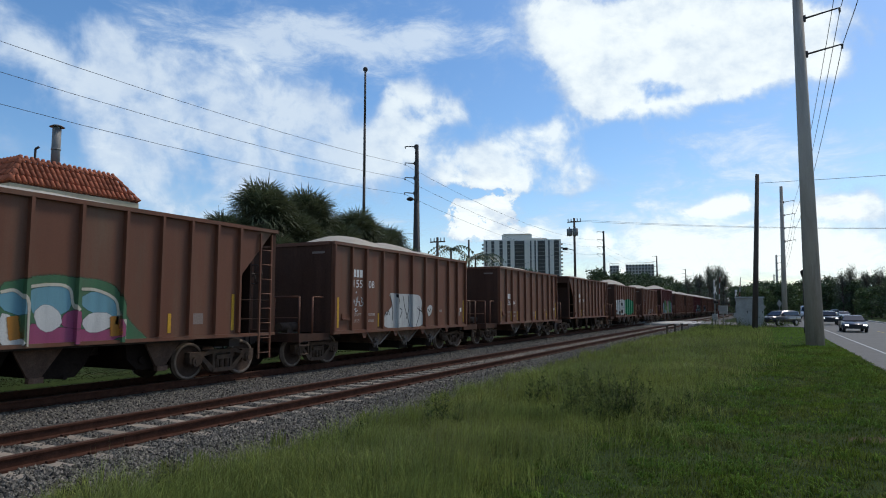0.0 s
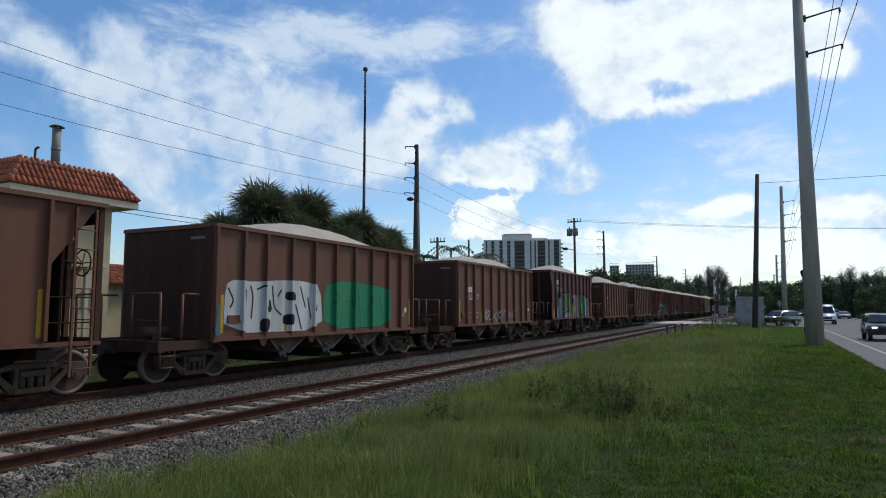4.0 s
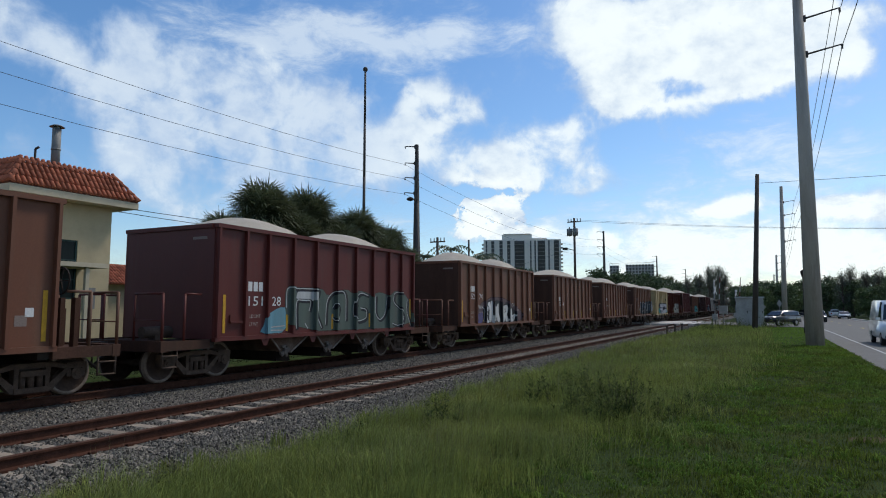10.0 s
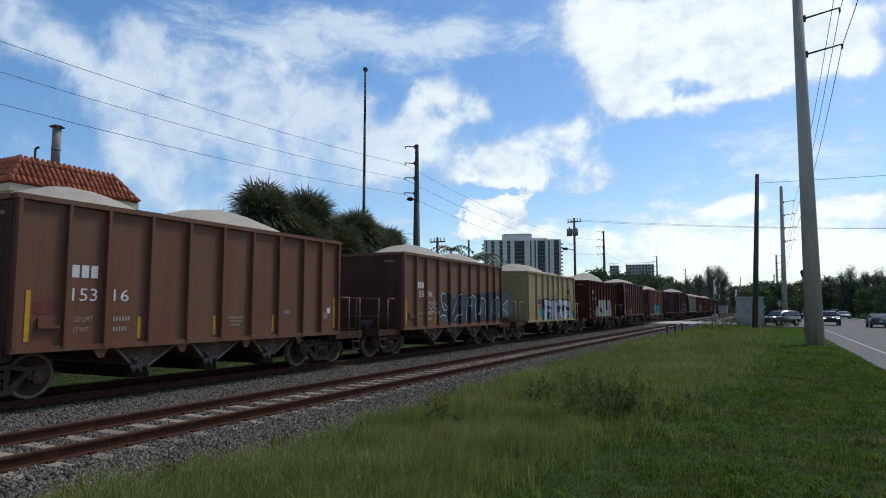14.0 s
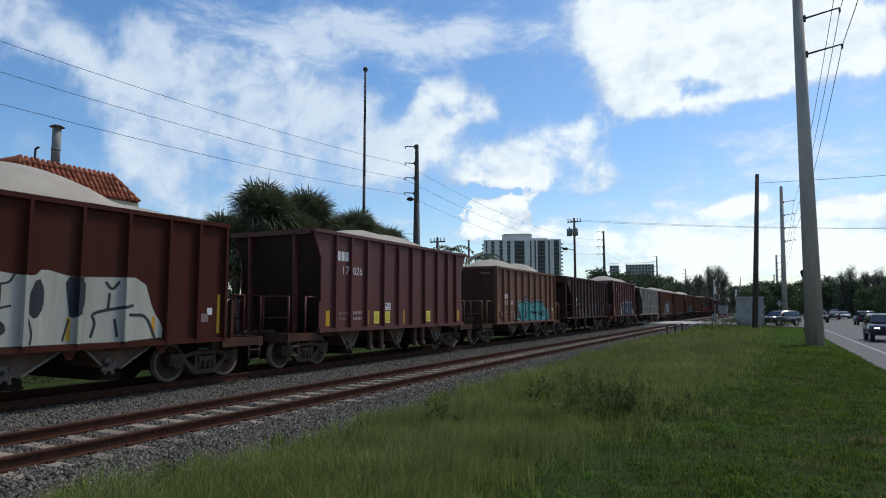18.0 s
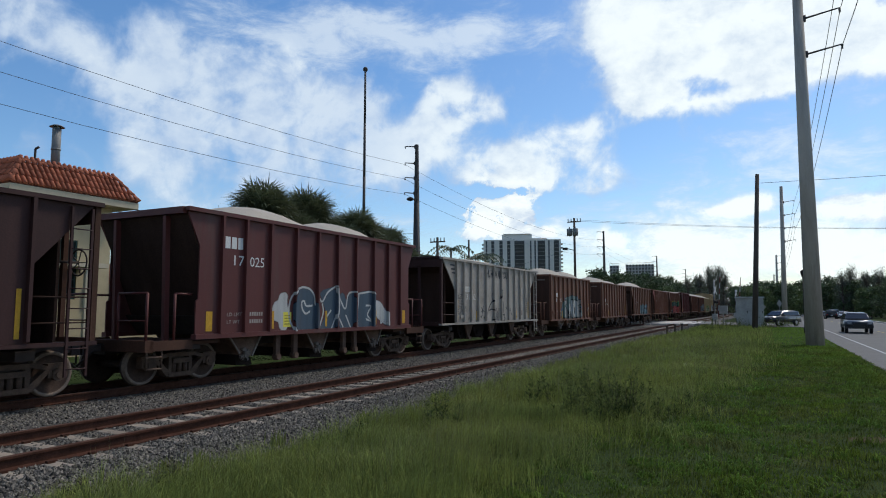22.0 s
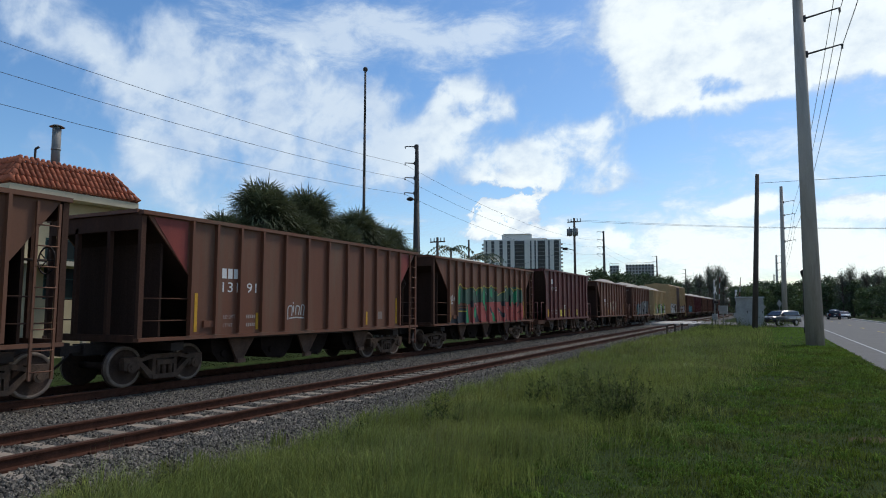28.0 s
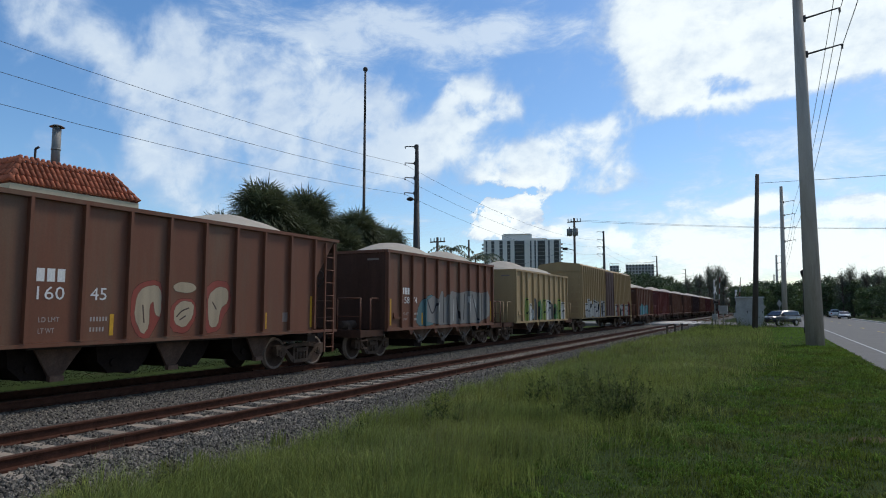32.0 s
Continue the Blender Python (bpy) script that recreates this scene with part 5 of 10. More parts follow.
    line(c, PEWTER, 4, 0.03, ((-2.0, 2.35), (-0.84, 2.36), (-0.91, 2.16), (-1.02, 1.95), (-0.97, 1.62), (-0.7, 1.18)), ((-1.88, 1.19), (-1.92, 2.03), (-1.56, 2.01), (-1.21, 2.02), (-1.31, 1.69)), ((-0.51, 1.27), (-0.47, 2.03), (-0.12, 2.31), (0.56, 2.33), (0.56, 1.38)), ((-0.15, 1.78), (-0.01, 1.96), (0.19, 1.82), (0.05, 1.35), (-0.18, 1.5)), ((1.86, 2.21), (1.4, 2.31), (1.03, 2.05), (0.94, 1.6), (1.22, 1.33), (1.77, 1.44), (1.76, 1.75), (1.38, 1.79)), ((2.33, 2.22), (2.3, 1.59), (2.6, 1.34), (2.97, 1.58), (3.08, 2.21)), ((4.22, 2.35), (3.6, 2.37), (3.48, 2.0), (4.03, 1.74), (4.33, 1.39), (3.91, 1.12), (3.45, 1.24)), ((4.51, 2.09), (4.47, 1.65), (4.78, 1.12)))
    line(c, PEWTER, 4, 0.03, ((-2.32, 1.79), (-2.33, 2.31), (-2.18, 2.39), (-1.95, 2.36)), ((-1.49, 1.34), (-1.35, 1.18)), ((-2.93, 1.26), (-2.38, 1.29)), ((-2.95, 1.18), (-2.45, 1.17)))
    c = hopper_car(147.05, "brown", ("152", "74"), ((-2.2, 2.4, 1.0), (2.6, 2.2, 0.98)), words=" with silver graffiti", z=2.20, gap=1.08)
    fill(c, DUSK, 0, (-3.0, 1.11), (-2.89, 1.61), (-2.56, 1.98), (-1.98, 2.11), (-1.18, 2.29), (0.28, 2.27), (1.33, 2.05), (2.27, 1.79), (3.16, 1.54), (3.04, 1.08))
    fill(c, PURPLE, 1, (-3.06, 1.08), (-3.07, 1.32), (-2.88, 1.47), (-2.37, 1.61), (-2.34, 1.08))
    fill(c, INK, 2, (-2.33, 1.79), (-1.96, 1.86), (-1.74, 2.12), (-1.34, 2.19), (-1.09, 2.06), (-0.75, 2.16), (-0.01, 2.11), (0.3, 1.86), (0.8, 2.12), (1.23, 1.87), (1.57, 1.79), (2.4, 1.47), (2.41, 1.08), (1.6, 1.08), (-2.3, 1.08))
    fill(c, WHITE, 3, (-2.05, 1.1), (-1.99, 1.79), (-1.65, 1.86), (-1.68, 1.66), (-1.83, 1.63), (-1.75, 1.5), (-1.84, 1.4), (-1.75, 1.21), (-1.59, 1.14), (-1.65, 1.08))
    fill(c, WHITE, 3, (-1.54, 1.1), (-1.49, 1.79), (-1.77, 1.99), (-1.47, 2.09), (-1.29, 1.75), (-1.37, 2.12), (-1.09, 2.13), (-1.12, 1.59), (-1.01, 1.08), (-1.25, 1.09), (-1.34, 1.4), (-1.39, 1.1))
    fill(c, WHITE, 3, (-0.92, 1.08), (-0.85, 1.79), (-0.97, 2.06), (-0.64, 1.79), (-0.33, 2.07), (-0.36, 1.58), (-0.1, 1.1), (-0.48, 1.09), (-0.59, 1.52), (-0.68, 1.08))
    fill(c, WHITE, 3, (0.17, 1.08), (0.26, 1.86), (0.8, 1.94), (1.04, 1.79), (0.92, 1.54), (0.76, 1.48), (1.11, 1.11), (0.65, 1.09), (0.51, 1.43), (0.49, 1.08))
    fill(c, WHITE, 3, (1.22, 1.08), (1.35, 1.64), (1.48, 1.79), (1.58, 1.56), (1.54, 1.38), (2.16, 1.47), (1.82, 1.09))
    line(c, INK, 4, 0.03, ((0.46, 1.72), (0.66, 1.75), (0.63, 1.57), (0.43, 1.57)), ((-0.09, 1.86), (0.03, 1.15)), ((1.63, 1.25), (1.76, 1.37), (1.82, 1.12)), ((1.65, 1.95), (1.83, 2.03)))
    line(c, WHITE, 3, 0.04, ((-2.91, 1.78), (-2.81, 1.95), (-2.72, 1.76)), ((-2.66, 1.91), (-2.69, 1.77), (-2.58, 1.79)), ((-2.53, 1.88), (-2.52, 1.76)), ((-2.44, 1.92), (-2.38, 1.77), (-2.3, 1.9)), ((1.63, 1.84), (1.56, 1.99), (1.74, 2.03)), ((1.79, 1.87), (1.88, 2.03), (1.93, 1.87)), ((-2.38, 1.79), (-2.11, 1.75), (-2.23, 1.11)))
    hopper_car(160.9, "brown", ("150", "84"), "one", z=1.91, weights=("201200", "61800"), extra=(-0.15, 1.95))
    c = hopper_car(174.65, "brown", ("153", "16"), ((-3.0, 1.9, 0.9), (1.3, 2.8, 1.0)), words=" and a small red patch", up=0.46, extra=(-0.15, 1.95))
    fill(c, PATCHRED, 1, (-4.56, 1.67), (-4.55, 1.9), (-4.12, 1.92), (-4.1, 1.7))
    c = hopper_car(188.6, "tan", ("158", "96"), ((-1.6, 2.7, 1.0), (2.6, 2.2, 0.9)), words=" with silver and blue graffiti", z=2.22)
    fill(c, BLUEBLACK, 1, (-2.09, 1.12), (-1.85, 2.08), (-1.51, 2.51), (-0.98, 2.32), (-0.42, 2.09), (-0.04, 2.51), (0.36, 2.46), (0.85, 2.32), (1.84, 2.49), (2.53, 2.44), (3.76, 2.56), (5.1, 2.5), (6.37, 2.58), (6.85, 1.26))
    fill(c, MIDNIGHT, 2, (-1.83, 1.23), (-1.73, 1.45), (-1.32, 1.46), (-1.21, 1.21))
    fill(c, MIDNIGHT, 2, (-0.41, 1.79), (-0.03, 2.2), (0.13, 1.9))
    fill(c, MIDNIGHT, 2, (0.86, 1.79), (1.02, 2.17), (1.53, 2.29), (1.72, 1.79))
    fill(c, MIDNIGHT, 2, (2.17, 1.46), (2.35, 2.02), (2.77, 2.13), (2.82, 1.5))
    fill(c, MIDNIGHT, 2, (3.76, 1.44), (3.91, 2.15), (4.55, 2.2), (4.44, 1.44))
    fill(c, MIDNIGHT, 2, (5.09, 1.38), (5.32, 2.04), (5.95, 2.12), (5.95, 1.42))
    line(c, PEWTER, 3, 0.05, ((-1.33, 2.37), (-1.68, 2.42), (-1.78, 2.17), (-1.57, 1.74), (-1.32, 1.66), (-1.15, 1.79), (-1.5, 1.99)), ((-1.96, 1.17), (-1.83, 1.47), (-1.32, 1.5), (-1.14, 1.17)), ((-0.71, 1.5), (-0.41, 1.89), (-0.11, 2.3), (0.12, 2.47), (0.29, 1.9), (0.25, 1.18)), ((-0.48, 1.2), (-0.22, 1.49), (0.29, 1.48)), ((0.7, 1.17), (0.85, 2.21), (1.4, 2.4), (1.85, 2.23), (1.72, 1.58), (1.85, 1.18)), ((0.98, 1.86), (1.28, 2.01), (1.37, 1.69)), ((2.08, 1.46), (2.16, 2.01), (2.53, 2.31), (3.01, 2.13), (2.92, 1.41)), ((3.61, 1.33), (3.81, 2.14), (4.55, 2.39), (4.87, 2.04), (4.55, 1.29)), ((5.1, 2.4), (4.98, 1.79), (5.95, 1.54), (5.95, 1.22)), ((5.21, 1.92), (5.95, 2.17)))
    line(c, PEWTER, 1, 0.045, ((-2.88, 1.97), (-2.69, 2.07), (-2.81, 1.79), (-2.56, 1.7)), ((-2.44, 2.26), (-2.37, 1.89), (-2.18, 1.98)), ((-2.56, 1.88), (-2.24, 1.74), (-2.1, 1.61)), ((-2.87, 1.61), (-2.49, 1.66), (-2.1, 1.55)), ((-2.31, 2.11), (-2.63, 1.92)))
    c = hopper_car(202.5, "yellow", ("", ""), ((-2.6, 2.2, 0.95), (-1.2, 2.4, 0.95), (2.4, 2.3, 0.6)), BLACKLETTER, " with silver and teal graffiti", ribs=(-4.83, -3.34, -2.10, -1.07, 0.0, 1.08, 2.12, 3.34, 4.83))
    def slope_edge(bm):
        bar(bm, (0, 3.42, 3.72), (0, 4.72, 1.06), 0.02, 0.13)
    for t in (0, 180):
        part("diagonal_brace", cached("diagonal_brace", slope_edge, STEEL), None, c, "dark sloping brace", at=pose(HALF + 0.02 if t == 0 else -HALF - 0.02, 0, 0, 0, 0, t))
    part("diagonal_brace", cached("diagonal_brace_back", lambda bm: bar(bm, (0, -3.42, 3.72), (0, -4.72, 1.06), 0.02, 0.13), PAINT["yellow"]), None, c, at=pose(HALF + 0.02, 0, 0))
    for k in range(4):
        flat(c, "mark_block", -2.98 + k * 0.235, 2.02, 0.18, 0.27, f, BLACKLETTER)
    written(c, "number", "7218", 0.36, 0.76, -2.80, 1.72, f + 0.006, BLACKLETTER)
    fill(c, NIGHT, 1, (-2.1, 1.11), (-2.04, 1.62), (-2.2, 1.96), (-2.24, 2.25), (-2.04, 2.37), (-0.97, 2.35), (-0.45, 2.24), (0.02, 2.38), (0.44, 2.29), (1.05, 2.38), (1.43, 2.26), (2.22, 2.37), (3.55, 2.35), (3.64, 1.08), (0.49, 1.08))
    fill(c, SILVER, 2, (-1.95, 2.26), (-1.24, 2.26), (-0.48, 2.25), (-0.53, 1.82), (-0.91, 1.83), (-0.91, 1.96), (-1.33, 1.94), (-1.18, 1.76), (-1.32, 1.46), (-1.31, 1.24), (-1.12, 1.08), (-1.87, 1.06), (-1.84, 1.42), (-1.6, 1.85), (-1.58, 1.99), (-1.8, 2.05))
    fill(c, SILVER, 2, (-1.24, 1.71), (-0.42, 1.72), (-0.47, 1.46), (-0.79, 1.48), (-0.56, 1.36), (-0.68, 1.06), (-1.11, 1.07), (-0.99, 1.46), (-1.07, 1.6), (-1.22, 1.49))
    fill(c, SILVER, 2, (-2.07, 2.25), (-2.0, 2.25), (-1.91, 1.97), (-2.02, 1.98))
    fill(c, SILVER, 2, (-0.31, 2.19), (0.34, 2.33), (0.46, 2.29), (0.74, 1.86), (0.86, 1.47), (0.81, 1.03), (0.45, 1.04), (0.51, 1.45), (0.21, 1.09), (0.05, 1.05), (-0.28, 1.11), (-0.33, 1.49), (-0.19, 1.94), (-0.38, 1.85))
    fill(c, SILVER, 2, (0.69, 2.21), (0.86, 1.88), (0.63, 1.93))
    fill(c, SILVER, 2, (1.11, 2.31), (2.07, 2.3), (2.14, 2.07), (1.83, 1.75), (2.11, 1.52), (2.22, 1.31), (2.22, 1.06), (1.74, 1.08), (1.56, 1.33), (1.33, 1.38), (1.41, 1.09), (1.21, 1.02), (0.97, 1.08), (0.99, 1.4), (1.21, 1.75), (1.23, 1.99), (0.9, 1.92), (0.85, 2.28))
    fill(c, SILVER, 2, (2.27, 2.31), (3.49, 2.24), (3.4, 1.78), (2.99, 1.94), (2.7, 1.94), (2.85, 1.65), (3.58, 1.57), (3.42, 1.3), (2.63, 1.24), (2.3, 1.33), (2.29, 1.58), (2.57, 1.89), (2.56, 2.03))
    fill(c, SILVER, 2, (2.36, 1.19), (3.18, 1.27), (3.19, 1.11), (2.42, 1.05))
    fill(c, SILVER, 2, (3.41, 1.66), (3.73, 1.61), (3.86, 1.34), (3.79, 1.08), (3.37, 1.09), (3.55, 1.35))
    fill(c, NIGHT, 3, (0.14, 2.03), (0.33, 1.85), (0.16, 1.79))
    fill(c, NIGHT, 3, (0.15, 1.53), (0.48, 1.58), (0.43, 1.42), (0.24, 1.16), (0.12, 1.24))
    fill(c, NIGHT, 3, (1.25, 1.92), (1.7, 1.91), (1.54, 1.7), (1.33, 1.74))
    line(c, INK, 4, 0.035, ((0.07, 1.74), (0.64, 1.84), (0.59, 1.64), (0.13, 1.57)), ((0.56, 2.31), (0.76, 1.92), (0.9, 1.41), (0.88, 1.02)), ((-0.39, 2.21), (-0.43, 1.79), (-0.34, 1.14)), ((2.18, 2.29), (2.3, 2.0), (2.28, 1.75)), ((3.41, 1.72), (3.79, 1.63), (3.91, 1.34), (3.83, 1.07)), ((-0.01, 2.24), (-0.02, 1.85)))
    line(c, SLATEGREY, 3, 0.05, ((-1.72, 1.6), (-1.82, 1.25), (-1.75, 1.14)), ((0.02, 1.6), (-0.02, 1.3), (0.04, 1.14)), ((1.2, 1.36), (1.3, 1.2), (1.26, 1.12)), ((2.5, 1.5), (2.7, 1.42), (3.1, 1.5)))
    fill(c, TEAL, 0, (-2.87, 1.52), (-2.07, 1.79), (-1.97, 1.73), (-1.98, 1.14), (-2.29, 1.24))
    fill(c, TEAL, 0, (3.59, 1.08), (3.69, 1.71), (4.7, 1.54), (4.78, 1.27))
    fill(c, TEAL, 0, (-0.47, 2.21), (-0.45, 2.57), (-0.32, 2.6), (-0.23, 2.22))
    fill(c, TEAL, 0, (0.42, 2.29), (0.48, 2.62), (0.6, 2.65), (0.66, 2.3))
    line(c, INK, 1, 0.03, ((-3.14, 3.26), (-3.08, 3.23)), ((-3.16, 3.11), (-2.99, 3.15)), ((-3.18, 3.02), (-3.15, 2.92)), ((-3.13, 2.76), (-3.15, 2.54)), ((-2.98, 2.55), (-2.98, 2.33)), ((-2.58, 3.13), (-2.56, 2.63)), ((-0.62, 2.68), (-0.59, 2.36)), ((-0.47, 2.81), (-0.48, 2.56)), ((3.11, 2.96), (3.15, 2.42)), ((2.78, 2.86), (2.82, 2.41)), ((3.29, 3.0), (3.33, 2.58)))
    c = hopper_car(216.4, "oxblood", ("180", "98"), ((-2.3, 2.2, 0.75), (0.6, 2.9, 1.35), (3.0, 1.9, 0.6)), words=" with cream graffiti", z=2.39, gap=1.05, up=0.52, extra=(-3.20, -1.3, 0.9, 2.85))
    fill(c, IVORY, 1, (-2.57, 1.14), (-2.41, 1.47), (-2.33, 1.79), (-2.01, 1.92), (-1.98, 2.35), (-1.09, 2.38), (-0.68, 2.51), (-0.38, 2.41), (0.22, 2.36), (0.35, 2.52), (0.91, 2.38), (1.53, 2.4), (2.56, 2.43), (2.82, 1.71), (3.08, 1.39), (3.09, 1.09), (-2.06, 1.12))
    fill(c, BLUEBLACK, 2, (-2.02, 1.75), (-1.66, 1.86), (-1.61, 1.94), (-1.56, 1.73), (-1.62, 1.5), (-1.71, 1.5), (-1.72, 1.64), (-2.01, 1.63))
    fill(c, BLUEBLACK, 2, (-1.38, 1.86), (-1.23, 1.96), (-1.22, 1.73), (-0.89, 1.74), (-1.01, 1.49), (-1.3, 1.5))
    fill(c, BLUEBLACK, 2, (0.14, 2.0), (0.28, 2.36), (0.38, 2.15), (0.38, 1.79), (0.26, 1.58), (0.12, 1.72))
    fill(c, BLUEBLACK, 2, (0.81, 2.38), (1.21, 2.39), (1.2, 1.75), (0.94, 1.57), (0.89, 1.87))
    fill(c, BLUEBLACK, 2, (-0.61, 1.4), (-0.55, 1.55), (-0.32, 1.53), (-0.26, 1.37), (-0.4, 1.28), (-0.54, 1.31))
    line(c, BLUEBLACK, 2, 0.04, ((-1.73, 2.36), (-1.63, 2.24), (-1.44, 2.2), (-1.24, 2.29)), ((-1.59, 1.7), (-1.33, 1.7)), ((-2.06, 2.1), (-2.05, 1.61), (-2.04, 1.12)), ((-0.92, 2.32), (-0.86, 1.75), (-1.09, 1.73)), ((-0.55, 2.33), (-0.44, 2.21), (-0.23, 2.25), (-0.15, 2.42)), ((-0.39, 2.2), (-0.39, 1.79)), ((-0.65, 1.82), (-0.42, 1.78), (-0.18, 1.83)), ((-0.97, 1.63), (-0.52, 1.59), (-0.28, 1.45)), ((0.13, 1.58), (0.21, 1.3), (0.18, 1.1)), ((0.9, 1.57), (0.79, 1.14)), ((-0.89, 2.35), (-0.55, 2.36)))
    line(c, BLUEBLACK, 2, 0.06, ((1.65, 2.33), (1.81, 2.15), (1.98, 2.34)), ((1.76, 2.1), (1.73, 1.72)), ((1.37, 1.19), (1.46, 1.49), (1.35, 1.69), (2.34, 1.84)), ((2.23, 1.64), (2.66, 1.63), (2.92, 1.08)), ((1.89, 1.56), (1.97, 1.18)))
    line(c, IVORY, 1, 0.05, ((-4.7, 1.64), (-4.68, 1.76), (-4.61, 1.74), (-4.56, 1.58)), ((-4.49, 1.58), (-4.47, 1.74), (-4.37, 1.61), (-4.34, 1.76), (-4.25, 1.72), (-4.2, 1.58)), ((-4.49, 1.17), (-4.39, 1.48), (-4.26, 1.16)), ((-4.54, 1.16), (-4.26, 1.16)), ((-4.44, 1.3), (-4.31, 1.32)))
    tall_car(230.3, ("17", "026"), ((-0.6, 3.3, 0.85), (1.0, 3.2, 0.85)))
    c = hopper_car(244.35, "tan", ("153", "94"), ((-1.5, 2.8, 0.98), (2.36, 2.3, 1.0)), words=" with teal graffiti")
    fill(c, DUSK, 0, (-2.65, 1.13), (-2.49, 1.43), (-2.23, 1.71), (-2.04, 1.67), (-2.1, 1.12))
    fill(c, DUSK, 0, (-0.7, 2.2), (-0.54, 2.38), (-0.31, 2.41), (-0.23, 2.21), (0.48, 2.08), (0.67, 2.23), (0.98, 2.13), (1.68, 2.25), (1.94, 2.37), (2.17, 2.18), (2.77, 2.16), (3.16, 1.79))
    fill(c, INK, 1, (-2.08, 1.09), (-2.03, 1.42), (-1.89, 1.54), (-1.96, 1.92), (-1.81, 2.07), (-0.95, 2.15), (-0.61, 2.02), (-0.36, 2.27), (0.1, 2.17), (0.29, 2.05), (0.88, 2.13), (1.72, 2.25), (2.53, 2.03), (3.03, 1.79), (3.55, 1.54), (3.9, 1.37), (3.86, 1.08))
    fill(c, TEAL, 2, (-2.01, 1.09), (-1.92, 1.38), (-1.55, 1.32), (-1.28, 1.18), (-1.32, 1.47), (-1.64, 1.75), (-1.76, 2.01), (-0.95, 2.08), (-0.6, 1.93), (-0.35, 2.19), (0.01, 2.1), (0.3, 1.98), (0.88, 2.06), (1.68, 2.16), (2.42, 1.95), (2.91, 1.74), (3.29, 1.68), (3.56, 1.41), (3.75, 1.27), (3.7, 1.08))
    line(c, INK, 3, 0.12, ((-1.88, 1.42), (-1.39, 1.21), (-1.23, 1.14)), ((-0.4, 2.13), (-0.56, 1.79), (-0.49, 1.59)), ((-0.79, 1.57), (-0.56, 1.59), (-0.57, 1.19), (-0.78, 1.39)), ((-0.45, 1.66), (-0.37, 1.38), (-0.57, 1.16)), ((0.16, 1.58), (1.11, 1.5)), ((1.63, 1.56), (1.86, 1.38), (2.31, 1.56)), ((2.24, 1.71), (2.79, 1.52), (2.8, 1.31), (2.2, 1.4)), ((0.69, 1.79), (0.99, 1.87)))
    line(c, IVORY, 3, 0.03, ((-2.11, 1.13), (-2.06, 1.46), (-1.92, 1.58), (-1.99, 1.95), (-1.84, 2.11), (-0.99, 2.19), (-0.64, 2.06), (-0.4, 2.31), (0.06, 2.21), (0.25, 2.09), (0.84, 2.17), (1.67, 2.3), (2.48, 2.08), (2.98, 1.84), (3.5, 1.59), (3.85, 1.42), (3.8, 1.1)))
    c = open_end_car(258.2, "dark", ("131", "76"), "flat", words=" and thin outlined graffiti", z=1.92, at=-3.90)
    line(c, PEWTER, 1, 0.03, ((-2.29, 2.1), (-2.2, 1.85), (-2.14, 2.1), (-1.96, 2.16), (-1.85, 1.98), (-1.82, 1.67)), ((-2.23, 1.73), (-2.27, 1.43), (-2.09, 1.12), (-2.0, 1.36), (-2.05, 1.73)), ((-1.93, 1.67), (-1.96, 1.36), (-1.81, 1.15), (-1.65, 1.29), (-1.68, 1.54), (-1.87, 1.54)), ((-1.38, 2.22), (-1.25, 2.12), (-1.23, 1.86), (-0.99, 1.86)), ((-1.46, 1.79), (-1.45, 1.41), (-1.28, 1.21), (-1.1, 1.27)), ((-1.3, 1.6), (-1.15, 1.73), (-1.1, 1.34)), ((-1.01, 1.53), (-0.82, 1.59), (-0.77, 1.33), (-0.97, 1.23), (-1.05, 1.4)), ((-0.13, 2.39), (-0.2, 2.3), (-0.09, 2.22), (-0.02, 2.32), (-0.13, 2.39)), ((-0.16, 2.14), (-0.29, 1.93), (-0.31, 1.66), (-0.16, 1.31), (0.16, 1.16), (0.3, 1.37), (0.23, 1.65), (0.0, 1.79), (-0.05, 2.07), (-0.16, 2.14)))
    line(c, PEWTER, 1, 0.03, ((0.66, 2.3), (0.82, 2.3), (0.89, 2.08), (1.02, 2.16), (1.03, 1.94)), ((0.63, 1.94), (0.75, 1.86)), ((0.89, 1.87), (0.67, 1.58), (0.78, 1.29), (1.02, 1.21), (1.26, 1.42), (1.2, 1.72), (0.89, 1.87)), ((0.91, 1.57), (1.01, 1.43), (1.11, 1.57)), ((1.68, 2.02), (1.83, 2.1), (2.05, 2.18), (2.1, 2.03), (1.95, 1.87), (2.18, 1.75), (2.15, 1.4), (1.91, 1.18), (1.68, 1.34), (1.63, 1.57)), ((1.85, 1.72), (1.96, 1.56), (2.07, 1.68)), ((2.51, 2.19), (2.7, 2.31), (2.88, 2.12), (2.82, 1.74), (2.58, 1.68), (2.59, 1.4), (2.74, 1.28), (2.85, 1.39)))
    c = tall_car(272.07, ("17", "025"), ((-1.8, 2.6, 0.95), (2.0, 2.5, 0.9)), " and blue graffiti", labels=(-2.0,))
    fill(c, PEWTER, 0, (-2.47, 1.67), (-2.36, 1.91), (-2.19, 1.97), (-2.13, 2.16), (-1.87, 2.2), (-1.9, 1.85), (-1.74, 1.61), (-1.87, 1.18), (-2.11, 1.22), (-2.16, 1.43), (-2.39, 1.49))
    fill(c, PEWTER, 0, (2.72, 2.03), (3.09, 1.96), (3.35, 1.71), (3.61, 1.54), (3.75, 1.18), (3.37, 1.25), (2.81, 1.52))
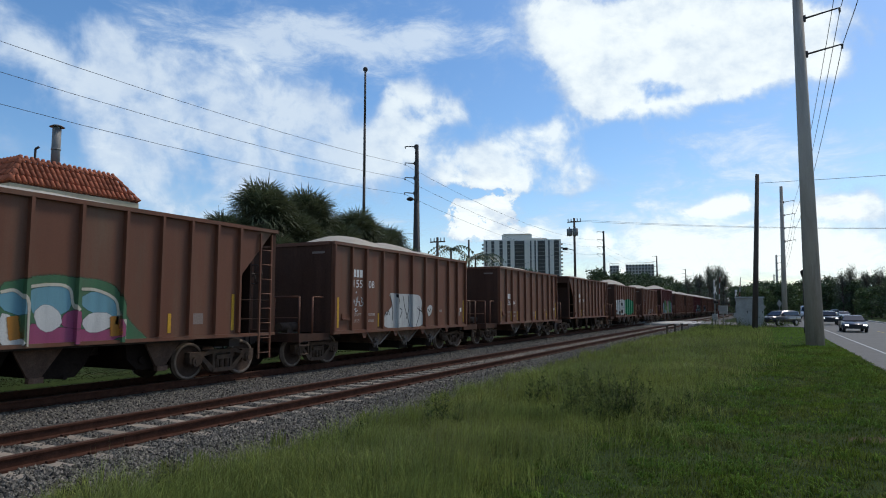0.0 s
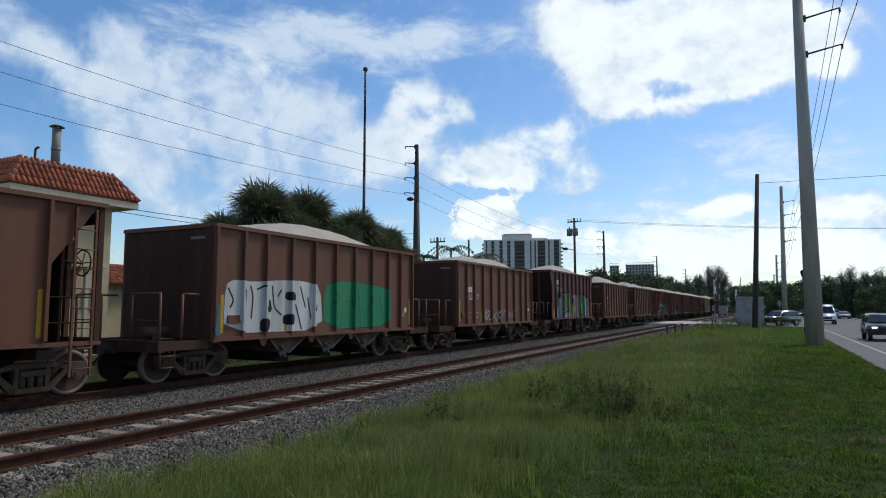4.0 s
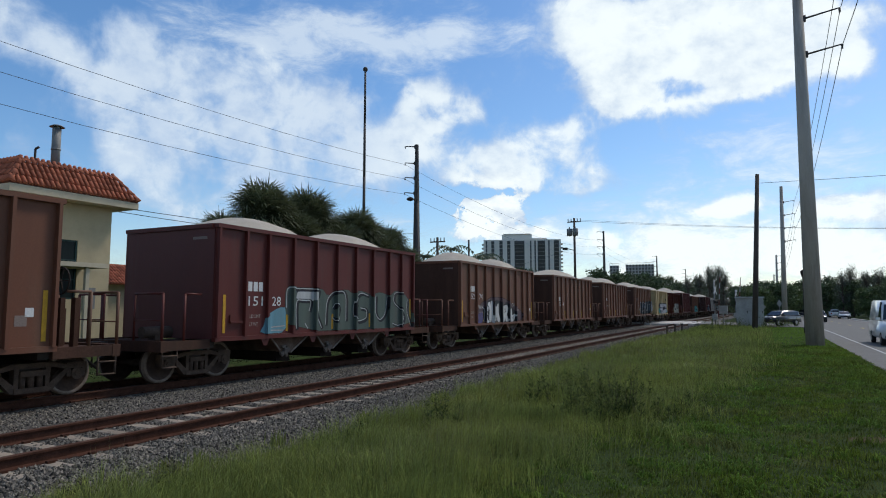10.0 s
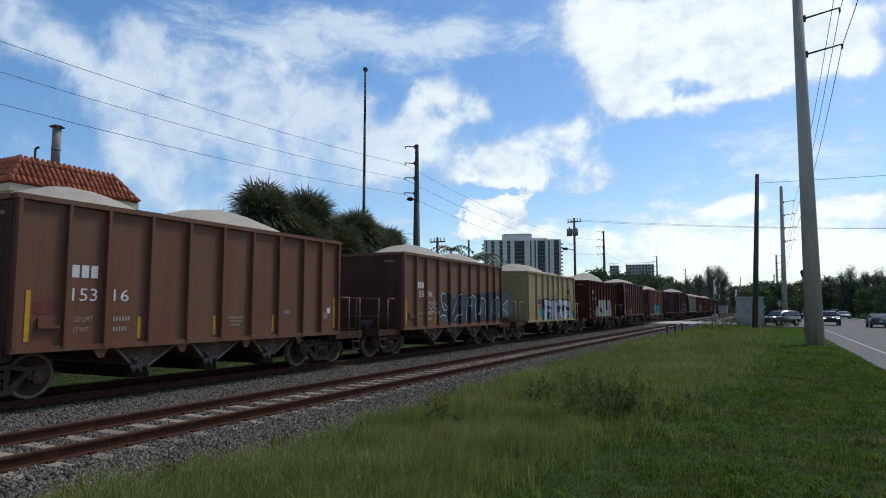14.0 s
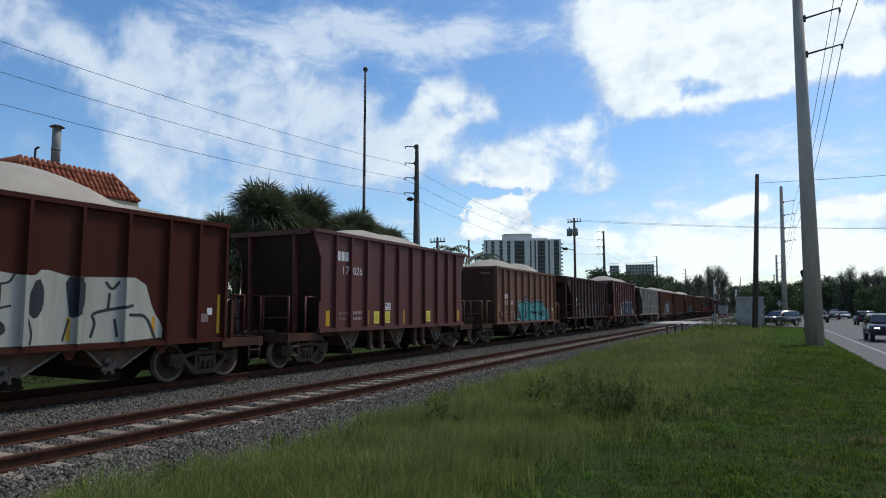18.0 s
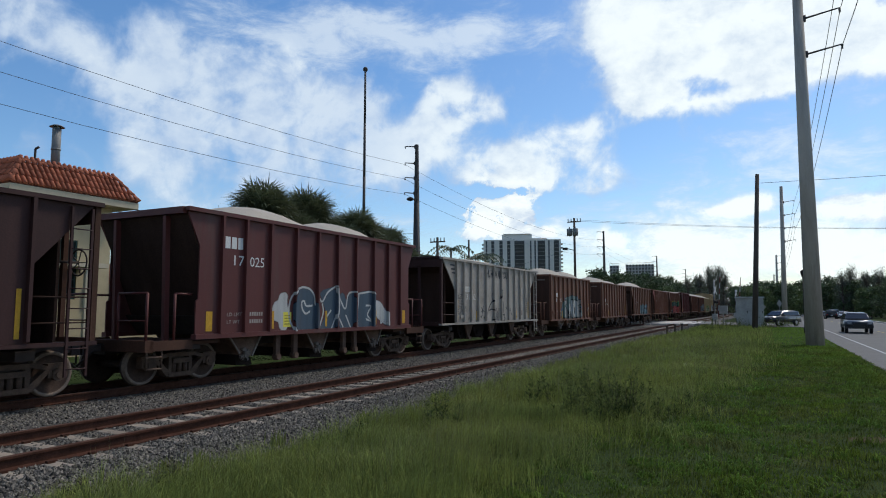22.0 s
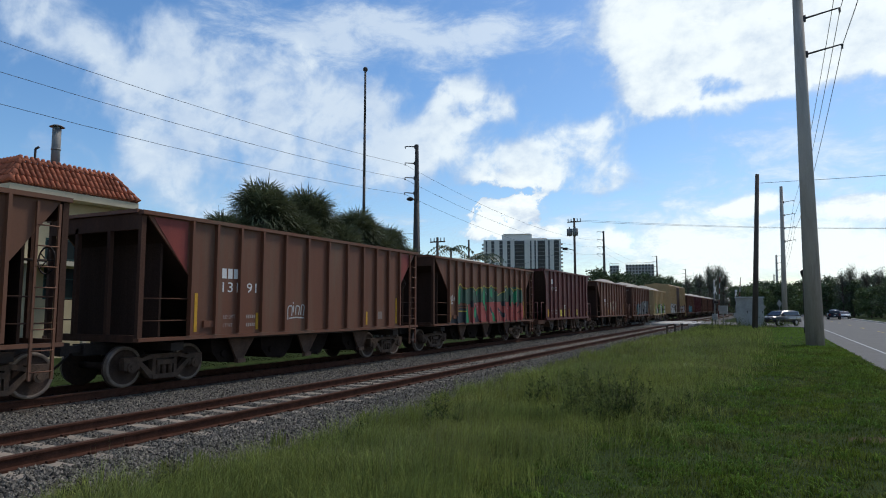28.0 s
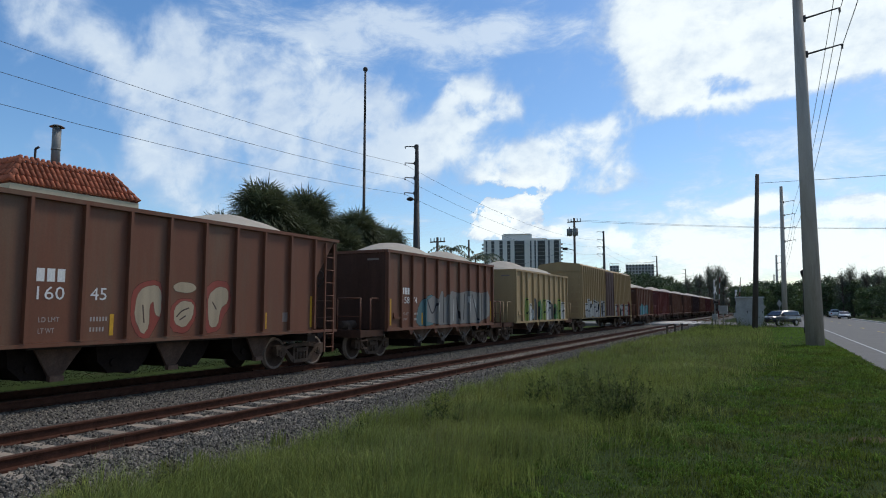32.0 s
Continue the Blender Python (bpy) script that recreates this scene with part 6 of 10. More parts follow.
    fill(c, MIDNIGHT, 1, (-1.5, 1.12), (-1.6, 1.73), (-1.47, 2.24), (-1.25, 2.37), (-0.93, 2.34), (-0.68, 2.19), (-0.49, 1.79), (-0.46, 1.1))
    fill(c, MIDNIGHT, 1, (-0.38, 1.09), (-0.01, 1.59), (-0.21, 2.0), (-0.39, 2.27), (0.47, 2.48), (0.5, 1.58), (0.43, 1.09))
    fill(c, MIDNIGHT, 1, (0.58, 1.12), (0.58, 2.15), (0.86, 2.3), (1.08, 1.87), (1.17, 2.28), (1.48, 2.32), (1.48, 1.09))
    fill(c, MIDNIGHT, 1, (1.63, 1.12), (1.58, 2.29), (2.71, 2.4), (2.74, 1.63), (2.64, 1.11))
    line(c, PEWTER, 2, 0.06, ((-1.5, 1.12), (-1.73, 1.42), (-1.79, 1.73), (-1.72, 2.04), (-1.48, 2.3), (-1.17, 2.41), (-0.85, 2.36), (-0.63, 2.19), (-0.58, 1.86)), ((-0.82, 1.69), (-1.03, 1.6), (-1.19, 1.75), (-1.23, 1.96), (-1.11, 2.01), (-1.02, 1.83), (-0.71, 1.86)), ((-0.42, 2.13), (-0.24, 1.93), (0.01, 2.28), (0.47, 2.48)), ((-0.24, 1.93), (-0.16, 1.66), (-0.38, 1.16)), ((0.47, 2.43), (0.54, 1.65), (0.24, 1.14)), ((-0.01, 1.52), (0.22, 1.72)), ((0.61, 2.22), (0.56, 1.58), (0.87, 1.17)), ((0.57, 2.22), (0.99, 1.65), (1.1, 2.28), (1.52, 2.32)), ((0.99, 1.57), (1.31, 1.1)), ((1.65, 2.25), (2.71, 2.38), (2.69, 1.63)), ((1.74, 2.25), (1.65, 1.57), (1.69, 1.11)), ((2.15, 1.87), (2.54, 1.87), (2.21, 1.56), (2.56, 1.32), (2.17, 1.41)), ((2.81, 1.55), (3.11, 1.39), (3.07, 1.23), (3.36, 1.38), (3.57, 1.18)))
    c = open_end_car(286.1, "grey", ("131", "62"), "low", words=", black stars and written words", z=2.17, at=-3.88)
    grey_side(c, f)
    c = hopper_car(299.87, "brown", ("18", "040"), ((-1.8, 2.6, 0.95), (2.5, 2.2, 0.92)), words=" with grey and teal graffiti", z=2.17, gap=0.80, extra=(0.2, 2.3))
    fill(c, HAZE, 0, (-2.56, 1.14), (-2.52, 1.62), (-2.21, 1.97), (-2.02, 2.28), (-1.14, 2.5), (0.2, 2.63), (1.58, 2.51), (2.26, 2.03), (2.73, 1.56), (2.8, 1.1))
    fill(c, ROYAL, 1, (-0.99, 2.55), (-0.93, 2.69), (-0.76, 2.73), (-0.65, 2.6), (-0.76, 2.48))
    fill(c, ROYAL, 1, (0.12, 2.49), (0.18, 2.64), (0.38, 2.68), (0.5, 2.54), (0.38, 2.41))
    fill(c, ROYAL, 1, (-1.91, 2.34), (-1.86, 2.48), (-1.7, 2.51), (-1.61, 2.39), (-1.71, 2.28))
    fill(c, ROYAL, 1, (2.22, 1.79), (2.3, 1.96), (2.55, 2.0), (2.7, 1.84), (2.54, 1.7))
    fill(c, ROYAL, 1, (-2.53, 1.64), (-2.48, 1.77), (-2.34, 1.79), (-2.25, 1.67), (-2.34, 1.57))
    fill(c, ROYAL, 1, (1.17, 2.48), (1.24, 2.65), (1.47, 2.69), (1.6, 2.54), (1.46, 2.4))
    fill(c, STONE, 2, (-1.99, 1.13), (-1.96, 1.67), (-2.05, 1.97), (-1.71, 2.31), (-1.17, 2.33), (-1.15, 2.05), (-1.55, 1.98), (-1.49, 1.79), (-1.07, 1.66), (-1.0, 1.08))
    fill(c, PEWTER, 2, (-0.95, 1.08), (-0.95, 2.31), (-0.65, 2.32), (-0.38, 1.79), (-0.23, 2.36), (0.07, 2.35), (0.09, 1.86), (0.23, 1.08), (-0.06, 1.08), (-0.25, 1.59), (-0.43, 1.09))
    fill(c, PEWTER, 2, (0.34, 1.37), (0.32, 1.86), (0.49, 2.29), (0.87, 2.4), (1.22, 2.23), (1.31, 1.57), (1.12, 1.11), (0.64, 1.1))
    fill(c, STONE, 2, (1.36, 1.13), (1.44, 1.79), (1.34, 2.16), (1.69, 2.37), (2.13, 2.41), (2.19, 2.06), (1.82, 1.94), (2.27, 1.72), (1.87, 1.56), (2.32, 1.4), (2.33, 1.13))
    fill(c, INK, 3, (0.6, 1.47), (0.65, 1.79), (0.8, 1.89), (0.9, 1.65), (0.78, 1.32))
    fill(c, INK, 3, (-0.6, 1.08), (-0.29, 1.66), (-0.09, 1.08))
    line(c, INK, 3, 0.06, ((-1.99, 1.13), (-1.96, 1.67), (-2.05, 1.97), (-1.71, 2.31), (-1.17, 2.33), (-1.15, 2.05), (-1.55, 1.98), (-1.49, 1.79), (-1.07, 1.66), (-1.0, 1.08), (-1.99, 1.13)), ((-0.95, 1.08), (-0.95, 2.31), (-0.65, 2.32), (-0.38, 1.79), (-0.23, 2.36), (0.07, 2.35), (0.09, 1.86), (0.23, 1.08), (-0.06, 1.08), (-0.25, 1.59), (-0.43, 1.09), (-0.95, 1.08)), ((0.34, 1.37), (0.32, 1.86), (0.49, 2.29), (0.87, 2.4), (1.22, 2.23), (1.31, 1.57), (1.12, 1.11), (0.64, 1.1), (0.34, 1.37)), ((1.36, 1.13), (1.44, 1.79), (1.34, 2.16), (1.69, 2.37), (2.13, 2.41), (2.19, 2.06), (1.82, 1.94), (2.27, 1.72), (1.87, 1.56), (2.32, 1.4), (2.33, 1.13), (1.36, 1.13)))
    line(c, INK, 3, 0.05, ((-1.69, 1.98), (-1.27, 1.79)), ((1.71, 1.94), (2.14, 2.02)), ((1.83, 1.57), (2.23, 1.53)), ((-0.37, 1.59), (-0.27, 2.0)))
    line(c, WHITE, 4, 0.035, ((-1.71, 2.29), (-1.55, 2.17), (-1.69, 1.98), (-1.64, 1.73), (-1.43, 1.54), (-1.57, 1.29), (-1.76, 1.24)), ((-1.89, 1.91), (-1.78, 1.73), (-1.69, 1.92)))
    hopper_car(313.75, "brown", ("153", "36"), ((-2.0, 2.5, 0.9), (1.9, 2.5, 0.7)), z=1.96, extra=(0.05, 2.1))
    c = open_end_car(327.6, "tan", ("160", "87"), "one", half=5.9, ribs=10, slope_low=4.78, mark=-2.4, words=" and faint teal graffiti")
    fill(c, SLATE, 1, (-1.04, 1.08), (-1.1, 2.04), (-0.62, 2.03), (-0.51, 2.11), (0.32, 2.09), (0.49, 2.16), (1.12, 2.14), (1.33, 1.97), (1.46, 2.03), (2.39, 2.14), (3.19, 2.19), (3.29, 1.79), (3.44, 1.09), (0.2, 1.08))
    line(c, INKBROWN, 2, 0.06, ((-0.62, 2.0), (-0.66, 1.64), (-0.67, 1.1)), ((-0.55, 2.05), (-0.33, 1.79), (-0.09, 1.31)), ((-0.37, 1.9), (-0.22, 1.68), (-0.12, 1.9)), ((0.38, 2.07), (0.35, 1.51), (0.55, 1.12)), ((0.69, 1.91), (0.94, 1.79), (0.71, 1.51)), ((0.72, 1.26), (0.96, 1.56), (1.2, 1.79)), ((1.39, 2.03), (1.62, 1.49), (2.02, 1.11)), ((1.67, 1.91), (1.88, 1.98), (2.0, 1.61)), ((2.39, 2.11), (2.57, 1.6), (2.75, 1.18)), ((2.85, 1.6), (3.11, 1.99)), ((3.28, 2.13), (3.18, 1.59), (3.32, 1.16)), ((1.06, 2.08), (1.28, 1.61), (1.24, 1.14)), ((0.06, 2.07), (0.23, 1.63), (0.08, 1.19)))
    line(c, CREAM, 2, 0.05, ((-0.51, 2.16), (-0.15, 2.33)), ((0.02, 2.28), (0.2, 2.2)), ((0.55, 2.19), (0.75, 2.31)), ((1.65, 2.28), (2.15, 2.36)), ((-1.1, 2.09), (-0.91, 2.2)))
    line(c, FAINT, 1, 0.035, ((3.58, 1.93), (3.72, 2.0), (3.81, 1.86)), ((3.9, 1.93), (3.99, 2.07), (4.12, 1.93), (4.3, 2.08)), ((3.61, 1.25), (3.84, 1.31), (4.02, 1.19), (4.3, 1.27)))
    c = open_end_car(341.35, "brown", ("131", "91"), "flat", words=" and red corner patches", corner=spray("corner_red", (0.20, 0.035, 0.025)))
    line(c, PEWTER, 1, 0.035, ((-1.31, 1.46), (-1.32, 1.83), (-1.12, 1.86), (-1.14, 1.56)), ((-1.08, 1.66), (-1.07, 1.86)), ((-1.09, 1.95), (-1.06, 1.91)), ((-0.97, 1.59), (-0.97, 1.86), (-0.79, 1.83), (-0.85, 1.59)), ((-0.75, 1.59), (-0.72, 1.89), (-0.58, 1.86), (-0.64, 1.56)), ((-1.26, 1.49), (-1.02, 1.52), (-0.6, 1.5)))
    c = open_end_car(355.15, "brown", ("", ""), "low", words=" and green and coral graffiti")
    fill(c, DARKSEA, 1, (-3.9, 1.96), (-3.91, 2.58), (-3.71, 2.78), (-3.39, 2.61), (-3.19, 2.58), (-2.66, 2.68), (-2.0, 2.68), (-1.77, 2.63), (-1.29, 2.72), (-0.96, 2.81), (-0.51, 2.69), (-0.05, 2.83), (0.34, 2.74), (0.59, 2.45), (1.39, 2.56), (1.72, 2.84), (2.31, 2.81), (3.06, 2.91), (3.6, 2.82), (4.46, 2.77), (4.54, 2.06), (0.77, 2.01))
    fill(c, CORAL, 2, (-3.12, 1.1), (-3.08, 1.73), (-2.62, 2.0), (0.77, 2.09), (4.53, 2.09), (4.68, 1.08), (0.81, 1.08))
    fill(c, BLUEBLACK, 1, (-3.93, 1.1), (-4.0, 1.38), (-4.3, 1.48), (-4.63, 1.26), (-4.66, 1.1))
    fill(c, BLUEBLACK, 3, (-3.91, 1.75), (-3.07, 1.75), (-3.0, 1.1), (-3.88, 1.1))
    fill(c, SEA, 3, (-3.89, 2.53), (-3.63, 2.64), (-3.58, 2.36), (-3.66, 2.0), (-3.88, 1.93))
    fill(c, SEA, 3, (-3.0, 1.57), (-2.88, 1.94), (-2.68, 1.1), (-3.0, 1.1))
    fill(c, SEA, 3, (-1.93, 2.53), (-1.75, 2.59), (-1.85, 2.32))
    fill(c, SEA, 3, (-2.14, 1.58), (-1.94, 1.92), (-1.84, 1.57), (-2.02, 1.31), (-2.11, 1.36))
    fill(c, SEA, 3, (-1.06, 2.55), (-0.94, 2.7), (-0.87, 2.62), (-0.85, 1.97), (-0.98, 1.85), (-1.1, 2.08))
    fill(c, SEA, 3, (-0.86, 1.85), (-0.67, 1.99), (-0.62, 1.67), (-0.75, 1.64))
    fill(c, SEA, 3, (-0.16, 2.66), (0.05, 2.73), (0.12, 2.29), (-0.15, 2.35))
    fill(c, SEA, 3, (0.01, 1.54), (0.15, 1.6), (0.39, 1.35), (0.45, 1.1), (0.18, 1.1), (0.1, 1.36))
    fill(c, SEA, 3, (2.34, 2.15), (2.58, 2.47), (2.56, 1.79), (2.45, 1.69))
    fill(c, SEA, 3, (2.99, 2.16), (3.08, 2.61), (3.32, 2.74), (3.3, 2.24), (3.1, 1.94))
    fill(c, BLUEBLACK, 3, (-2.57, 2.05), (-2.37, 2.13), (-2.26, 2.06), (-2.3, 1.84), (-2.45, 1.79))
    fill(c, BLUEBLACK, 3, (-1.9, 1.52), (-1.84, 1.57), (-1.53, 1.1), (-2.11, 1.1))
    fill(c, BLUEBLACK, 3, (-1.41, 1.62), (-1.33, 1.71), (-1.24, 1.62), (-1.28, 1.45), (-1.36, 1.43))
    fill(c, BLUEBLACK, 3, (-0.37, 2.01), (0.08, 1.58), (-0.03, 1.51), (-0.29, 1.79))
    fill(c, BLUEBLACK, 3, (1.15, 2.06), (1.61, 2.13), (1.6, 1.9), (1.32, 1.91))
    fill(c, BLUEBLACK, 3, (0.67, 1.86), (1.25, 1.59), (1.63, 1.48), (1.47, 1.29), (1.17, 1.46))
    fill(c, BLUEBLACK, 3, (3.49, 1.79), (3.73, 2.18), (3.91, 2.21), (3.88, 1.95))
    fill(c, BLUEBLACK, 3, (1.8, 1.1), (1.97, 1.2), (2.12, 1.1))
    line(c, INK, 4, 0.04, ((-2.07, 2.61), (-1.93, 2.45), (-1.86, 2.29), (-1.87, 2.01), (-1.92, 1.9)), ((-1.92, 1.9), (-1.88, 1.57), (-1.66, 1.24), (-1.47, 1.1)), ((-1.94, 1.92), (-2.18, 1.63), (-2.28, 1.47)), ((-1.13, 2.66), (-1.24, 2.42), (-1.16, 2.14), (-0.96, 1.79), (-0.68, 1.44), (-0.62, 1.1)), ((-0.87, 2.68), (-0.8, 2.09), (-0.63, 1.73), (-0.6, 1.14)), ((0.62, 2.31), (0.66, 1.99), (0.93, 1.46), (1.03, 1.1)), ((1.81, 2.83), (1.88, 2.42), (1.85, 1.79), (2.0, 1.31), (1.98, 1.1)), ((2.38, 2.44), (2.34, 2.01), (2.52, 1.58)), ((3.2, 2.02), (2.96, 1.43), (2.93, 1.1)), ((3.54, 1.49), (4.09, 1.64)), ((-0.4, 2.7), (-0.32, 2.34), (0.12, 2.17)))
    line(c, INK, 4, 0.04, ((-2.88, 1.94), (-2.68, 1.1)), ((-3.59, 2.57), (-3.62, 2.0)), ((-3.88, 1.86), (-3.02, 1.87)))
    line(c, GOLD, 4, 0.045, ((-3.09, 2.62), (-2.71, 2.7), (-2.35, 2.75), (-2.07, 2.69), (-1.93, 2.58), (-1.68, 2.74), (-1.44, 2.73), (-1.2, 2.8), (-1.24, 2.42), (-1.12, 2.08)), ((-1.19, 2.56), (-1.01, 2.87), (-0.75, 2.78), (-0.45, 2.76)), ((-0.4, 2.61), (-0.23, 2.81), (-0.03, 2.91), (0.17, 2.8), (0.47, 2.78)), ((0.6, 2.27), (0.85, 2.45), (1.29, 2.56), (1.55, 2.63)), ((1.57, 2.89), (1.9, 2.87), (2.02, 2.96), (2.22, 2.74)), ((2.47, 2.76), (2.53, 3.02), (2.76, 2.82), (3.07, 2.68)), ((3.07, 2.64), (3.38, 2.96), (3.82, 2.83), (4.16, 2.81)))
    line(c, GOLD, 4, 0.045, ((-3.87, 2.56), (-3.68, 2.9), (-3.34, 2.68), (-3.05, 2.64), (-2.43, 2.74), (-2.21, 2.74)), ((-3.9, 1.65), (-3.11, 1.63)))
    line(c, WHITE, 4, 0.045, ((-4.71, 2.43), (-4.65, 2.0)), ((-4.57, 2.29), (-4.54, 2.04)), ((-4.67, 2.18), (-4.56, 2.19)), ((-4.5, 2.25), (-4.44, 2.36), (-4.41, 2.26), (-4.49, 2.1), (-4.37, 2.13)), ((-4.3, 2.17), (-4.25, 2.28), (-4.21, 2.2), (-4.27, 2.09), (-4.3, 2.17)), ((-4.56, 1.97), (-4.45, 2.02), (-4.36, 1.95)))
    line(c, WHITE, 5, 0.055, ((-2.84, 2.51), (-2.81, 2.49)), ((-1.37, 2.59), (-1.34, 2.57)), ((-0.8, 2.54), (-0.77, 2.52)), ((-0.68, 2.47), (-0.65, 2.45)), ((0.37, 2.65), (0.41, 2.62)), ((-2.88, 1.94), (-2.86, 1.92)), ((-1.95, 2.0), (-1.92, 1.98)), ((-2.53, 1.74), (-2.51, 1.72)), ((-1.76, 1.87), (-1.73, 1.85)), ((-1.04, 1.85), (-1.01, 1.83)), ((0.22, 2.11), (0.25, 2.08)), ((-0.35, 1.91), (-0.32, 1.89)), ((-0.73, 1.41), (-0.7, 1.39)), ((1.05, 2.42), (1.09, 2.39)), ((1.78, 2.22), (1.82, 2.19)), ((1.2, 1.99), (1.24, 1.97)), ((2.59, 2.08), (2.64, 2.05)), ((2.87, 2.6), (2.92, 2.57)), ((1.0, 1.62), (1.04, 1.59)), ((-1.44, 1.66), (-1.42, 1.63)), ((-0.09, 1.52), (-0.06, 1.5)), ((2.13, 1.79), (2.17, 1.76)))
    line(c, WHITE, 5, 0.1, ((-2.2, 2.54), (-2.15, 2.51)), ((-1.33, 1.36), (-1.28, 1.33)), ((0.64, 1.79), (0.71, 1.75)), ((1.81, 2.72), (1.89, 2.68)))
    tall_car(369.0, ("17", "022"), ((0.3, 4.6, 0.4),))
    c = open_end_car(382.93, "brown", ("160", "45"), ((-1.5, 3.0, 0.1), (2.8, 2.3, 0.85)), half=5.9, ribs=10, slope_low=4.78, mark=-1.88, words=" and red and cream graffiti", z=1.95, at=-3.45, gap=1.07)
    fill(c, BRICKRED, 1, (-1.43, 1.53), (-1.42, 2.12), (-1.22, 2.32), (-0.89, 2.4), (-0.68, 2.34), (-0.65, 1.66), (-0.85, 1.32), (-1.0, 1.09), (-1.25, 1.2))
    fill(c, OATMEAL, 2, (-1.34, 1.6), (-1.29, 2.05), (-1.14, 2.23), (-0.8, 2.29), (-0.68, 2.13), (-0.69, 1.59), (-0.81, 1.66), (-0.87, 1.97), (-0.99, 1.86), (-0.98, 1.39), (-1.12, 1.2))
    fill(c, OATMEAL, 2, (-0.36, 2.28), (-0.18, 2.38), (0.19, 2.36), (0.33, 2.25), (0.11, 2.15), (-0.27, 2.18))
    fill(c, BRICKRED, 1, (-0.39, 1.28), (-0.41, 1.79), (-0.17, 2.0), (0.27, 1.98), (0.34, 1.58), (0.05, 1.19))
    fill(c, OATMEAL, 2, (-0.29, 1.45), (-0.29, 1.79), (-0.07, 1.95), (0.25, 1.89), (0.22, 1.58), (-0.01, 1.33))
    fill(c, BRICKRED, 1, (0.61, 1.17), (0.57, 2.23), (0.89, 2.46), (1.35, 2.43), (1.44, 1.87), (1.17, 1.57), (1.08, 1.24))
    fill(c, OATMEAL, 2, (0.72, 1.57), (0.7, 2.09), (1.0, 2.31), (1.32, 2.26), (1.33, 1.94), (1.08, 1.79), (1.01, 1.35), (0.79, 1.32))
    line(c, INKBROWN, 3, 0.03, ((-1.15, 1.86), (-1.1, 1.46)), ((-0.24, 1.58), (-0.1, 1.72), (0.12, 1.79)), ((-0.15, 1.51), (0.03, 1.61)), ((0.82, 1.94), (0.96, 1.75)))
    c = hopper_car(396.8, "brown", ("158", "74"), ((-1.8, 2.6, 0.95), (2.5, 2.2, 0.92)), words=" with grey graffiti", z=1.96, gap=0.77)
    fill(c, TEALDARK, 0, (-2.82, 1.12), (-2.51, 1.95), (-1.9, 2.2), (-1.27, 2.32), (-1.07, 1.1))
    fill(c, STONE, 1, (-2.04, 1.1), (-1.95, 2.02), (-1.27, 2.32), (-0.91, 2.03), (-0.5, 2.58), (-0.34, 2.15), (0.31, 2.52), (1.1, 2.42), (2.19, 2.57), (3.49, 2.46), (4.6, 2.62), (4.57, 1.13))
    line(c, INK, 2, 0.06, ((-1.86, 2.13), (-1.42, 1.45), (-0.91, 2.14)), ((-0.39, 2.39), (-0.4, 1.16)), ((0.25, 2.4), (0.25, 1.19)), ((0.87, 2.29), (1.1, 1.17)), ((1.7, 2.43), (1.57, 1.24)), ((2.5, 2.44), (3.14, 1.21)), ((3.62, 2.47), (3.6, 1.18)))
    line(c, PEWTER, 2, 0.05, ((-0.76, 2.03), (-0.86, 1.21)), ((0.59, 2.16), (0.53, 1.23)), ((2.06, 2.31), (2.18, 1.41)), ((2.82, 2.19), (2.95, 1.79)), ((4.17, 2.34), (4.15, 1.39)))
    c = hopper_car(409.95, "ochre", ("", ""), "twin", words=" with green and white graffiti")
    scrawl(c, -3.5, 4.3, 1.08, 2.4, (LIME, WHITE, INK, GRASSGREEN), INK, 22)
    c = box_car(428.2, 9.3)
    scrawl(c, -8.6, -2.0, 1.08, 2.5, (WHITE, PEWTER), INK, 23)
    scrawl(c, 2.0, 8.6, 1.08, 2.4, (PEWTER, BRICKRED, WHITE), INK, 24)
    u = 446.0
    for i, colour in enumerate(("brown", "red", "tan", "brown", "dark", "brown", "red", "brown", "dark", "brown", "tan", "brown", "brown", "dark")):
        c = hopper_car(u, colour, ("", ""), ("twin", "one", "front")[i % 3], words=" with teal graffiti" if i == 0 else "")
        if i == 0:
            scrawl(c, -3.5, 1.6, 1.08, 2.3, (AZURE, TEAL), PALEBLUE, 25)
        u += 13.85


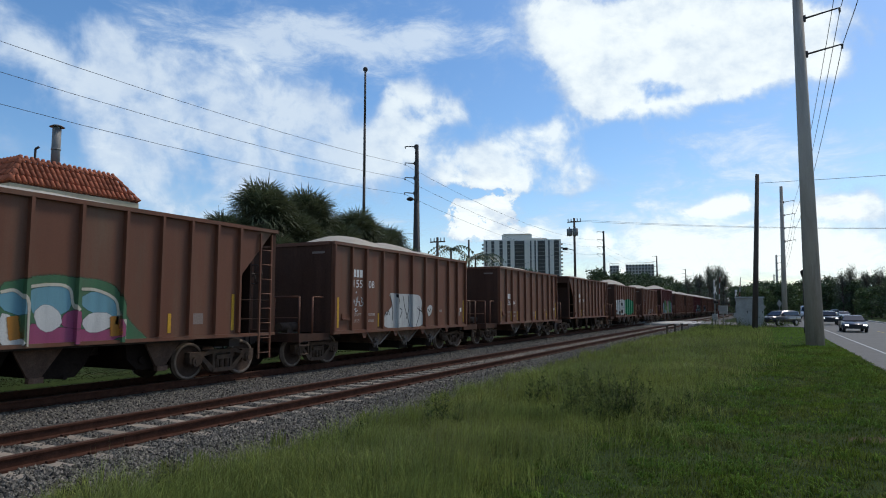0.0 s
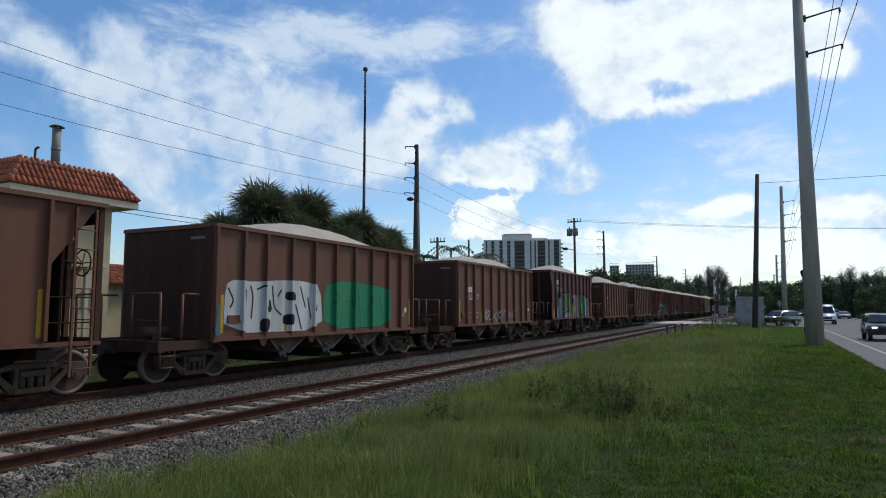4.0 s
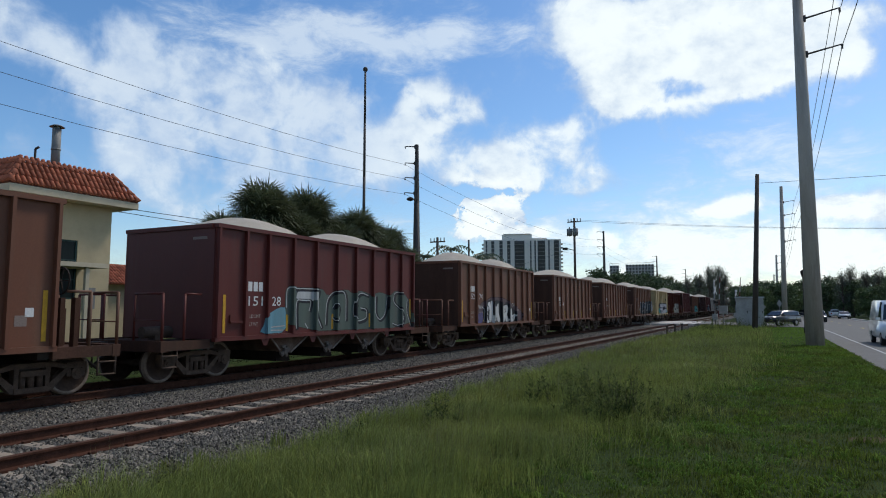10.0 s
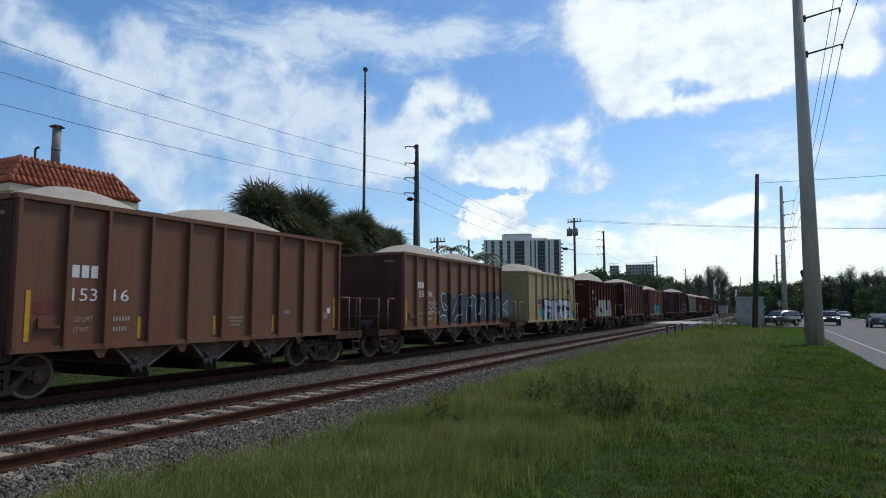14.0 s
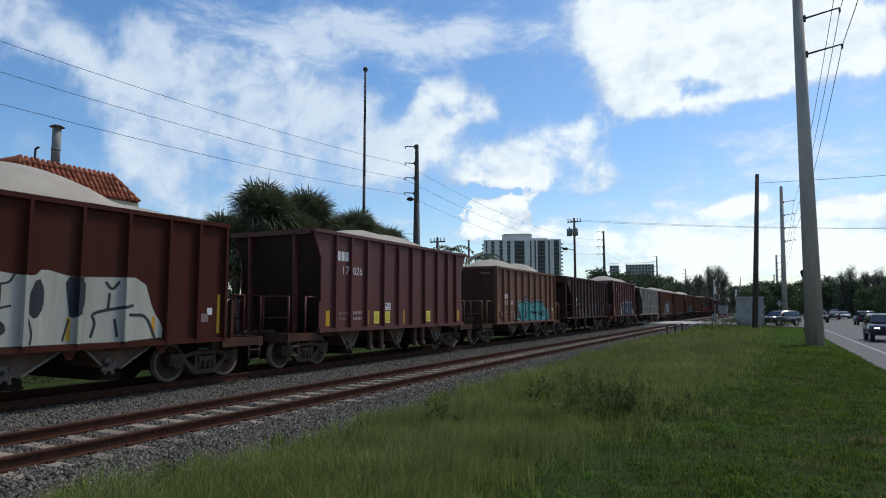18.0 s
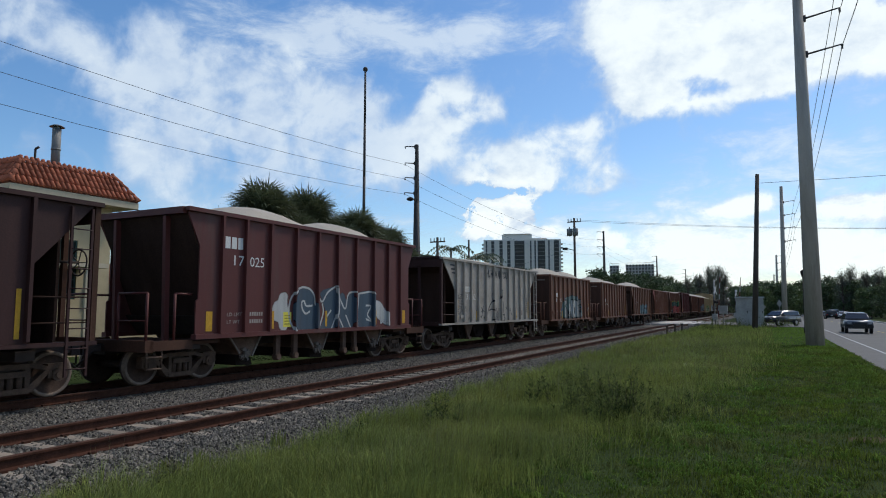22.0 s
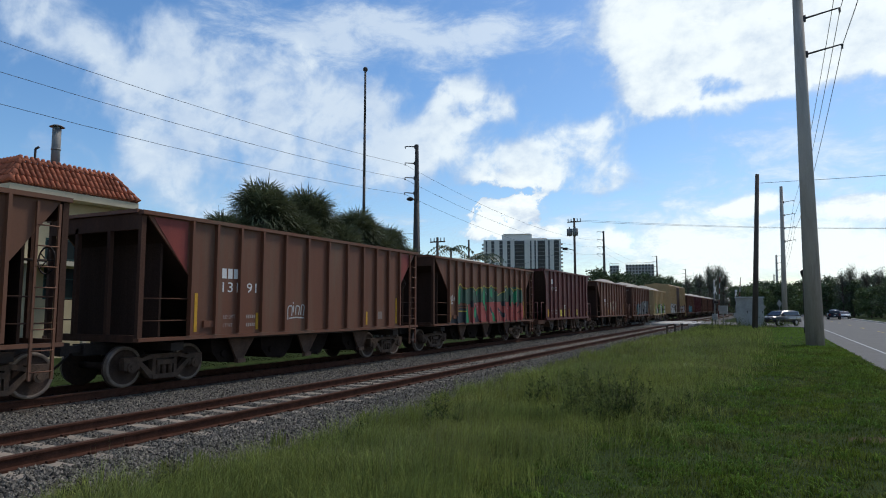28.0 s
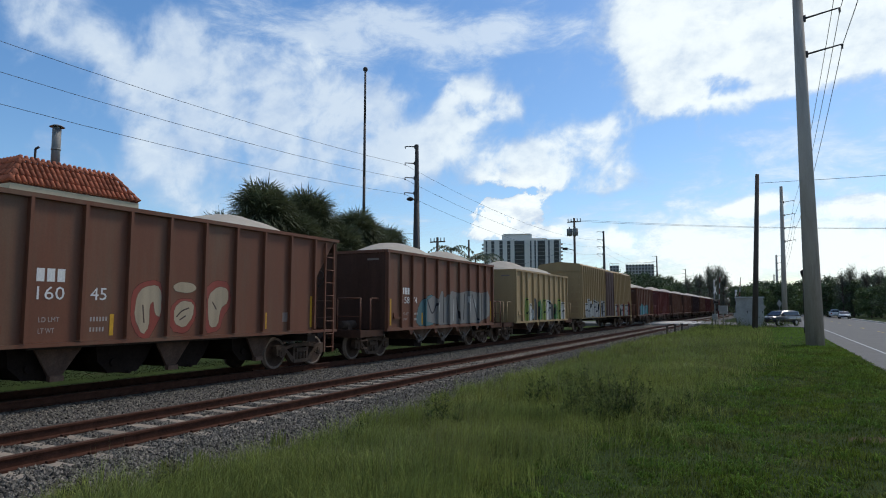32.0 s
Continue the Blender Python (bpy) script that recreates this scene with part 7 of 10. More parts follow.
def grey_side(c, f):
    """Black stars, a greeting in capitals and a few written lines."""
    me = letters("HI, HOW ARE YOU", 0.50, 2.75, 0.02)
    me.materials.append(INK)
    part("greeting", me, None, c, at=pose(f + 0.004, -1.30, 3.30))
    for k, text in enumerate(("THE BEST", "THINGS IN", "LIFE ARE", "TRULY FREE", "SINGING BIRDS", "AND LAUGHING", "BEES...")):
        start = 0
        for word in text.split():
            me = letters(word, 0.15, 0.088 * len(word), 0.0)
            me.materials.append(INK)
            part("written_word", me, None, c, at=pose(f + 0.004, -4.76 + 0.088 * start, 2.30 - k * 0.135))
            start += len(word) + 1
    def star(bm):
        vs = []
        for i in range(10):
            a, r = math.pi / 2 + i * math.tau / 10, (1.0, 0.20)[i % 2]
            vs.append(bm.verts.new((0, r * math.cos(a), r * math.sin(a))))
        bm.faces.new(vs)
    m = cached("star", star, INK)
    for y, z, r in ((-1.86, 1.67, 0.30), (-2.56, 1.66, 0.13), (-2.02, 1.36, 0.17), (-1.67, 1.33, 0.14), (-3.44, 1.31, 0.11), (-3.01, 1.33, 0.12), (-2.58, 1.17, 0.14), (1.26, 1.79, 0.16), (1.81, 1.69, 0.2), (2.02, 1.47, 0.11), (1.69, 1.37, 0.09), (2.62, 1.4, 0.17), (2.84, 1.31, 0.13)):
        part("painted_star", m, None, c, at=Matrix.Translation((f + 0.003, y, z)) @ Matrix.Rotation(y * 3, 4, "X") @ Matrix.Diagonal((1, r, r, 1)))
    # loose curved strokes under the greeting
    line(c, INK, 1, 0.055, ((-1.32, 1.28), (-1.14, 1.73), (-0.75, 2.06), (-0.5, 2.13)), ((-1.05, 1.66), (-0.65, 1.75), (-0.33, 1.59), (-0.32, 1.25), (-0.66, 1.19)), ((-0.53, 1.08), (-0.19, 1.22), (-0.46, 1.32)), ((-0.14, 1.15), (-0.13, 1.79)), ((0.19, 1.14), (0.23, 1.79)), ((0.04, 1.17), (0.06, 1.65)), ((0.6, 2.22), (0.9, 2.01), (0.82, 1.58), (0.56, 1.12)), ((0.63, 1.41), (1.02, 1.47), (0.93, 1.31), (1.15, 1.23), (0.74, 1.06)), ((-0.63, 2.53), (-0.71, 2.33), (-0.53, 2.13)), ((0.48, 2.72), (0.55, 2.51), (0.4, 2.22)))
    for k in range(7):
        flat(c, "painted_line", 4.15, 1.55 + k * 0.12, 0.40 - 0.05 * (k % 2), 0.04, f + 0.002, INK)
    for k in range(3):
        flat(c, "painted_line", -5.35 + 0.08 * k, 3.62 - k * 0.17, 0.42 - 0.05 * k, 0.06, f + 0.002, INK)


build_train()


# ---- poles and wires ----
POLE_GREY = mat("pole_concrete", (0.40, 0.355, 0.30), 0.85, 0, 0.22, 1.6, 30, 0.2, streak=1, dirt=(0.20, 0.165, 0.13), dirt_amount=0.5)
POLE_DARK = mat("pole_dark_steel", (0.075, 0.065, 0.060), 0.7, 0.2, 0.25, 2, 30, 0.15, streak=1)
POLE_WOOD = mat("pole_wood", (0.085, 0.066, 0.055), 0.9, 0, 0.3, 2.5, 40, 0.4, streak=1)
WIRE = mat("wire", (0.06, 0.06, 0.065), 0.6, 0.3, 0.1)
GALV = mat("galvanised", (0.22, 0.215, 0.20), 0.7, 0.2, 0.15, 4, 40, 0.1)
PORCELAIN = mat("insulator", (0.16, 0.15, 0.15), 0.3, 0, 0.1)


def arm_pole(x, y, height, r0, r1, material, arms, side, reach, label, square=False, lean=0.0):
    """A line pole with upswept arms; arms are heights, side is the way that they point."""
    pole = thing("utility_pole", pose(x, y, 0, 0, lean, 0), label, "utility pole", "line poles")
    bm = bmesh.new()
    if square:
        a = box(bm, -r0, r0, -r0, r0, -0.3, height)
        for v in a[4:]:
            v.co.x *= r1 / r0
            v.co.y *= r1 / r0
        bmesh.ops.bevel(bm, geom=[e for e in bm.edges if abs(e.verts[0].co.z - e.verts[1].co.z) > 1], offset=r0 * 0.12, segments=1, affect="EDGES")
    else:
        tube(bm, (0, 0, -0.3), (0, 0, height), r0, r1, seg=20)
    part("shaft", bm, material, pole)
    for z in arms:
        r = r0 + (r1 - r0) * z / height
        bm = bmesh.new()
        tube(bm, (side * r * 0.8, 0, z), (side * (r + reach), 0, z + reach * 0.16), 0.06, 0.04, seg=8)
        box(bm, side * r - 0.1, side * r + 0.1, -0.12, 0.12, z - 0.16, z + 0.16)
        a = part("arm", bm, POLE_DARK, pole)
        bm = bmesh.new()
        ex, ez = side * (r + reach), z + reach * 0.16
        for k in range(4):
            tube(bm, (ex, 0, ez - 0.07 * k), (ex, 0, ez - 0.07 * k - 0.04), 0.05, 0.07, seg=8)
        part("insulator", bm, PORCELAIN, a)
    return pole


def span(a, b, sag, name="overhead_wire", r=0.014):
    cu = bmesh.new()
    a, b = Vector(a), Vector(b)
    n = 14
    pts = [a.lerp(b, k / n) - Vector((0, 0, 4 * sag * (k / n) * (1 - k / n))) for k in range(n + 1)]
    turn = (b - a).to_track_quat("Z", "Y").to_matrix()
    rings = [[cu.verts.new(p + turn @ Vector((r * math.cos(k * math.tau / 5), r * math.sin(k * math.tau / 5), 0))) for k in range(5)] for p in pts]
    for p, q in zip(rings, rings[1:]):
        for k in range(5):
            cu.faces.new((p[k], p[(k + 1) % 5], q[(k + 1) % 5], q[k]))
    return solid(name, cu, WIRE, "thin dark overhead wire between poles", "wire", "overhead wires")


# the line beside the road
ROAD_LINE = ((2.17, 40.6), (2.2, 115.5), (2.3, 215), (2.3, 320))
for i, (x, y) in enumerate(ROAD_LINE):
    tall = (21.5, 21.5, 17.8, 16.8)[i]
    arm_pole(x, y, tall, 0.465 if i == 0 else 0.42, 0.235, POLE_GREY, [tall - 2.6 - 2.1 * k for k in range(4)] if i == 1 else [tall - 0.4 - 2.1 * k for k in range(4)] if i else (16.3, 18.4, 20.5), 1, 1.75 if i == 0 else 1.5, "tall tapered grey concrete transmission pole beside the road", lean=0.9 if i else 0.0)
RL = [(2.12, -36.0)] + list(ROAD_LINE)
for (xa, ya), (xb, yb) in zip(RL, RL[1:]):
    for z in (16.5, 18.6, 20.7):
        span((xa + 2.05, ya, z if ya < 50 else z - 1.9 if ya < 150 else z - 3.6), (xb + 2.05, yb, z if yb < 50 else z - 1.9 if yb < 150 else z - 3.6), 1.3, r=0.02)

# the line beyond the railway
FAR_X = -30.0
FAR_LINE = (53.7, 133.2, 204.2, 280.6)
for i, y in enumerate(FAR_LINE):
    arm_pole(FAR_X, y, 17.9, 0.36, 0.14, POLE_DARK, (13.1, 14.6, 16.05, 17.7), -1, 1.15, "dark tapered transmission pole with four short arms", square=True)
FL = (-24.0,) + FAR_LINE
for ya, yb in zip(FL, FL[1:]):
    for z in (13.0, 14.5, 15.95):
        span((FAR_X - 1.4, ya, z + 0.15), (FAR_X - 1.4, yb, z + 0.15), 1.7, r=0.014)
BX_WIRE = (-25.6, 18.6)
# a thick short pole with a lamp beside the first one
lamp = thing("street_lamp", pose(-29.3, 52.6, 0), "dark lamp post with a round cobra head", "street lamp")
bm = bmesh.new()
tube(bm, (0, 0, -0.3), (0, 0, 12.1), 0.17, 0.11, seg=10)
part("post", bm, POLE_DARK, lamp)
bm = bmesh.new()
tube(bm, (0, 0, 12.1), (-0.5, -0.3, 12.35), 0.05, seg=8)
bmesh.ops.create_uvsphere(bm, u_segments=12, v_segments=8, radius=0.27, matrix=pose(-0.6, -0.35, 12.3) @ Matrix.Diagonal((1.3, 1, 0.7, 1)))
part("lamp_head", bm, STEEL, lamp)

# wooden pole beyond the verge, and the lines across
arm_pole(-1.22, 65.5, 14.4, 0.26, 0.17, POLE_WOOD, (), 1, 1, "dark weathered wooden utility pole in the grass", lean=3.0)
span((-0.6, 65.5, 13.55), (60, 63, 13.6), 0.5, r=0.02)


def distribution_pole(x, y, h, transformers=True):
    pole = thing("utility_pole", pose(x, y, 0), "wooden distribution pole with a cross-arm and a grey transformer" if transformers else "distant wooden pole with a cross-arm and insulators", "utility pole", "line poles")
    bm = bmesh.new()
    tube(bm, (0, 0, -0.3), (0, 0, h), 0.2, 0.13, seg=10)
    part("shaft", bm, POLE_WOOD, pole)
    bm = bmesh.new()
    box(bm, -0.9, 0.9, -0.06, 0.06, h - 0.55, h - 0.42)
    arm = part("cross_arm", bm, POLE_WOOD, pole)
    for k in (-0.8, -0.4, 0.4, 0.8):
        bm = bmesh.new()
        tube(bm, (k, 0, h - 0.42), (k, 0, h - 0.05), 0.06, 0.05, seg=8)
        part("insulator", bm, PORCELAIN, arm)
    if transformers:
        for k in (-0.55, 0.2):
            bm = bmesh.new()
            tube(bm, (k, -0.3, h - 2.3), (k, -0.3, h - 1.4), 0.36, seg=14)
            tube(bm, (k, -0.3, h - 1.4), (k, -0.3, h - 1.15), 0.07, seg=8)
            part("transformer", bm, GALV, pole, "grey transformer can")
        bm = bmesh.new()
        tube(bm, (0, 0, h - 4.2), (-1.0, -0.2, h - 3.9), 0.05, seg=6)
        box(bm, -1.5, -0.9, -0.35, -0.05, h - 4.1, h - 3.8)
        part("lamp_arm", bm, STEEL, pole)
    return pole


distribution_pole(-22.0, 81.1, 13.6)
distribution_pole(-31.5, 61.0, 9.6, False)
for dz, dx in ((0, -0.8), (0, 0.8)):
    span((-22 + dx, 81.1, 13.3), (60, 110, 13.2), 1.6, r=0.016)
span((-22.4, 81.0, 9.6), (-40, 60, 2.0), 0.2, r=0.014)
bm = bmesh.new()
tube(bm, (0, 0, -0.3), (0, 0, 13.0), 0.16, 0.12, seg=8)
solid("utility_pole", bm, POLE_DARK, "plain dark distant pole behind the train", "utility pole", "line poles", at=pose(-33.5, 73.5, -2.4))

span((BX_WIRE[0], BX_WIRE[1], 6.5), (FAR_X, 53.7, 9.2), 0.5, r=0.016)
span((BX_WIRE[0], BX_WIRE[1], 6.3), (FAR_X, 53.7, 8.6), 0.5, r=0.016)

# flagpole
flag = thing("flagpole", pose(-24, 35.7, 0), "tall rusty flagpole with a ball on top, no flag", "flagpole")
bm = bmesh.new()
for k in range(5):
    tube(bm, (0, 0, -0.2 + k * 3.68), (0, 0, -0.2 + (k + 1) * 3.68), 0.125 - k * 0.012, 0.118 - k * 0.012, seg=10)
part("mast", bm, POLE_DARK, flag)
bm = bmesh.new()
bmesh.ops.create_uvsphere(bm, u_segments=14, v_segments=10, radius=0.17, matrix=pose(0, 0, 18.32))
part("ball", bm, POLE_DARK, flag)

# ---- the tiled building beyond the tracks ----
STUCCO = mat("cream_stucco", (0.47, 0.385, 0.235), 0.9, 0, 0.12, 1.0, 40, 0.2)
TILE = mat("roof_tile", (0.40, 0.122, 0.062), 0.8, 0, 0.3, 1.4, 30, 0.2, spread=0.3)
TRIM = mat("cream_trim", (0.50, 0.43, 0.30), 0.85, 0, 0.1, 1.5, 40, 0.1)
SHUTTER = mat("green_shutter", (0.018, 0.045, 0.040), 0.6, 0, 0.2, 3, 40, 0.1)
BX, BY0, BY1, EAVE = -25.0, 13.75, 19.25, 6.72       # eave line facing the tracks


WINDOW_GLASS = mat("window_glass", (0.012, 0.018, 0.017), 0.3, 0, 0.1, 3, 40, 0.0, gloss=0.12)


def build_house():
    house = thing("house", pose(0, 0, 0), "cream two-storey building with a red barrel-tile roof", "house")
    wall_x, wy0, wy1, depth = BX - 0.75, BY0 + 0.7, BY1 - 0.75, 7.0
    t = 0.2
    for spans in ((wall_x - t, wall_x, wy0, wy0 + 1.2, 0, EAVE - 0.3), (wall_x - t, wall_x, wy0 + 1.2, wy0 + 2.56, 0, 2.4), (wall_x - t, wall_x, wy0 + 1.2, wy0 + 2.56, 4.86, EAVE - 0.3), (wall_x - t, wall_x, wy0 + 2.56, wy1, 0, EAVE - 0.3), (wall_x - depth, wall_x - t, wy1 - t, wy1, 0, EAVE - 0.3), (wall_x - depth, wall_x - t, wy0, wy0 + t, 0, EAVE - 0.3), (wall_x - depth, wall_x - depth + t, wy0 + t, wy1 - t, 0, EAVE - 0.3)):
        bm = bmesh.new()
        box(bm, *spans)
        part("wall", bm, STUCCO, house)
    # soffit and fascia
    bm = bmesh.new()
    box(bm, wall_x - depth - 0.7, BX, BY0, BY1, EAVE - 0.3, EAVE - 0.02)
    part("eave", bm, TRIM, house, "deep cream plaster eave")
    # sloping roof skirts with tiles
    rise, run, d2 = 1.02, 0.72, depth + 1.4
    zr = EAVE + rise
    bm = bmesh.new()
    a = [(BX, BY0, EAVE), (BX, BY1, EAVE), (BX - d2, BY1, EAVE), (BX - d2, BY0, EAVE)]
    b = [(BX - run, BY0 + run, zr), (BX - run, BY1 - run, zr), (BX - d2 + run, BY1 - run, zr), (BX - d2 + run, BY0 + run, zr)]
    av, bv = [bm.verts.new(p) for p in a], [bm.verts.new(p) for p in b]
    for i in range(4):
        bm.faces.new((av[i], av[(i + 1) % 4], bv[(i + 1) % 4], bv[i]))
    bm.faces.new(bv)
    bm.faces.new(av[::-1])
    roof = part("roof", bm, mat("roof_under", (0.22, 0.07, 0.035), 0.9), house, "red clay barrel-tile roof")
    def tile(bm):
        n = 6
        rows = []
        for j, (s, lift) in enumerate(((0.0, 0.016), (1.0, 0.0))):
            r = 0.088 - 0.012 * j
            rows.append([bm.verts.new((r * math.cos(math.pi * k / n), s * 0.4, lift + r * math.sin(math.pi * k / n))) for k in range(n + 1)])
        for k in range(n):
            f = bm.faces.new((rows[0][k], rows[0][k + 1], rows[1][k + 1], rows[1][k]))
            f.smooth = True
        bm.faces.new(rows[0][::-1])
    tm = cached("roof_tile", tile, TILE)
    slope = math.hypot(rise, run)
    ang = math.degrees(math.atan2(rise, run))
    def lay(origin, along, up_turn, length):
        cols = int(length / 0.215)
        for i in range(cols):
            u = (i + 0.5) * length / cols
            reach = min(slope, min(u, length - u) / run * slope)
            k = 0
            while k * 0.36 < reach - 0.12:
                s = k * 0.36 + 0.01
                m = Matrix.Translation(Vector(origin) + Vector(along) * u) @ pose(0, 0, 0, 0, 0, up_turn) @ pose(0, 0, 0, ang, 0, 0) @ pose(0, s, 0.03 + 0.012 * (k % 2))
                part("tile", tm, None, roof, at=m)
                k += 1
    lay((BX, BY0, EAVE), (0, 1, 0), 90, BY1 - BY0)
    lay((BX - 3.6, BY0, EAVE), (1, 0, 0), 0, 3.6)
    def ridge(p, q):
        p, q = Vector(p), Vector(q)
        n = max(1, int((q - p).length / 0.3))
        turn = (q - p).to_track_quat("Y", "Z").to_matrix().to_4x4()
        for k in range(n):
            part("ridge_tile", tm, None, roof, at=Matrix.Translation(p.lerp(q, k / n)) @ turn @ Matrix.Diagonal((1.25, 1.0, 1.25, 1)))
    ridge((BX, BY0, EAVE + 0.05), (BX - run, BY0 + run, zr + 0.04))
    ridge((BX, BY1, EAVE + 0.05), (BX - run, BY1 - run, zr + 0.04))
    ridge((BX - run, BY0 + run, zr + 0.03), (BX - run, BY1 - run, zr + 0.03))
    ridge((BX - run, BY0 + run, zr + 0.03), (BX - 4.5, BY0 + run, zr + 0.03))
    # tall dark window in six lights
    bm = bmesh.new()
    for spans in ((1.2, 1.27, 2.4, 4.86), (2.49, 2.56, 2.4, 4.86), (1.27, 2.49, 2.4, 2.47), (1.27, 2.49, 4.79, 4.86), (1.27, 2.49, 3.20, 3.25), (1.27, 2.49, 4.00, 4.05)):
        box(bm, wall_x - 0.14, wall_x - 0.04, wy0 + spans[0], wy0 + spans[1], spans[2], spans[3])
    win = part("window", bm, SHUTTER, house, "tall dark window with green-black frames")
    bm = bmesh.new()
    box(bm, wall_x - 0.13, wall_x - 0.05, wy0 + 1.86, wy0 + 1.90, 2.47, 4.79)
    part("mullion", bm, SHUTTER, win)
    for z0, z1 in ((2.47, 3.20), (3.25, 4.00), (4.05, 4.79)):
        for y0, y1 in ((1.27, 1.86), (1.90, 2.49)):
            bm = bmesh.new()
            box(bm, wall_x - 0.10, wall_x - 0.085, wy0 + y0, wy0 + y1, z0, z1)
            part("pane", bm, WINDOW_GLASS, win)
    # flat canopy with posts over the entrance
    bm = bmesh.new()
    box(bm, wall_x, wall_x + 1.7, wy0 - 4.0, wy0 + 2.8, 3.66, 3.84)
    canopy = part("canopy", bm, TRIM, house, "flat cream canopy")
    for y in (wy0 - 2.0, wy0 - 0.4, wy0 + 1.9):
        bm = bmesh.new()
        box(bm, wall_x + 1.45, wall_x + 1.6, y, y + 0.15, 0, 3.66)
        part("post", bm, TRIM, canopy)
    for y in (wy0 + 2.9,):
        bm = bmesh.new()
        box(bm, wall_x + 0.005, wall_x + 0.07, y, y + 0.5, 2.0, 2.9)
        part("meter_box", bm, GALV, house, "grey meter box")
    bm = bmesh.new()
    box(bm, wall_x, wall_x + 0.14, wy0 + 0.62, wy0 + 0.78, 4.88, 5.0)
    part("wall_lamp", bm, STEEL, house)
    # flue and vent pipe
    bm = bmesh.new()
    tube(bm, (0, 0, 0), (0, 0, 1.78), 0.17, seg=14)
    tube(bm, (0, 0, 0.85), (0, 0, 0.92), 0.185, seg=14)
    tube(bm, (0, 0, 1.84), (0, 0, 1.92), 0.30, 0.16, seg=14)
    tube(bm, (0, 0, 1.70), (0, 0, 1.85), 0.15, seg=14)
    part("flue", bm, GALV, house, "galvanised flue with a cowl", at=pose(BX - 1.35, BY0 + 2.48, zr + 0.02))
    bm = bmesh.new()
    tube(bm, (0, 0, 0), (0, 0, 0.85), 0.045, seg=8)
    tube(bm, (0, 0, 0.85), (0.08, 0.1, 0.95), 0.05, seg=8)
    part("vent_pipe", bm, STEEL, house, at=pose(BX - 1.3, BY0 + 1.62, zr - 0.12))
    # the left wing in front
    wing = thing("house_wing", pose(0, 0, 0), "cream lower wing with a balcony and a pink parapet", "house")
    bm = bmesh.new()
    box(bm, -33, -27.0, 3.0, wy0 - 1.2, 0, 5.6)
    part("wall", bm, STUCCO, wing)
    bm = bmesh.new()
    box(bm, -27.0, -25.9, 5.0, wy0 - 0.6, 3.35, 4.35)
    part("balcony", bm, mat("pink_parapet", (0.45, 0.22, 0.17), 0.9), wing, "pinkish plaster balcony")
    for k in range(3):
        bm = bmesh.new()
        box(bm, -27.01, -26.95, 8.0 + k * 1.9, 9.2 + k * 1.9, 0.9, 2.5)
        part("window", bm, WINDOW_GLASS, wing)
    # a low tiled roof further back
    back = thing("outbuilding", pose(0, 0, 0), "low cream outbuilding with a red tiled roof behind the house", "house")
    bm = bmesh.new()
    box(bm, -39.5, -36.5, 24.5, 31.5, 0, 3.6)
    part("wall", bm, STUCCO, back)
    bm = bmesh.new()
    prism(bm, [(-40, 3.5), (-36, 3.5), (-38, 4.9)], 24.0, 32, "y")
    rf = part("roof", bm, mat("roof_under", (0.22, 0.07, 0.035), 0.9), back)
    for i in range(36):
        for k in range(6):
            part("tile", tm, None, rf, at=Matrix.Translation((-36.0, 24.1 + i * 0.218, 3.5)) @ pose(0, 0, 0, 0, 0, 90) @ pose(0, 0, 0, 35, 0, 0) @ pose(0, k * 0.36, 0.03))


build_house()

# ---- plants ----
FROND = mat("palm_frond", (0.118, 0.135, 0.072), 0.45, 0, 0.25, 3, 30, 0.1, island=0.5, thru=0.2)
DEADFROND = mat("dead_frond", (0.17, 0.13, 0.08), 0.8, 0, 0.25, 3, 30, 0.1, island=0.3)
TRUNK = mat("palm_trunk", (0.13, 0.11, 0.09), 0.95, 0, 0.3, 3, 20, 0.8)
BARK = mat("bark", (0.09, 0.07, 0.055), 0.95, 0, 0.3, 4, 30, 0.8)
LEAF = {
    "dark": mat("leaf_dark", (0.075, 0.105, 0.045), 0.6, 0, 0.3, 0.5, 10, 0.0, island=0.5, thru=0.2),
    "mid": mat("leaf_mid", (0.10, 0.14, 0.05), 0.6, 0, 0.3, 0.5, 10, 0.0, island=0.5, thru=0.2),
    "pine": mat("leaf_pine", (0.10, 0.11, 0.078), 0.7, 0, 0.25, 0.6, 10, 0.0, island=0.4, thru=0.2),
}


def frond_fan(verts, faces, base, way, size, rng, blades=24):
    """A fan leaf: narrow blades that spread from the stalk's end and droop at the tips."""
    w = Vector(way).normalized()
    side = w.cross(Vector((0, 0, 1)))
    side = side.normalized() if side.length > 0.05 else Vector((1, 0, 0))
    nrm = side.cross(w)
    hub = Vector(base) + w * size * 0.74
    o = len(verts)
    s = 0.012
    verts += [Vector(base) + side * s, Vector(base) - side * s, hub - side * s, hub + side * s]
    faces.append((o, o + 1, o + 2, o + 3))
    for k in range(blades):
        a = (k / (blades - 1) - 0.5) * 3.9
        d = (w * math.cos(a) + side * math.sin(a) + nrm * rng.uniform(-0.12, 0.12)).normalized()
        ln = size * 0.82 * (0.75 + 0.25 * math.cos(a * 0.6)) * rng.uniform(0.85, 1.08)
        across = d.cross(nrm).normalized() * size * 0.019
        mid = hub + d * ln * 0.55
        tip = hub + d * ln - Vector((0, 0, ln * rng.uniform(0.04, 0.38)))
        o = len(verts)
        verts += [hub, mid + across, tip, mid - across]
        faces.append((o, o + 1, o + 2, o + 3))


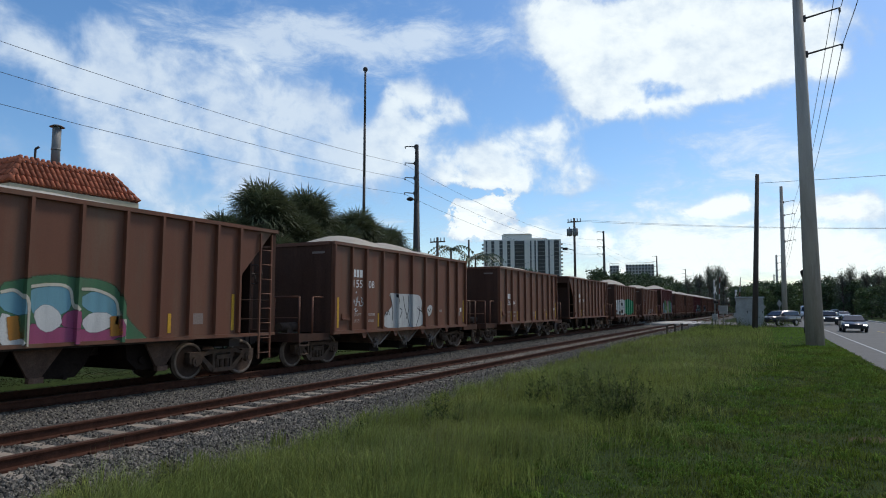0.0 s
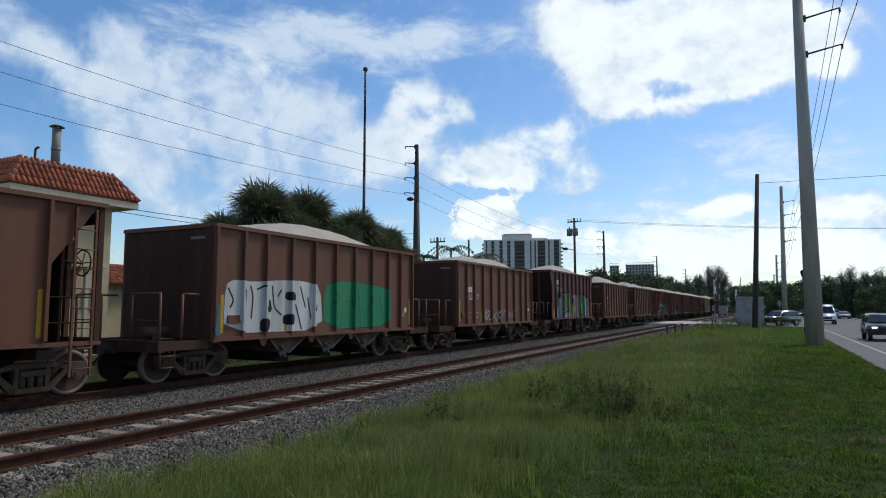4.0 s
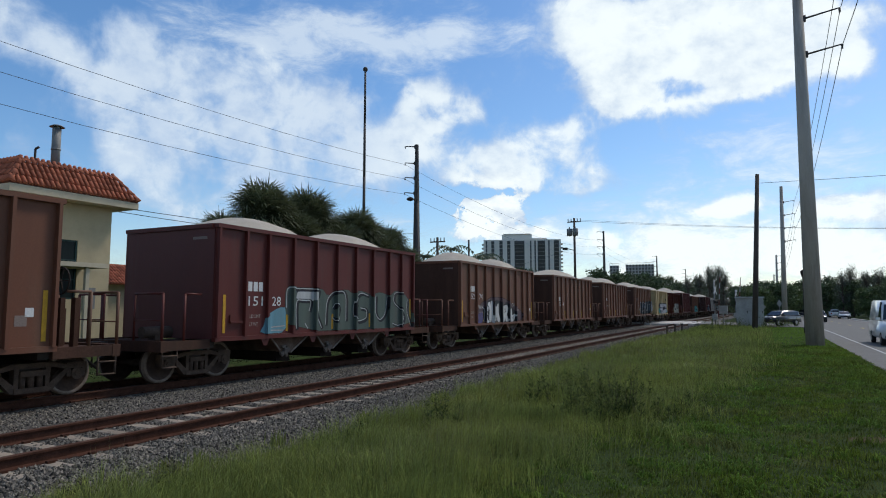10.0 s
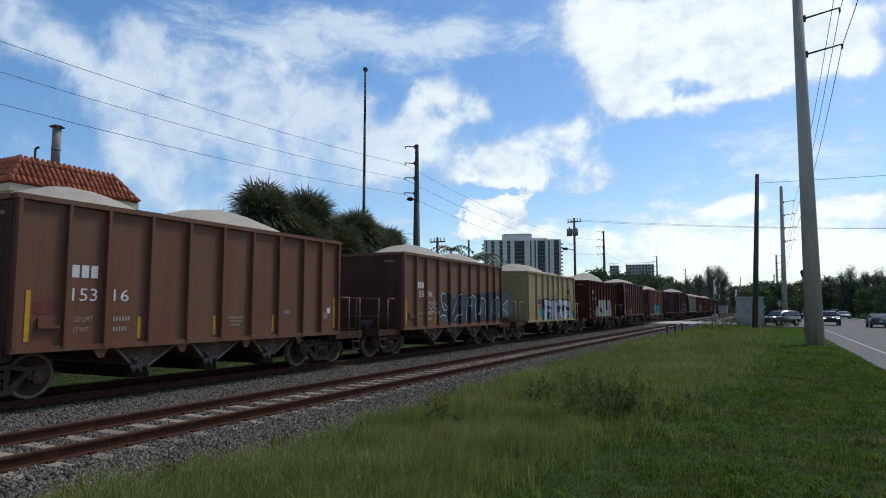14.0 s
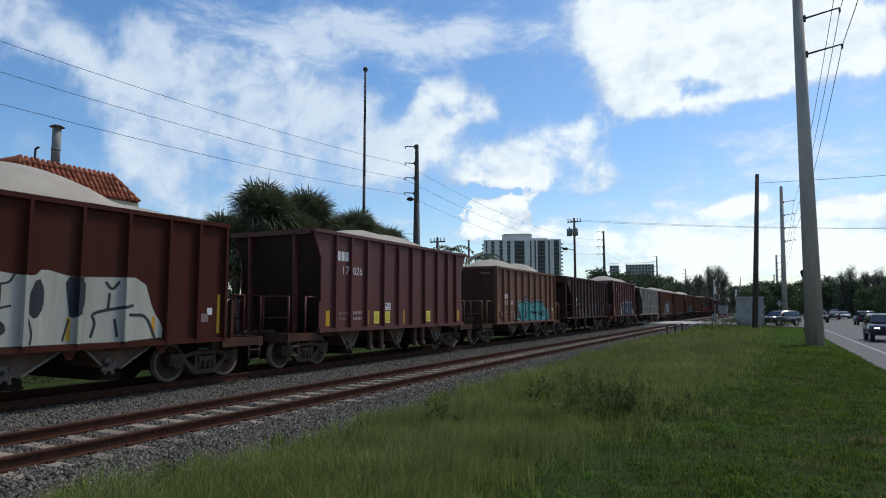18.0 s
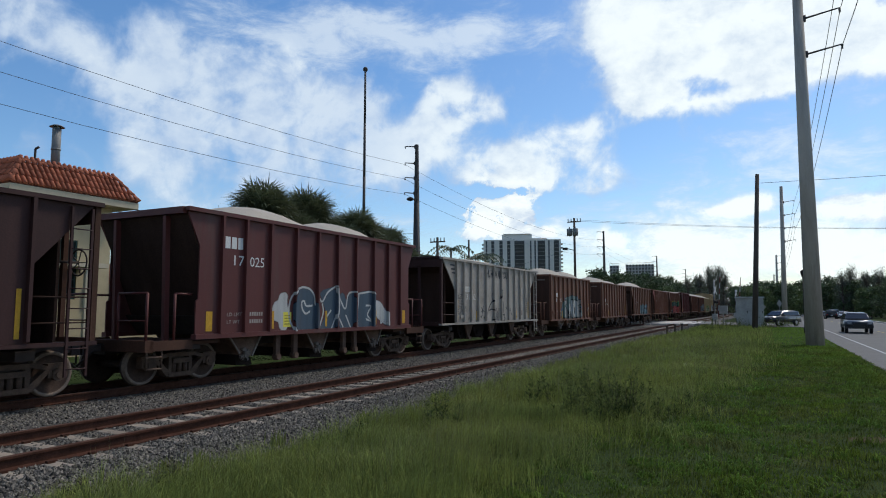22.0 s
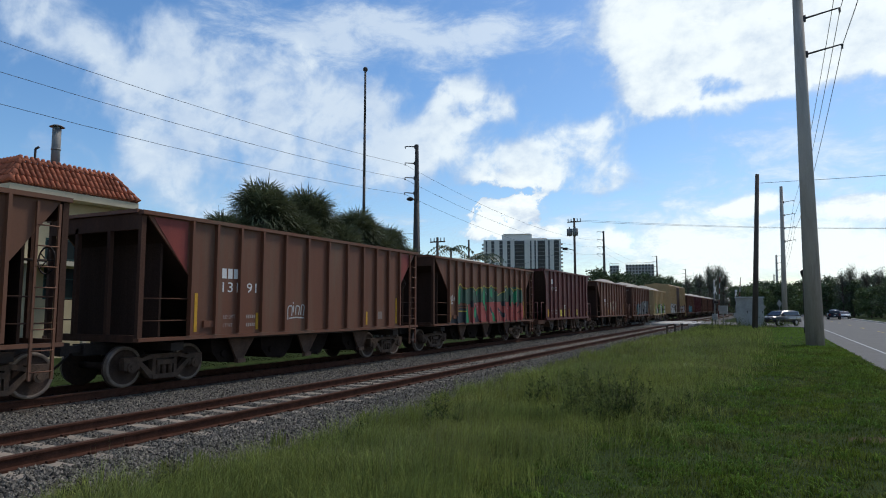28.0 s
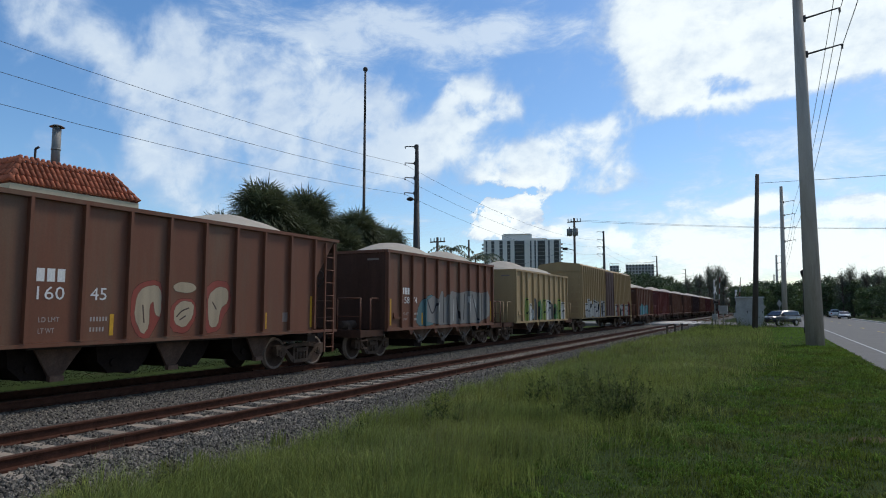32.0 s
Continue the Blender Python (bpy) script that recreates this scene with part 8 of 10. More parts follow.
def fan_palm(x, y, h, crown, seed, fronds=118):
    rng = random.Random(seed)
    palm = thing("palm_tree", pose(x, y, 0), "dense fan palm with spiky dark green fronds", "palm tree", "palms beyond the railway")
    bm = bmesh.new()
    lean = Vector((rng.uniform(-0.3, 0.3), rng.uniform(-0.3, 0.3), 0))
    n = 8
    for k in range(n):
        a, b = k / n, (k + 1) / n
        tube(bm, lean * a + Vector((0, 0, h * a - 0.1)), lean * b + Vector((0, 0, h * b)), 0.21 - 0.02 * (k % 2), 0.23 - 0.03 * ((k + 1) % 2), seg=10, caps=False)
    part("trunk", bm, TRUNK, palm)
    for name, lo, hi, count, m in (("crown", -0.45, 1.25, fronds, FROND), ("dead_skirt", -1.25, -0.5, 9, DEADFROND)):
        verts, faces = [], []
        for k in range(count):
            az, el = k * 2.39996 + rng.uniform(-0.3, 0.3), lo + (hi - lo) * ((k + 0.5) / count) ** 0.9
            way = Vector((math.cos(az) * math.cos(el), math.sin(az) * math.cos(el), math.sin(el)))
            frond_fan(verts, faces, lean + Vector((0, 0, h + 0.1 * el)), way, crown * rng.uniform(0.86, 1.14), rng)
        ob = new(name, cloud_mesh(name, [tuple(v) for v in verts], faces, m))
        ob.parent = palm
        if name == "dead_skirt":
            ob["label"] = "dry hanging fronds"
    return palm


for i, (x, y, h, c) in enumerate(((-24.0, 25.9, 6.7, 1.5), (-24.2, 30.2, 6.9, 1.5), (-24.0, 35.0, 6.5, 1.4), (-24.0, 38.9, 6.0, 1.35), (-24.4, 24.7, 4.6, 1.35), (-23.4, 27.9, 5.5, 1.4), (-25.6, 28.4, 6.2, 1.45), (-24.8, 32.9, 5.5, 1.4), (-23.6, 36.9, 5.2, 1.35), (-24.4, 41.2, 5.0, 1.3), (-23.2, 32.0, 5.2, 1.4), (-23.0, 25.8, 4.2, 1.3), (-25.6, 37.5, 5.6, 1.35), (-24.8, 24.0, 5.0, 1.4), (-24.8, 28.2, 6.3, 1.45), (-24.8, 33.0, 6.1, 1.4), (-24.8, 37.2, 6.0, 1.35), (-23.4, 40.5, 4.6, 1.3), (-23.4, 29.6, 4.8, 1.4))):
    fan_palm(x, y, h, 1.03 * c, 40 + i)


def feather_palm(x, y, h, seed):
    rng = random.Random(seed)
    palm = thing("palm_tree", pose(x, y, 0), "distant coconut palm with drooping feather fronds", "palm tree", "palms beyond the railway")
    bm = bmesh.new()
    tube(bm, (0, 0, -0.1), (0.2, 0, h), 0.17, 0.12, seg=8)
    part("trunk", bm, TRUNK, palm)
    verts, faces = [], []
    for k in range(16):
        az, el = k * 2.4, rng.uniform(-0.1, 1.0)
        d = Vector((math.cos(az), math.sin(az), 0))
        p, prev = Vector((0.2, 0, h)), None
        for s in range(9):
            t = s / 8
            q = Vector((0.2, 0, h)) + d * 2.6 * t + Vector((0, 0, 2.0 * math.sin(el) * t - 2.0 * t * t))
            side = d.cross(Vector((0, 0, 1)))
            for sg in (-1, 1):
                o = len(verts)
                tip = q + side * sg * 0.6 * (1 - 0.6 * t) + d * 0.25 - Vector((0, 0, 0.35))
                verts += [q, q + d * 0.22, tip]
                faces.append((o, o + 1, o + 2))
    ob = new("crown", cloud_mesh("crown", [tuple(v) for v in verts], faces, FROND))
    ob.parent = palm


for i, (x, y, h) in enumerate(((-33.0, 67, 9.0), (-33, 74, 8.4), (-35, 82, 9.4), (-35, 64, 8.0))):
    feather_palm(x, y, h, 70 + i)


def leafy_tree(h, spread, seed, leaf, tall=False, size=0.25, count=2600, clumps=26):
    """A trunk with limbs and a crown of leaf clumps with gaps; returns the thing, standing at the origin."""
    rng = random.Random(seed)
    nr = np.random.default_rng(seed)
    label = "tall wispy feathery pine tree with a ragged outline" if tall else "broad dark green leafy tree with an uneven crown"
    tree = thing("tree", pose(0, 0, 0), label, "tree", "trees round the crossing")
    bm = bmesh.new()
    tube(bm, (0, 0, -0.3), (0, 0, h * 0.5), 0.028 * h, 0.018 * h, seg=8)
    tube(bm, (0, 0, h * 0.5), (rng.uniform(-0.3, 0.3), 0, h * (0.95 if tall else 0.75)), 0.018 * h, 0.005 * h, seg=7)
    centres = []
    for k in range(clumps):
        if tall:
            z = h * rng.uniform(0.22, 1.0)
            r = spread * (1.10 - 0.85 * z / h) * rng.uniform(0.25, 1.15) + 0.2
        else:
            z = h * rng.uniform(0.10, 0.95) ** 0.9
            r = spread * math.sqrt(max(0.05, 1 - ((z / h - 0.45) / 0.58) ** 2)) * rng.uniform(0.30, 1.15)
        a = rng.uniform(0, math.tau)
        c = Vector((r * math.cos(a), r * math.sin(a), z))
        centres.append(c)
        z0 = max(h * 0.15, z - r * 0.7)
        tube(bm, (0, 0, min(z0, h * 0.7)), c, 0.008 * h, 0.003 * h, seg=5, caps=False)
    part("trunk", bm, BARK, tree)
    cs = np.array([tuple(c) for c in centres])
    pick = nr.integers(0, clumps, count)
    rad = (0.17 if tall else 0.21) * spread + 0.2
    off = nr.normal(0, 1, (count, 3)) * rad * np.array([0.6, 0.6, 0.85 if tall else 0.5])
    c = cs[pick] + off
    c[:, 2] = np.maximum(c[:, 2], 0.3)
    u = nr.normal(0, 1, (count, 3))
    u /= np.linalg.norm(u, axis=1)[:, None]
    w = np.cross(u, nr.normal(0, 1, (count, 3)))
    w /= np.linalg.norm(w, axis=1)[:, None]
    if tall:
        u[:, 2] = np.abs(u[:, 2]) + 0.7
        u /= np.linalg.norm(u, axis=1)[:, None]
    s = size * nr.uniform(0.6, 1.3, (count, 1))
    wide = 0.10 if tall else 0.55
    v = np.stack([c - u * s, c + w * s * wide, c + u * s, c - w * s * wide], 1).reshape(-1, 3)
    f = (np.arange(count)[:, None] * 4 + np.arange(4)[None]).tolist()
    ob = new("crown", cloud_mesh("crown", v.tolist(), f, LEAF[leaf]))
    ob.parent = tree
    return tree


TREE_KINDS = [leafy_tree(9.0, 3.6, 1, "dark", count=5200, clumps=44), leafy_tree(8.0, 3.2, 2, "mid", count=4800, clumps=40), leafy_tree(10.5, 4.0, 3, "dark", count=5600, clumps=46), leafy_tree(14.5, 4.2, 4, "pine", True, 0.50, 2300, 60), leafy_tree(13.0, 3.6, 5, "pine", True, 0.46, 1700, 52)]
SPOTS = [
    # beside the crossing, behind the waiting car
    (1, -1.5, 118, 0.68), (0, 1.5, 121, 0.68), (1, 4.0, 170, 0.9), (0, -4.5, 125, 0.58), (2, 0.0, 134, 0.62), (1, 3.0, 128, 0.75),
    # far side of the road
    (2, 20.0, 142, 0.66), (0, 24.0, 150, 0.8), (1, 17.8, 150, 0.72), (0, 16.5, 166, 0.85), (2, 21.0, 170, 0.85), (0, 27, 160, 0.85), (2, 32, 158, 0.85), (0, 12.0, 172, 0.85), (2, 8.0, 176, 0.8), (1, 5.0, 178, 0.9), (0, 24, 128, 0.55), (0, 29, 138, 0.75), (1, 34, 140, 0.8),
    (2, 14.5, 195, 0.95), (0, 20, 200, 1.0), (2, 10, 196, 0.9), (4, 14.5, 165, 0.70), (4, 16.4, 168, 0.80), (3, 18.4, 160, 0.62), (4, 20.4, 158, 0.72), (3, 31.5, 152, 0.62), (2, 37, 168, 0.95), (1, 3, 184, 0.9), (0, 26, 180, 1.0), (2, 32, 186, 1.0), (1, 20, 134, 0.45), (1, 22.6, 137, 0.5),
    # beyond the railway, along the far end
    (2, -28, 118, 0.85), (0, -27, 126, 0.95), (1, -29, 134, 1.0), (2, -27, 146, 0.9), (0, -31, 155, 1.0), (2, -28, 168, 1.0), (0, -30, 180, 1.1), (1, -27, 192, 1.0), (2, -31, 206, 1.1), (0, -28, 222, 1.1), (2, -30, 240, 1.2), (0, -28, 260, 1.2), (2, -27, 285, 1.3), (0, -24, 310, 1.3), (2, -20, 340, 1.4), (0, -12, 350, 1.4), (2, -4, 345, 1.4),
    (3, -16.5, 186, 0.72), (3, -14.0, 192, 0.88), (4, -18.8, 180, 0.72), (3, -12.6, 200, 0.90), (4, -11.0, 194, 0.86), (4, -13.2, 176, 0.74), (4, -14.0, 196, 0.6), (3, -27, 196, 0.6), (4, -11.5, 205, 0.5), (4, -9.0, 200, 0.5), (1, -6, 215, 1.0), (0, -1, 225, 1.1), (4, 13, 230, 0.9),
    (1, -33, 104, 0.8), (0, -36, 100, 0.9), (1, -40, 92, 0.9),
]
rng = random.Random(8)
for k, x, y, s in SPOTS:
    m = pose(x, y, 0, 0, 0, rng.uniform(0, 360)) @ Matrix.Diagonal((s * rng.uniform(0.9, 1.15), s * rng.uniform(0.9, 1.15), s, 1))
    c = copy_thing(TREE_KINDS[k], pose(x, y, 0))
    c.matrix_basis = m
for i, t in enumerate(TREE_KINDS):
    t.matrix_basis = pose((-34, -36, -38, -31, -35)[i], 330 + 12 * i, 0)

def far_woods():
    """The belt of woods along the horizon."""
    nr = np.random.default_rng(21)
    n = 15000
    a = np.radians(nr.uniform(-82, 24, n))
    d = nr.uniform(380, 470, n)
    top = 9 + 3.5 * np.sin(a * 23) + 2.5 * np.sin(a * 61 + 1) + 1.5 * np.sin(a * 149)
    c = np.stack([np.sin(a) * d, np.cos(a) * d, nr.uniform(0, 1, n) ** 0.8 * top], 1)
    u = nr.normal(0, 1, (n, 3))
    u /= np.linalg.norm(u, axis=1)[:, None]
    w = np.cross(u, nr.normal(0, 1, (n, 3)))
    w /= np.linalg.norm(w, axis=1)[:, None]
    s = nr.uniform(0.8, 2.2, (n, 1))
    v = np.stack([c - u * s, c + w * s * 0.7, c + u * s, c - w * s * 0.7], 1).reshape(-1, 3)
    ob = new("far_woods", cloud_mesh("far_woods", v.tolist(), (np.arange(n)[:, None] * 4 + np.arange(4)[None]).tolist(), LEAF["dark"]))
    tagged(ob, "distant belt of dark green woods along the horizon", "woods", kind="stuff")


far_woods()

# ---- distant buildings ----
TOWER_WALL = mat("tower_wall", (0.86, 0.76, 0.64), 0.8, 0, 0.06, 0.05, 1, 0.0)
TOWER_GLASS = glass("tower_glass", (0.075, 0.066, 0.055), 0.75)
TOWER_GREY = mat("tower_grey", (0.44, 0.41, 0.37), 0.8, 0, 0.08, 0.1, 2, 0.0)


TX, TY = -175.9, 489.3


def build_tower():
    """A pale apartment slab, its broad face to the camera."""
    face = Vector((TX, TY, 0))
    turn = math.degrees(math.atan2(-TX, TY))
    t = thing("apartment_tower", Matrix.Translation(face) @ pose(0, 0, 0, 0, 0, turn), "pale grey high-rise apartment block with dark glazed bays", "apartment building")
    W, H = 31.0, 57.0
    bm = bmesh.new()
    box(bm, -W, W, 0, 20, 0, H)
    part("wall", bm, TOWER_WALL, t)
    bm = bmesh.new()
    box(bm, -16, 8, 3, 16, H, H + 4.5)
    box(bm, -15, 7, 2.5, 16.5, H + 4.5, H + 5.1)
    box(bm, 8, 20, 3, 16, H, H + 1.4)
    part("roof_house", bm, TOWER_WALL, t, "grey rooftop plant room")
    floors = 18
    def pane(w):
        return lambda bm: box(bm, -w / 2, w / 2, -0.12, 0.1, 0.12, 2.95)
    bays = [(-23.5, 2.4), (-16.8, 2.6), (-10.6, 2.6), (-2.0, 8.0), (7.0, 1.2), (10.5, 1.2), (15.5, 6.0), (21.5, 1.2), (27.4, 4.0), (-28.6, 1.2)]
    for x, w in bays:
        for k in range(floors):
            part("window", cached(("window", w), pane(w), TOWER_GLASS), None, t, at=pose(x, 0, 1.2 + k * 3.05))
    def balcony(w):
        return lambda bm: box(bm, -w / 2, w / 2, -1.3, 0, 0, 0.18)
    for x, w in ((-2.0, 8.4), (15.5, 6.4), (27.4, 4.4)):
        for k in range(floors):
            part("balcony", cached(("balcony", w), balcony(w), TOWER_GREY), None, t, at=pose(x, 0, 1.1 + k * 3.05))
    for k in range(floors):
        part("balcony", cached(("side_balcony",), lambda bm: box(bm, -1.6, 0, 2, 8, 0, 1.0), TOWER_GREY), None, t, at=pose(-W, 0, 1.1 + k * 3.05))
        part("balcony", cached(("side_balcony_r",), lambda bm: box(bm, 0, 1.6, 2, 8, 0, 1.0), TOWER_GREY), None, t, at=pose(W, 0, 1.1 + k * 3.05))


build_tower()


def far_block(x, y, w, d, h, floors, bays, label):
    turn = math.degrees(math.atan2(-x, y))
    t = thing("office_block", Matrix.Translation((x, y, 0)) @ pose(0, 0, 0, 0, 0, turn), label, "office building")
    bm = bmesh.new()
    box(bm, -w / 2, w / 2, 0, d, 0, h)
    part("wall", bm, TOWER_GREY, t)
    bm = bmesh.new()
    for k in range(bays + 1):
        xx = -w / 2 + w * k / bays
        box(bm, xx - 0.15, xx + 0.15, 0.2, 0.5, h, h + 2)
    box(bm, -w / 2, w / 2, 0.2, 0.5, h + 1.8, h + 2.1)
    part("roof_frame", bm, TOWER_WALL, t)
    for i in range(bays):
        for k in range(floors):
            part("window", cached(("far_window", w / bays), lambda bm: box(bm, -w / bays * 0.31, w / bays * 0.31, -0.15, 0.1, 0.6, 2.6), TOWER_GLASS), None, t, at=pose(-w / 2 + w * (i + 0.5) / bays, 0, 0.5 + k * 3.1))


far_block(-108.4, 630.8, 26, 18, 43, 14, 9, "distant grey office block with a roof frame")
far_block(-135.6, 645.9, 9, 14, 44, 14, 3, "narrow distant grey tower above the trees")


# ---- crossing gear and roadside things ----
SILVER_BOX = mat("aluminium_case", (0.34, 0.32, 0.285), 0.7, 0.0, 0.2, 1.5, 30, 0.1)


def build_crossing_gear():
    case = thing("signal_case", pose(-1.8, 76.0, 0), "grey aluminium railway signal cabinet with a pale roof", "signal cabinet")
    bm = bmesh.new()
    box(bm, -1.3, 1.3, -1.0, 1.0, 0.1, 3.1)
    part("body", bm, SILVER_BOX, case)
    bm = bmesh.new()
    box(bm, -1.42, 1.42, -1.15, 1.15, 3.1, 3.22)
    part("roof", bm, WHITE_LINE, case, "pale flat roof")
    for x in (-0.7, 0.72):
        bm = bmesh.new()
        box(bm, x - 0.6, x + 0.6, -1.03, -1.0, 0.3, 2.9)
        d = part("door", bm, SILVER_BOX, case)
        bm = bmesh.new()
        box(bm, x + 0.42, x + 0.48, -1.08, -1.03, 1.5, 1.75)
        part("handle", bm, STEEL, d)
    small = thing("signal_case", pose(-4.6, 79.0, 0), "small grey relay case on a post near the crossing", "signal cabinet")
    bm = bmesh.new()
    box(bm, -0.45, 0.45, -0.3, 0.3, 1.4, 2.3)
    part("body", bm, SILVER_BOX, small)
    bm = bmesh.new()
    tube(bm, (0, 0, 0), (0, 0, 1.4), 0.07, seg=8)
    part("post", bm, GALV, small)
    for (x, y) in ((-5.35, 77.2), (-3.9, 93.5)):
        sig = thing("crossing_signal", pose(x, y, 0, 0, 0, 80), "grey crossing signal mast with lamps and a raised gate", "railway signal")
        bm = bmesh.new()
        tube(bm, (0, 0, 0), (0, 0, 5.2 if y < 80 else 4.4), 0.07, seg=10)
        part("mast", bm, GALV, sig)
        bm = bmesh.new()
        bar(bm, (-0.55, -0.09, 3.6), (0.55, -0.09, 4.4), 0.03, 0.22)
        bar(bm, (0.55, -0.11, 3.6), (-0.55, -0.11, 4.4), 0.03, 0.22)
        part("crossbuck", bm, WHITE_LINE, sig)
        for k in (-0.5, 0.5):
            bm = bmesh.new()
            tube(bm, (k, -0.1, 2.7), (k, -0.06, 2.7), 0.28, seg=14)
            tube(bm, (k, -0.3, 2.7), (k, -0.1, 2.7), 0.13, seg=12)
            part("lamp", bm, STEEL, sig)
        bm = bmesh.new()
        box(bm, -0.3, 0.3, -0.25, 0.25, 0.7, 1.4)
        part("gate_motor", bm, SILVER_BOX, sig)
        gate = thing("crossing_gate", pose(x + 0.35, y, 1.1, 0, 4, 0), "raised red and white crossing gate arm", "crossing gate")
        for k in range(8):
            bm = bmesh.new()
            box(bm, -0.05, 0.05, -0.02, 0.02, k * 0.62, (k + 1) * 0.62)
            part("gate_band", bm, SILVER_BOX if k % 2 else mat("gate_red", (0.16, 0.05, 0.04), 0.7), gate)
    # dark lamp post and a diamond sign by the street corner
    post = thing("street_lamp", pose(2.58, 60.0, 0), "slim black lamp post with a small lantern head", "street lamp")
    bm = bmesh.new()
    tube(bm, (0, 0, 0), (0, 0, 4.6), 0.08, 0.06, seg=10)
    tube(bm, (0, 0, 0), (0, 0, 0.6), 0.14, 0.10, seg=10)
    part("post", bm, STEEL, post)
    bm = bmesh.new()
    tube(bm, (0, 0, 4.6), (0, 0, 4.95), 0.12, 0.19, seg=10)
    tube(bm, (0, 0, 4.95), (0, 0, 5.15), 0.21, 0.04, seg=10)
    part("lantern", bm, STEEL, post)
    sign = thing("road_sign", pose(-0.75, 77.0, 0), "pale diamond road sign seen from behind", "road sign")
    bm = bmesh.new()
    box(bm, -0.36, 0.36, -0.01, 0.01, -0.36, 0.36)
    part("plate", bm, SILVER_BOX, sign, at=pose(0, 0, 2.15, 0, 45, 0))
    bm = bmesh.new()
    tube(bm, (0, 0.03, 0), (0, 0.03, 2.6), 0.03, seg=8)
    part("post", bm, GALV, sign)
    sign = thing("road_sign", pose(1.2, 92.5, 0, 0, 0, 55), "pale diamond road sign at the street corner", "road sign")
    bm = bmesh.new()
    box(bm, -0.36, 0.36, -0.01, 0.01, -0.36, 0.36)
    part("plate", bm, GALV, sign, at=pose(0, 0, 2.6, 0, 45, 0))
    bm = bmesh.new()
    tube(bm, (0, 0.03, 0), (0, 0.03, 3.0), 0.03, seg=8)
    part("post", bm, GALV, sign)
    # small track-side stakes
    for x, y in ((-6.5, 48.0), (-6.4, 51.5), (-6.3, 55)):
        bm = bmesh.new()
        box(bm, -0.06, 0.06, -0.05, 0.05, -0.1, 0.75)
        box(bm, -0.1, 0.1, -0.07, 0.07, 0.7, 0.8)
        solid("marker_post", bm, TIMBER, "short dark marker post beside the ballast", "post", "track-side posts", at=pose(x, y, 0))


build_crossing_gear()

# a low white house among the trees beyond the road
hw = thing("house", pose(24.0, 134, 0), "low white house half hidden by trees", "house")
bm = bmesh.new()
box(bm, -5, 5, 0, 6, 0, 2.9)
part("wall", bm, mat("white_wall", (0.62, 0.62, 0.60), 0.9, 0, 0.1), hw)
bm = bmesh.new()
prism(bm, [(-5.5, 2.85), (5.5, 2.85), (0, 4.2)], -0.5, 6.5, "y")
part("roof", bm, TOWER_GREY, hw)
for k in (-3, 0, 3):
    bm = bmesh.new()
    box(bm, k - 0.6, k + 0.6, -0.04, 0.02, 1.0, 2.1)
    part("window", bm, TOWER_GLASS, hw)

# ---- vehicles ----
TYRE = mat("tyre", (0.018, 0.018, 0.019), 0.85, 0, 0.2)
ALLOY = mat("alloy", (0.32, 0.32, 0.33), 0.35, 0.8, 0.1)
CAR_GLASS = glass("car_glass", (0.012, 0.014, 0.016), 0.06)
HEAD_LAMP = glow("head_lamp", (1.0, 0.97, 0.9), 3.0)
HEAD_OFF = glass("lamp_lens", (0.35, 0.35, 0.36), 0.15)
TAIL_LAMP = mat("tail_lamp", (0.25, 0.01, 0.01), 0.3, 0, 0.1)
TRIM_BLACK = mat("black_trim", (0.015, 0.015, 0.016), 0.5, 0, 0.1)


def paint(name, c):
    if name not in MATS:
        m = mat(name, c, 0.3, 0.2, 0.04, 2, 30, 0.0)
        m.node_tree.nodes["Principled BSDF"].inputs["Coat Weight"].default_value = 0.6
    return MATS[name]


SHAPES = {   # half length, half width, height; outlines of body and cabin along the car, nose at -y
    "sedan": (2.35, 0.90, 1.45, [(-2.35, 0.32), (-2.33, 0.62), (-2.15, 0.74), (-1.2, 0.92), (1.75, 0.98), (2.28, 0.95), (2.35, 0.6), (2.3, 0.32)], [(-1.15, 0.90), (-0.35, 1.40), (0.75, 1.45), (1.75, 0.96)]),
    "suv": (2.35, 0.95, 1.70, [(-2.35, 0.40), (-2.35, 0.85), (-2.1, 1.0), (-1.1, 1.10), (2.2, 1.12), (2.33, 0.9), (2.33, 0.40)], [(-1.1, 1.08), (-0.45, 1.62), (1.5, 1.70), (2.15, 1.58), (2.25, 1.10)]),
    "van": (2.95, 1.02, 2.50, [(-2.95, 0.40), (-2.95, 0.95), (-2.75, 1.15), (-2.0, 1.36), (2.9, 1.36), (2.95, 0.8), (2.95, 0.40)], [(-2.0, 1.34), (-1.25, 2.25), (-0.9, 2.46), (2.85, 2.50), (2.9, 1.34)]),
}
CAR_WHEELS = {}


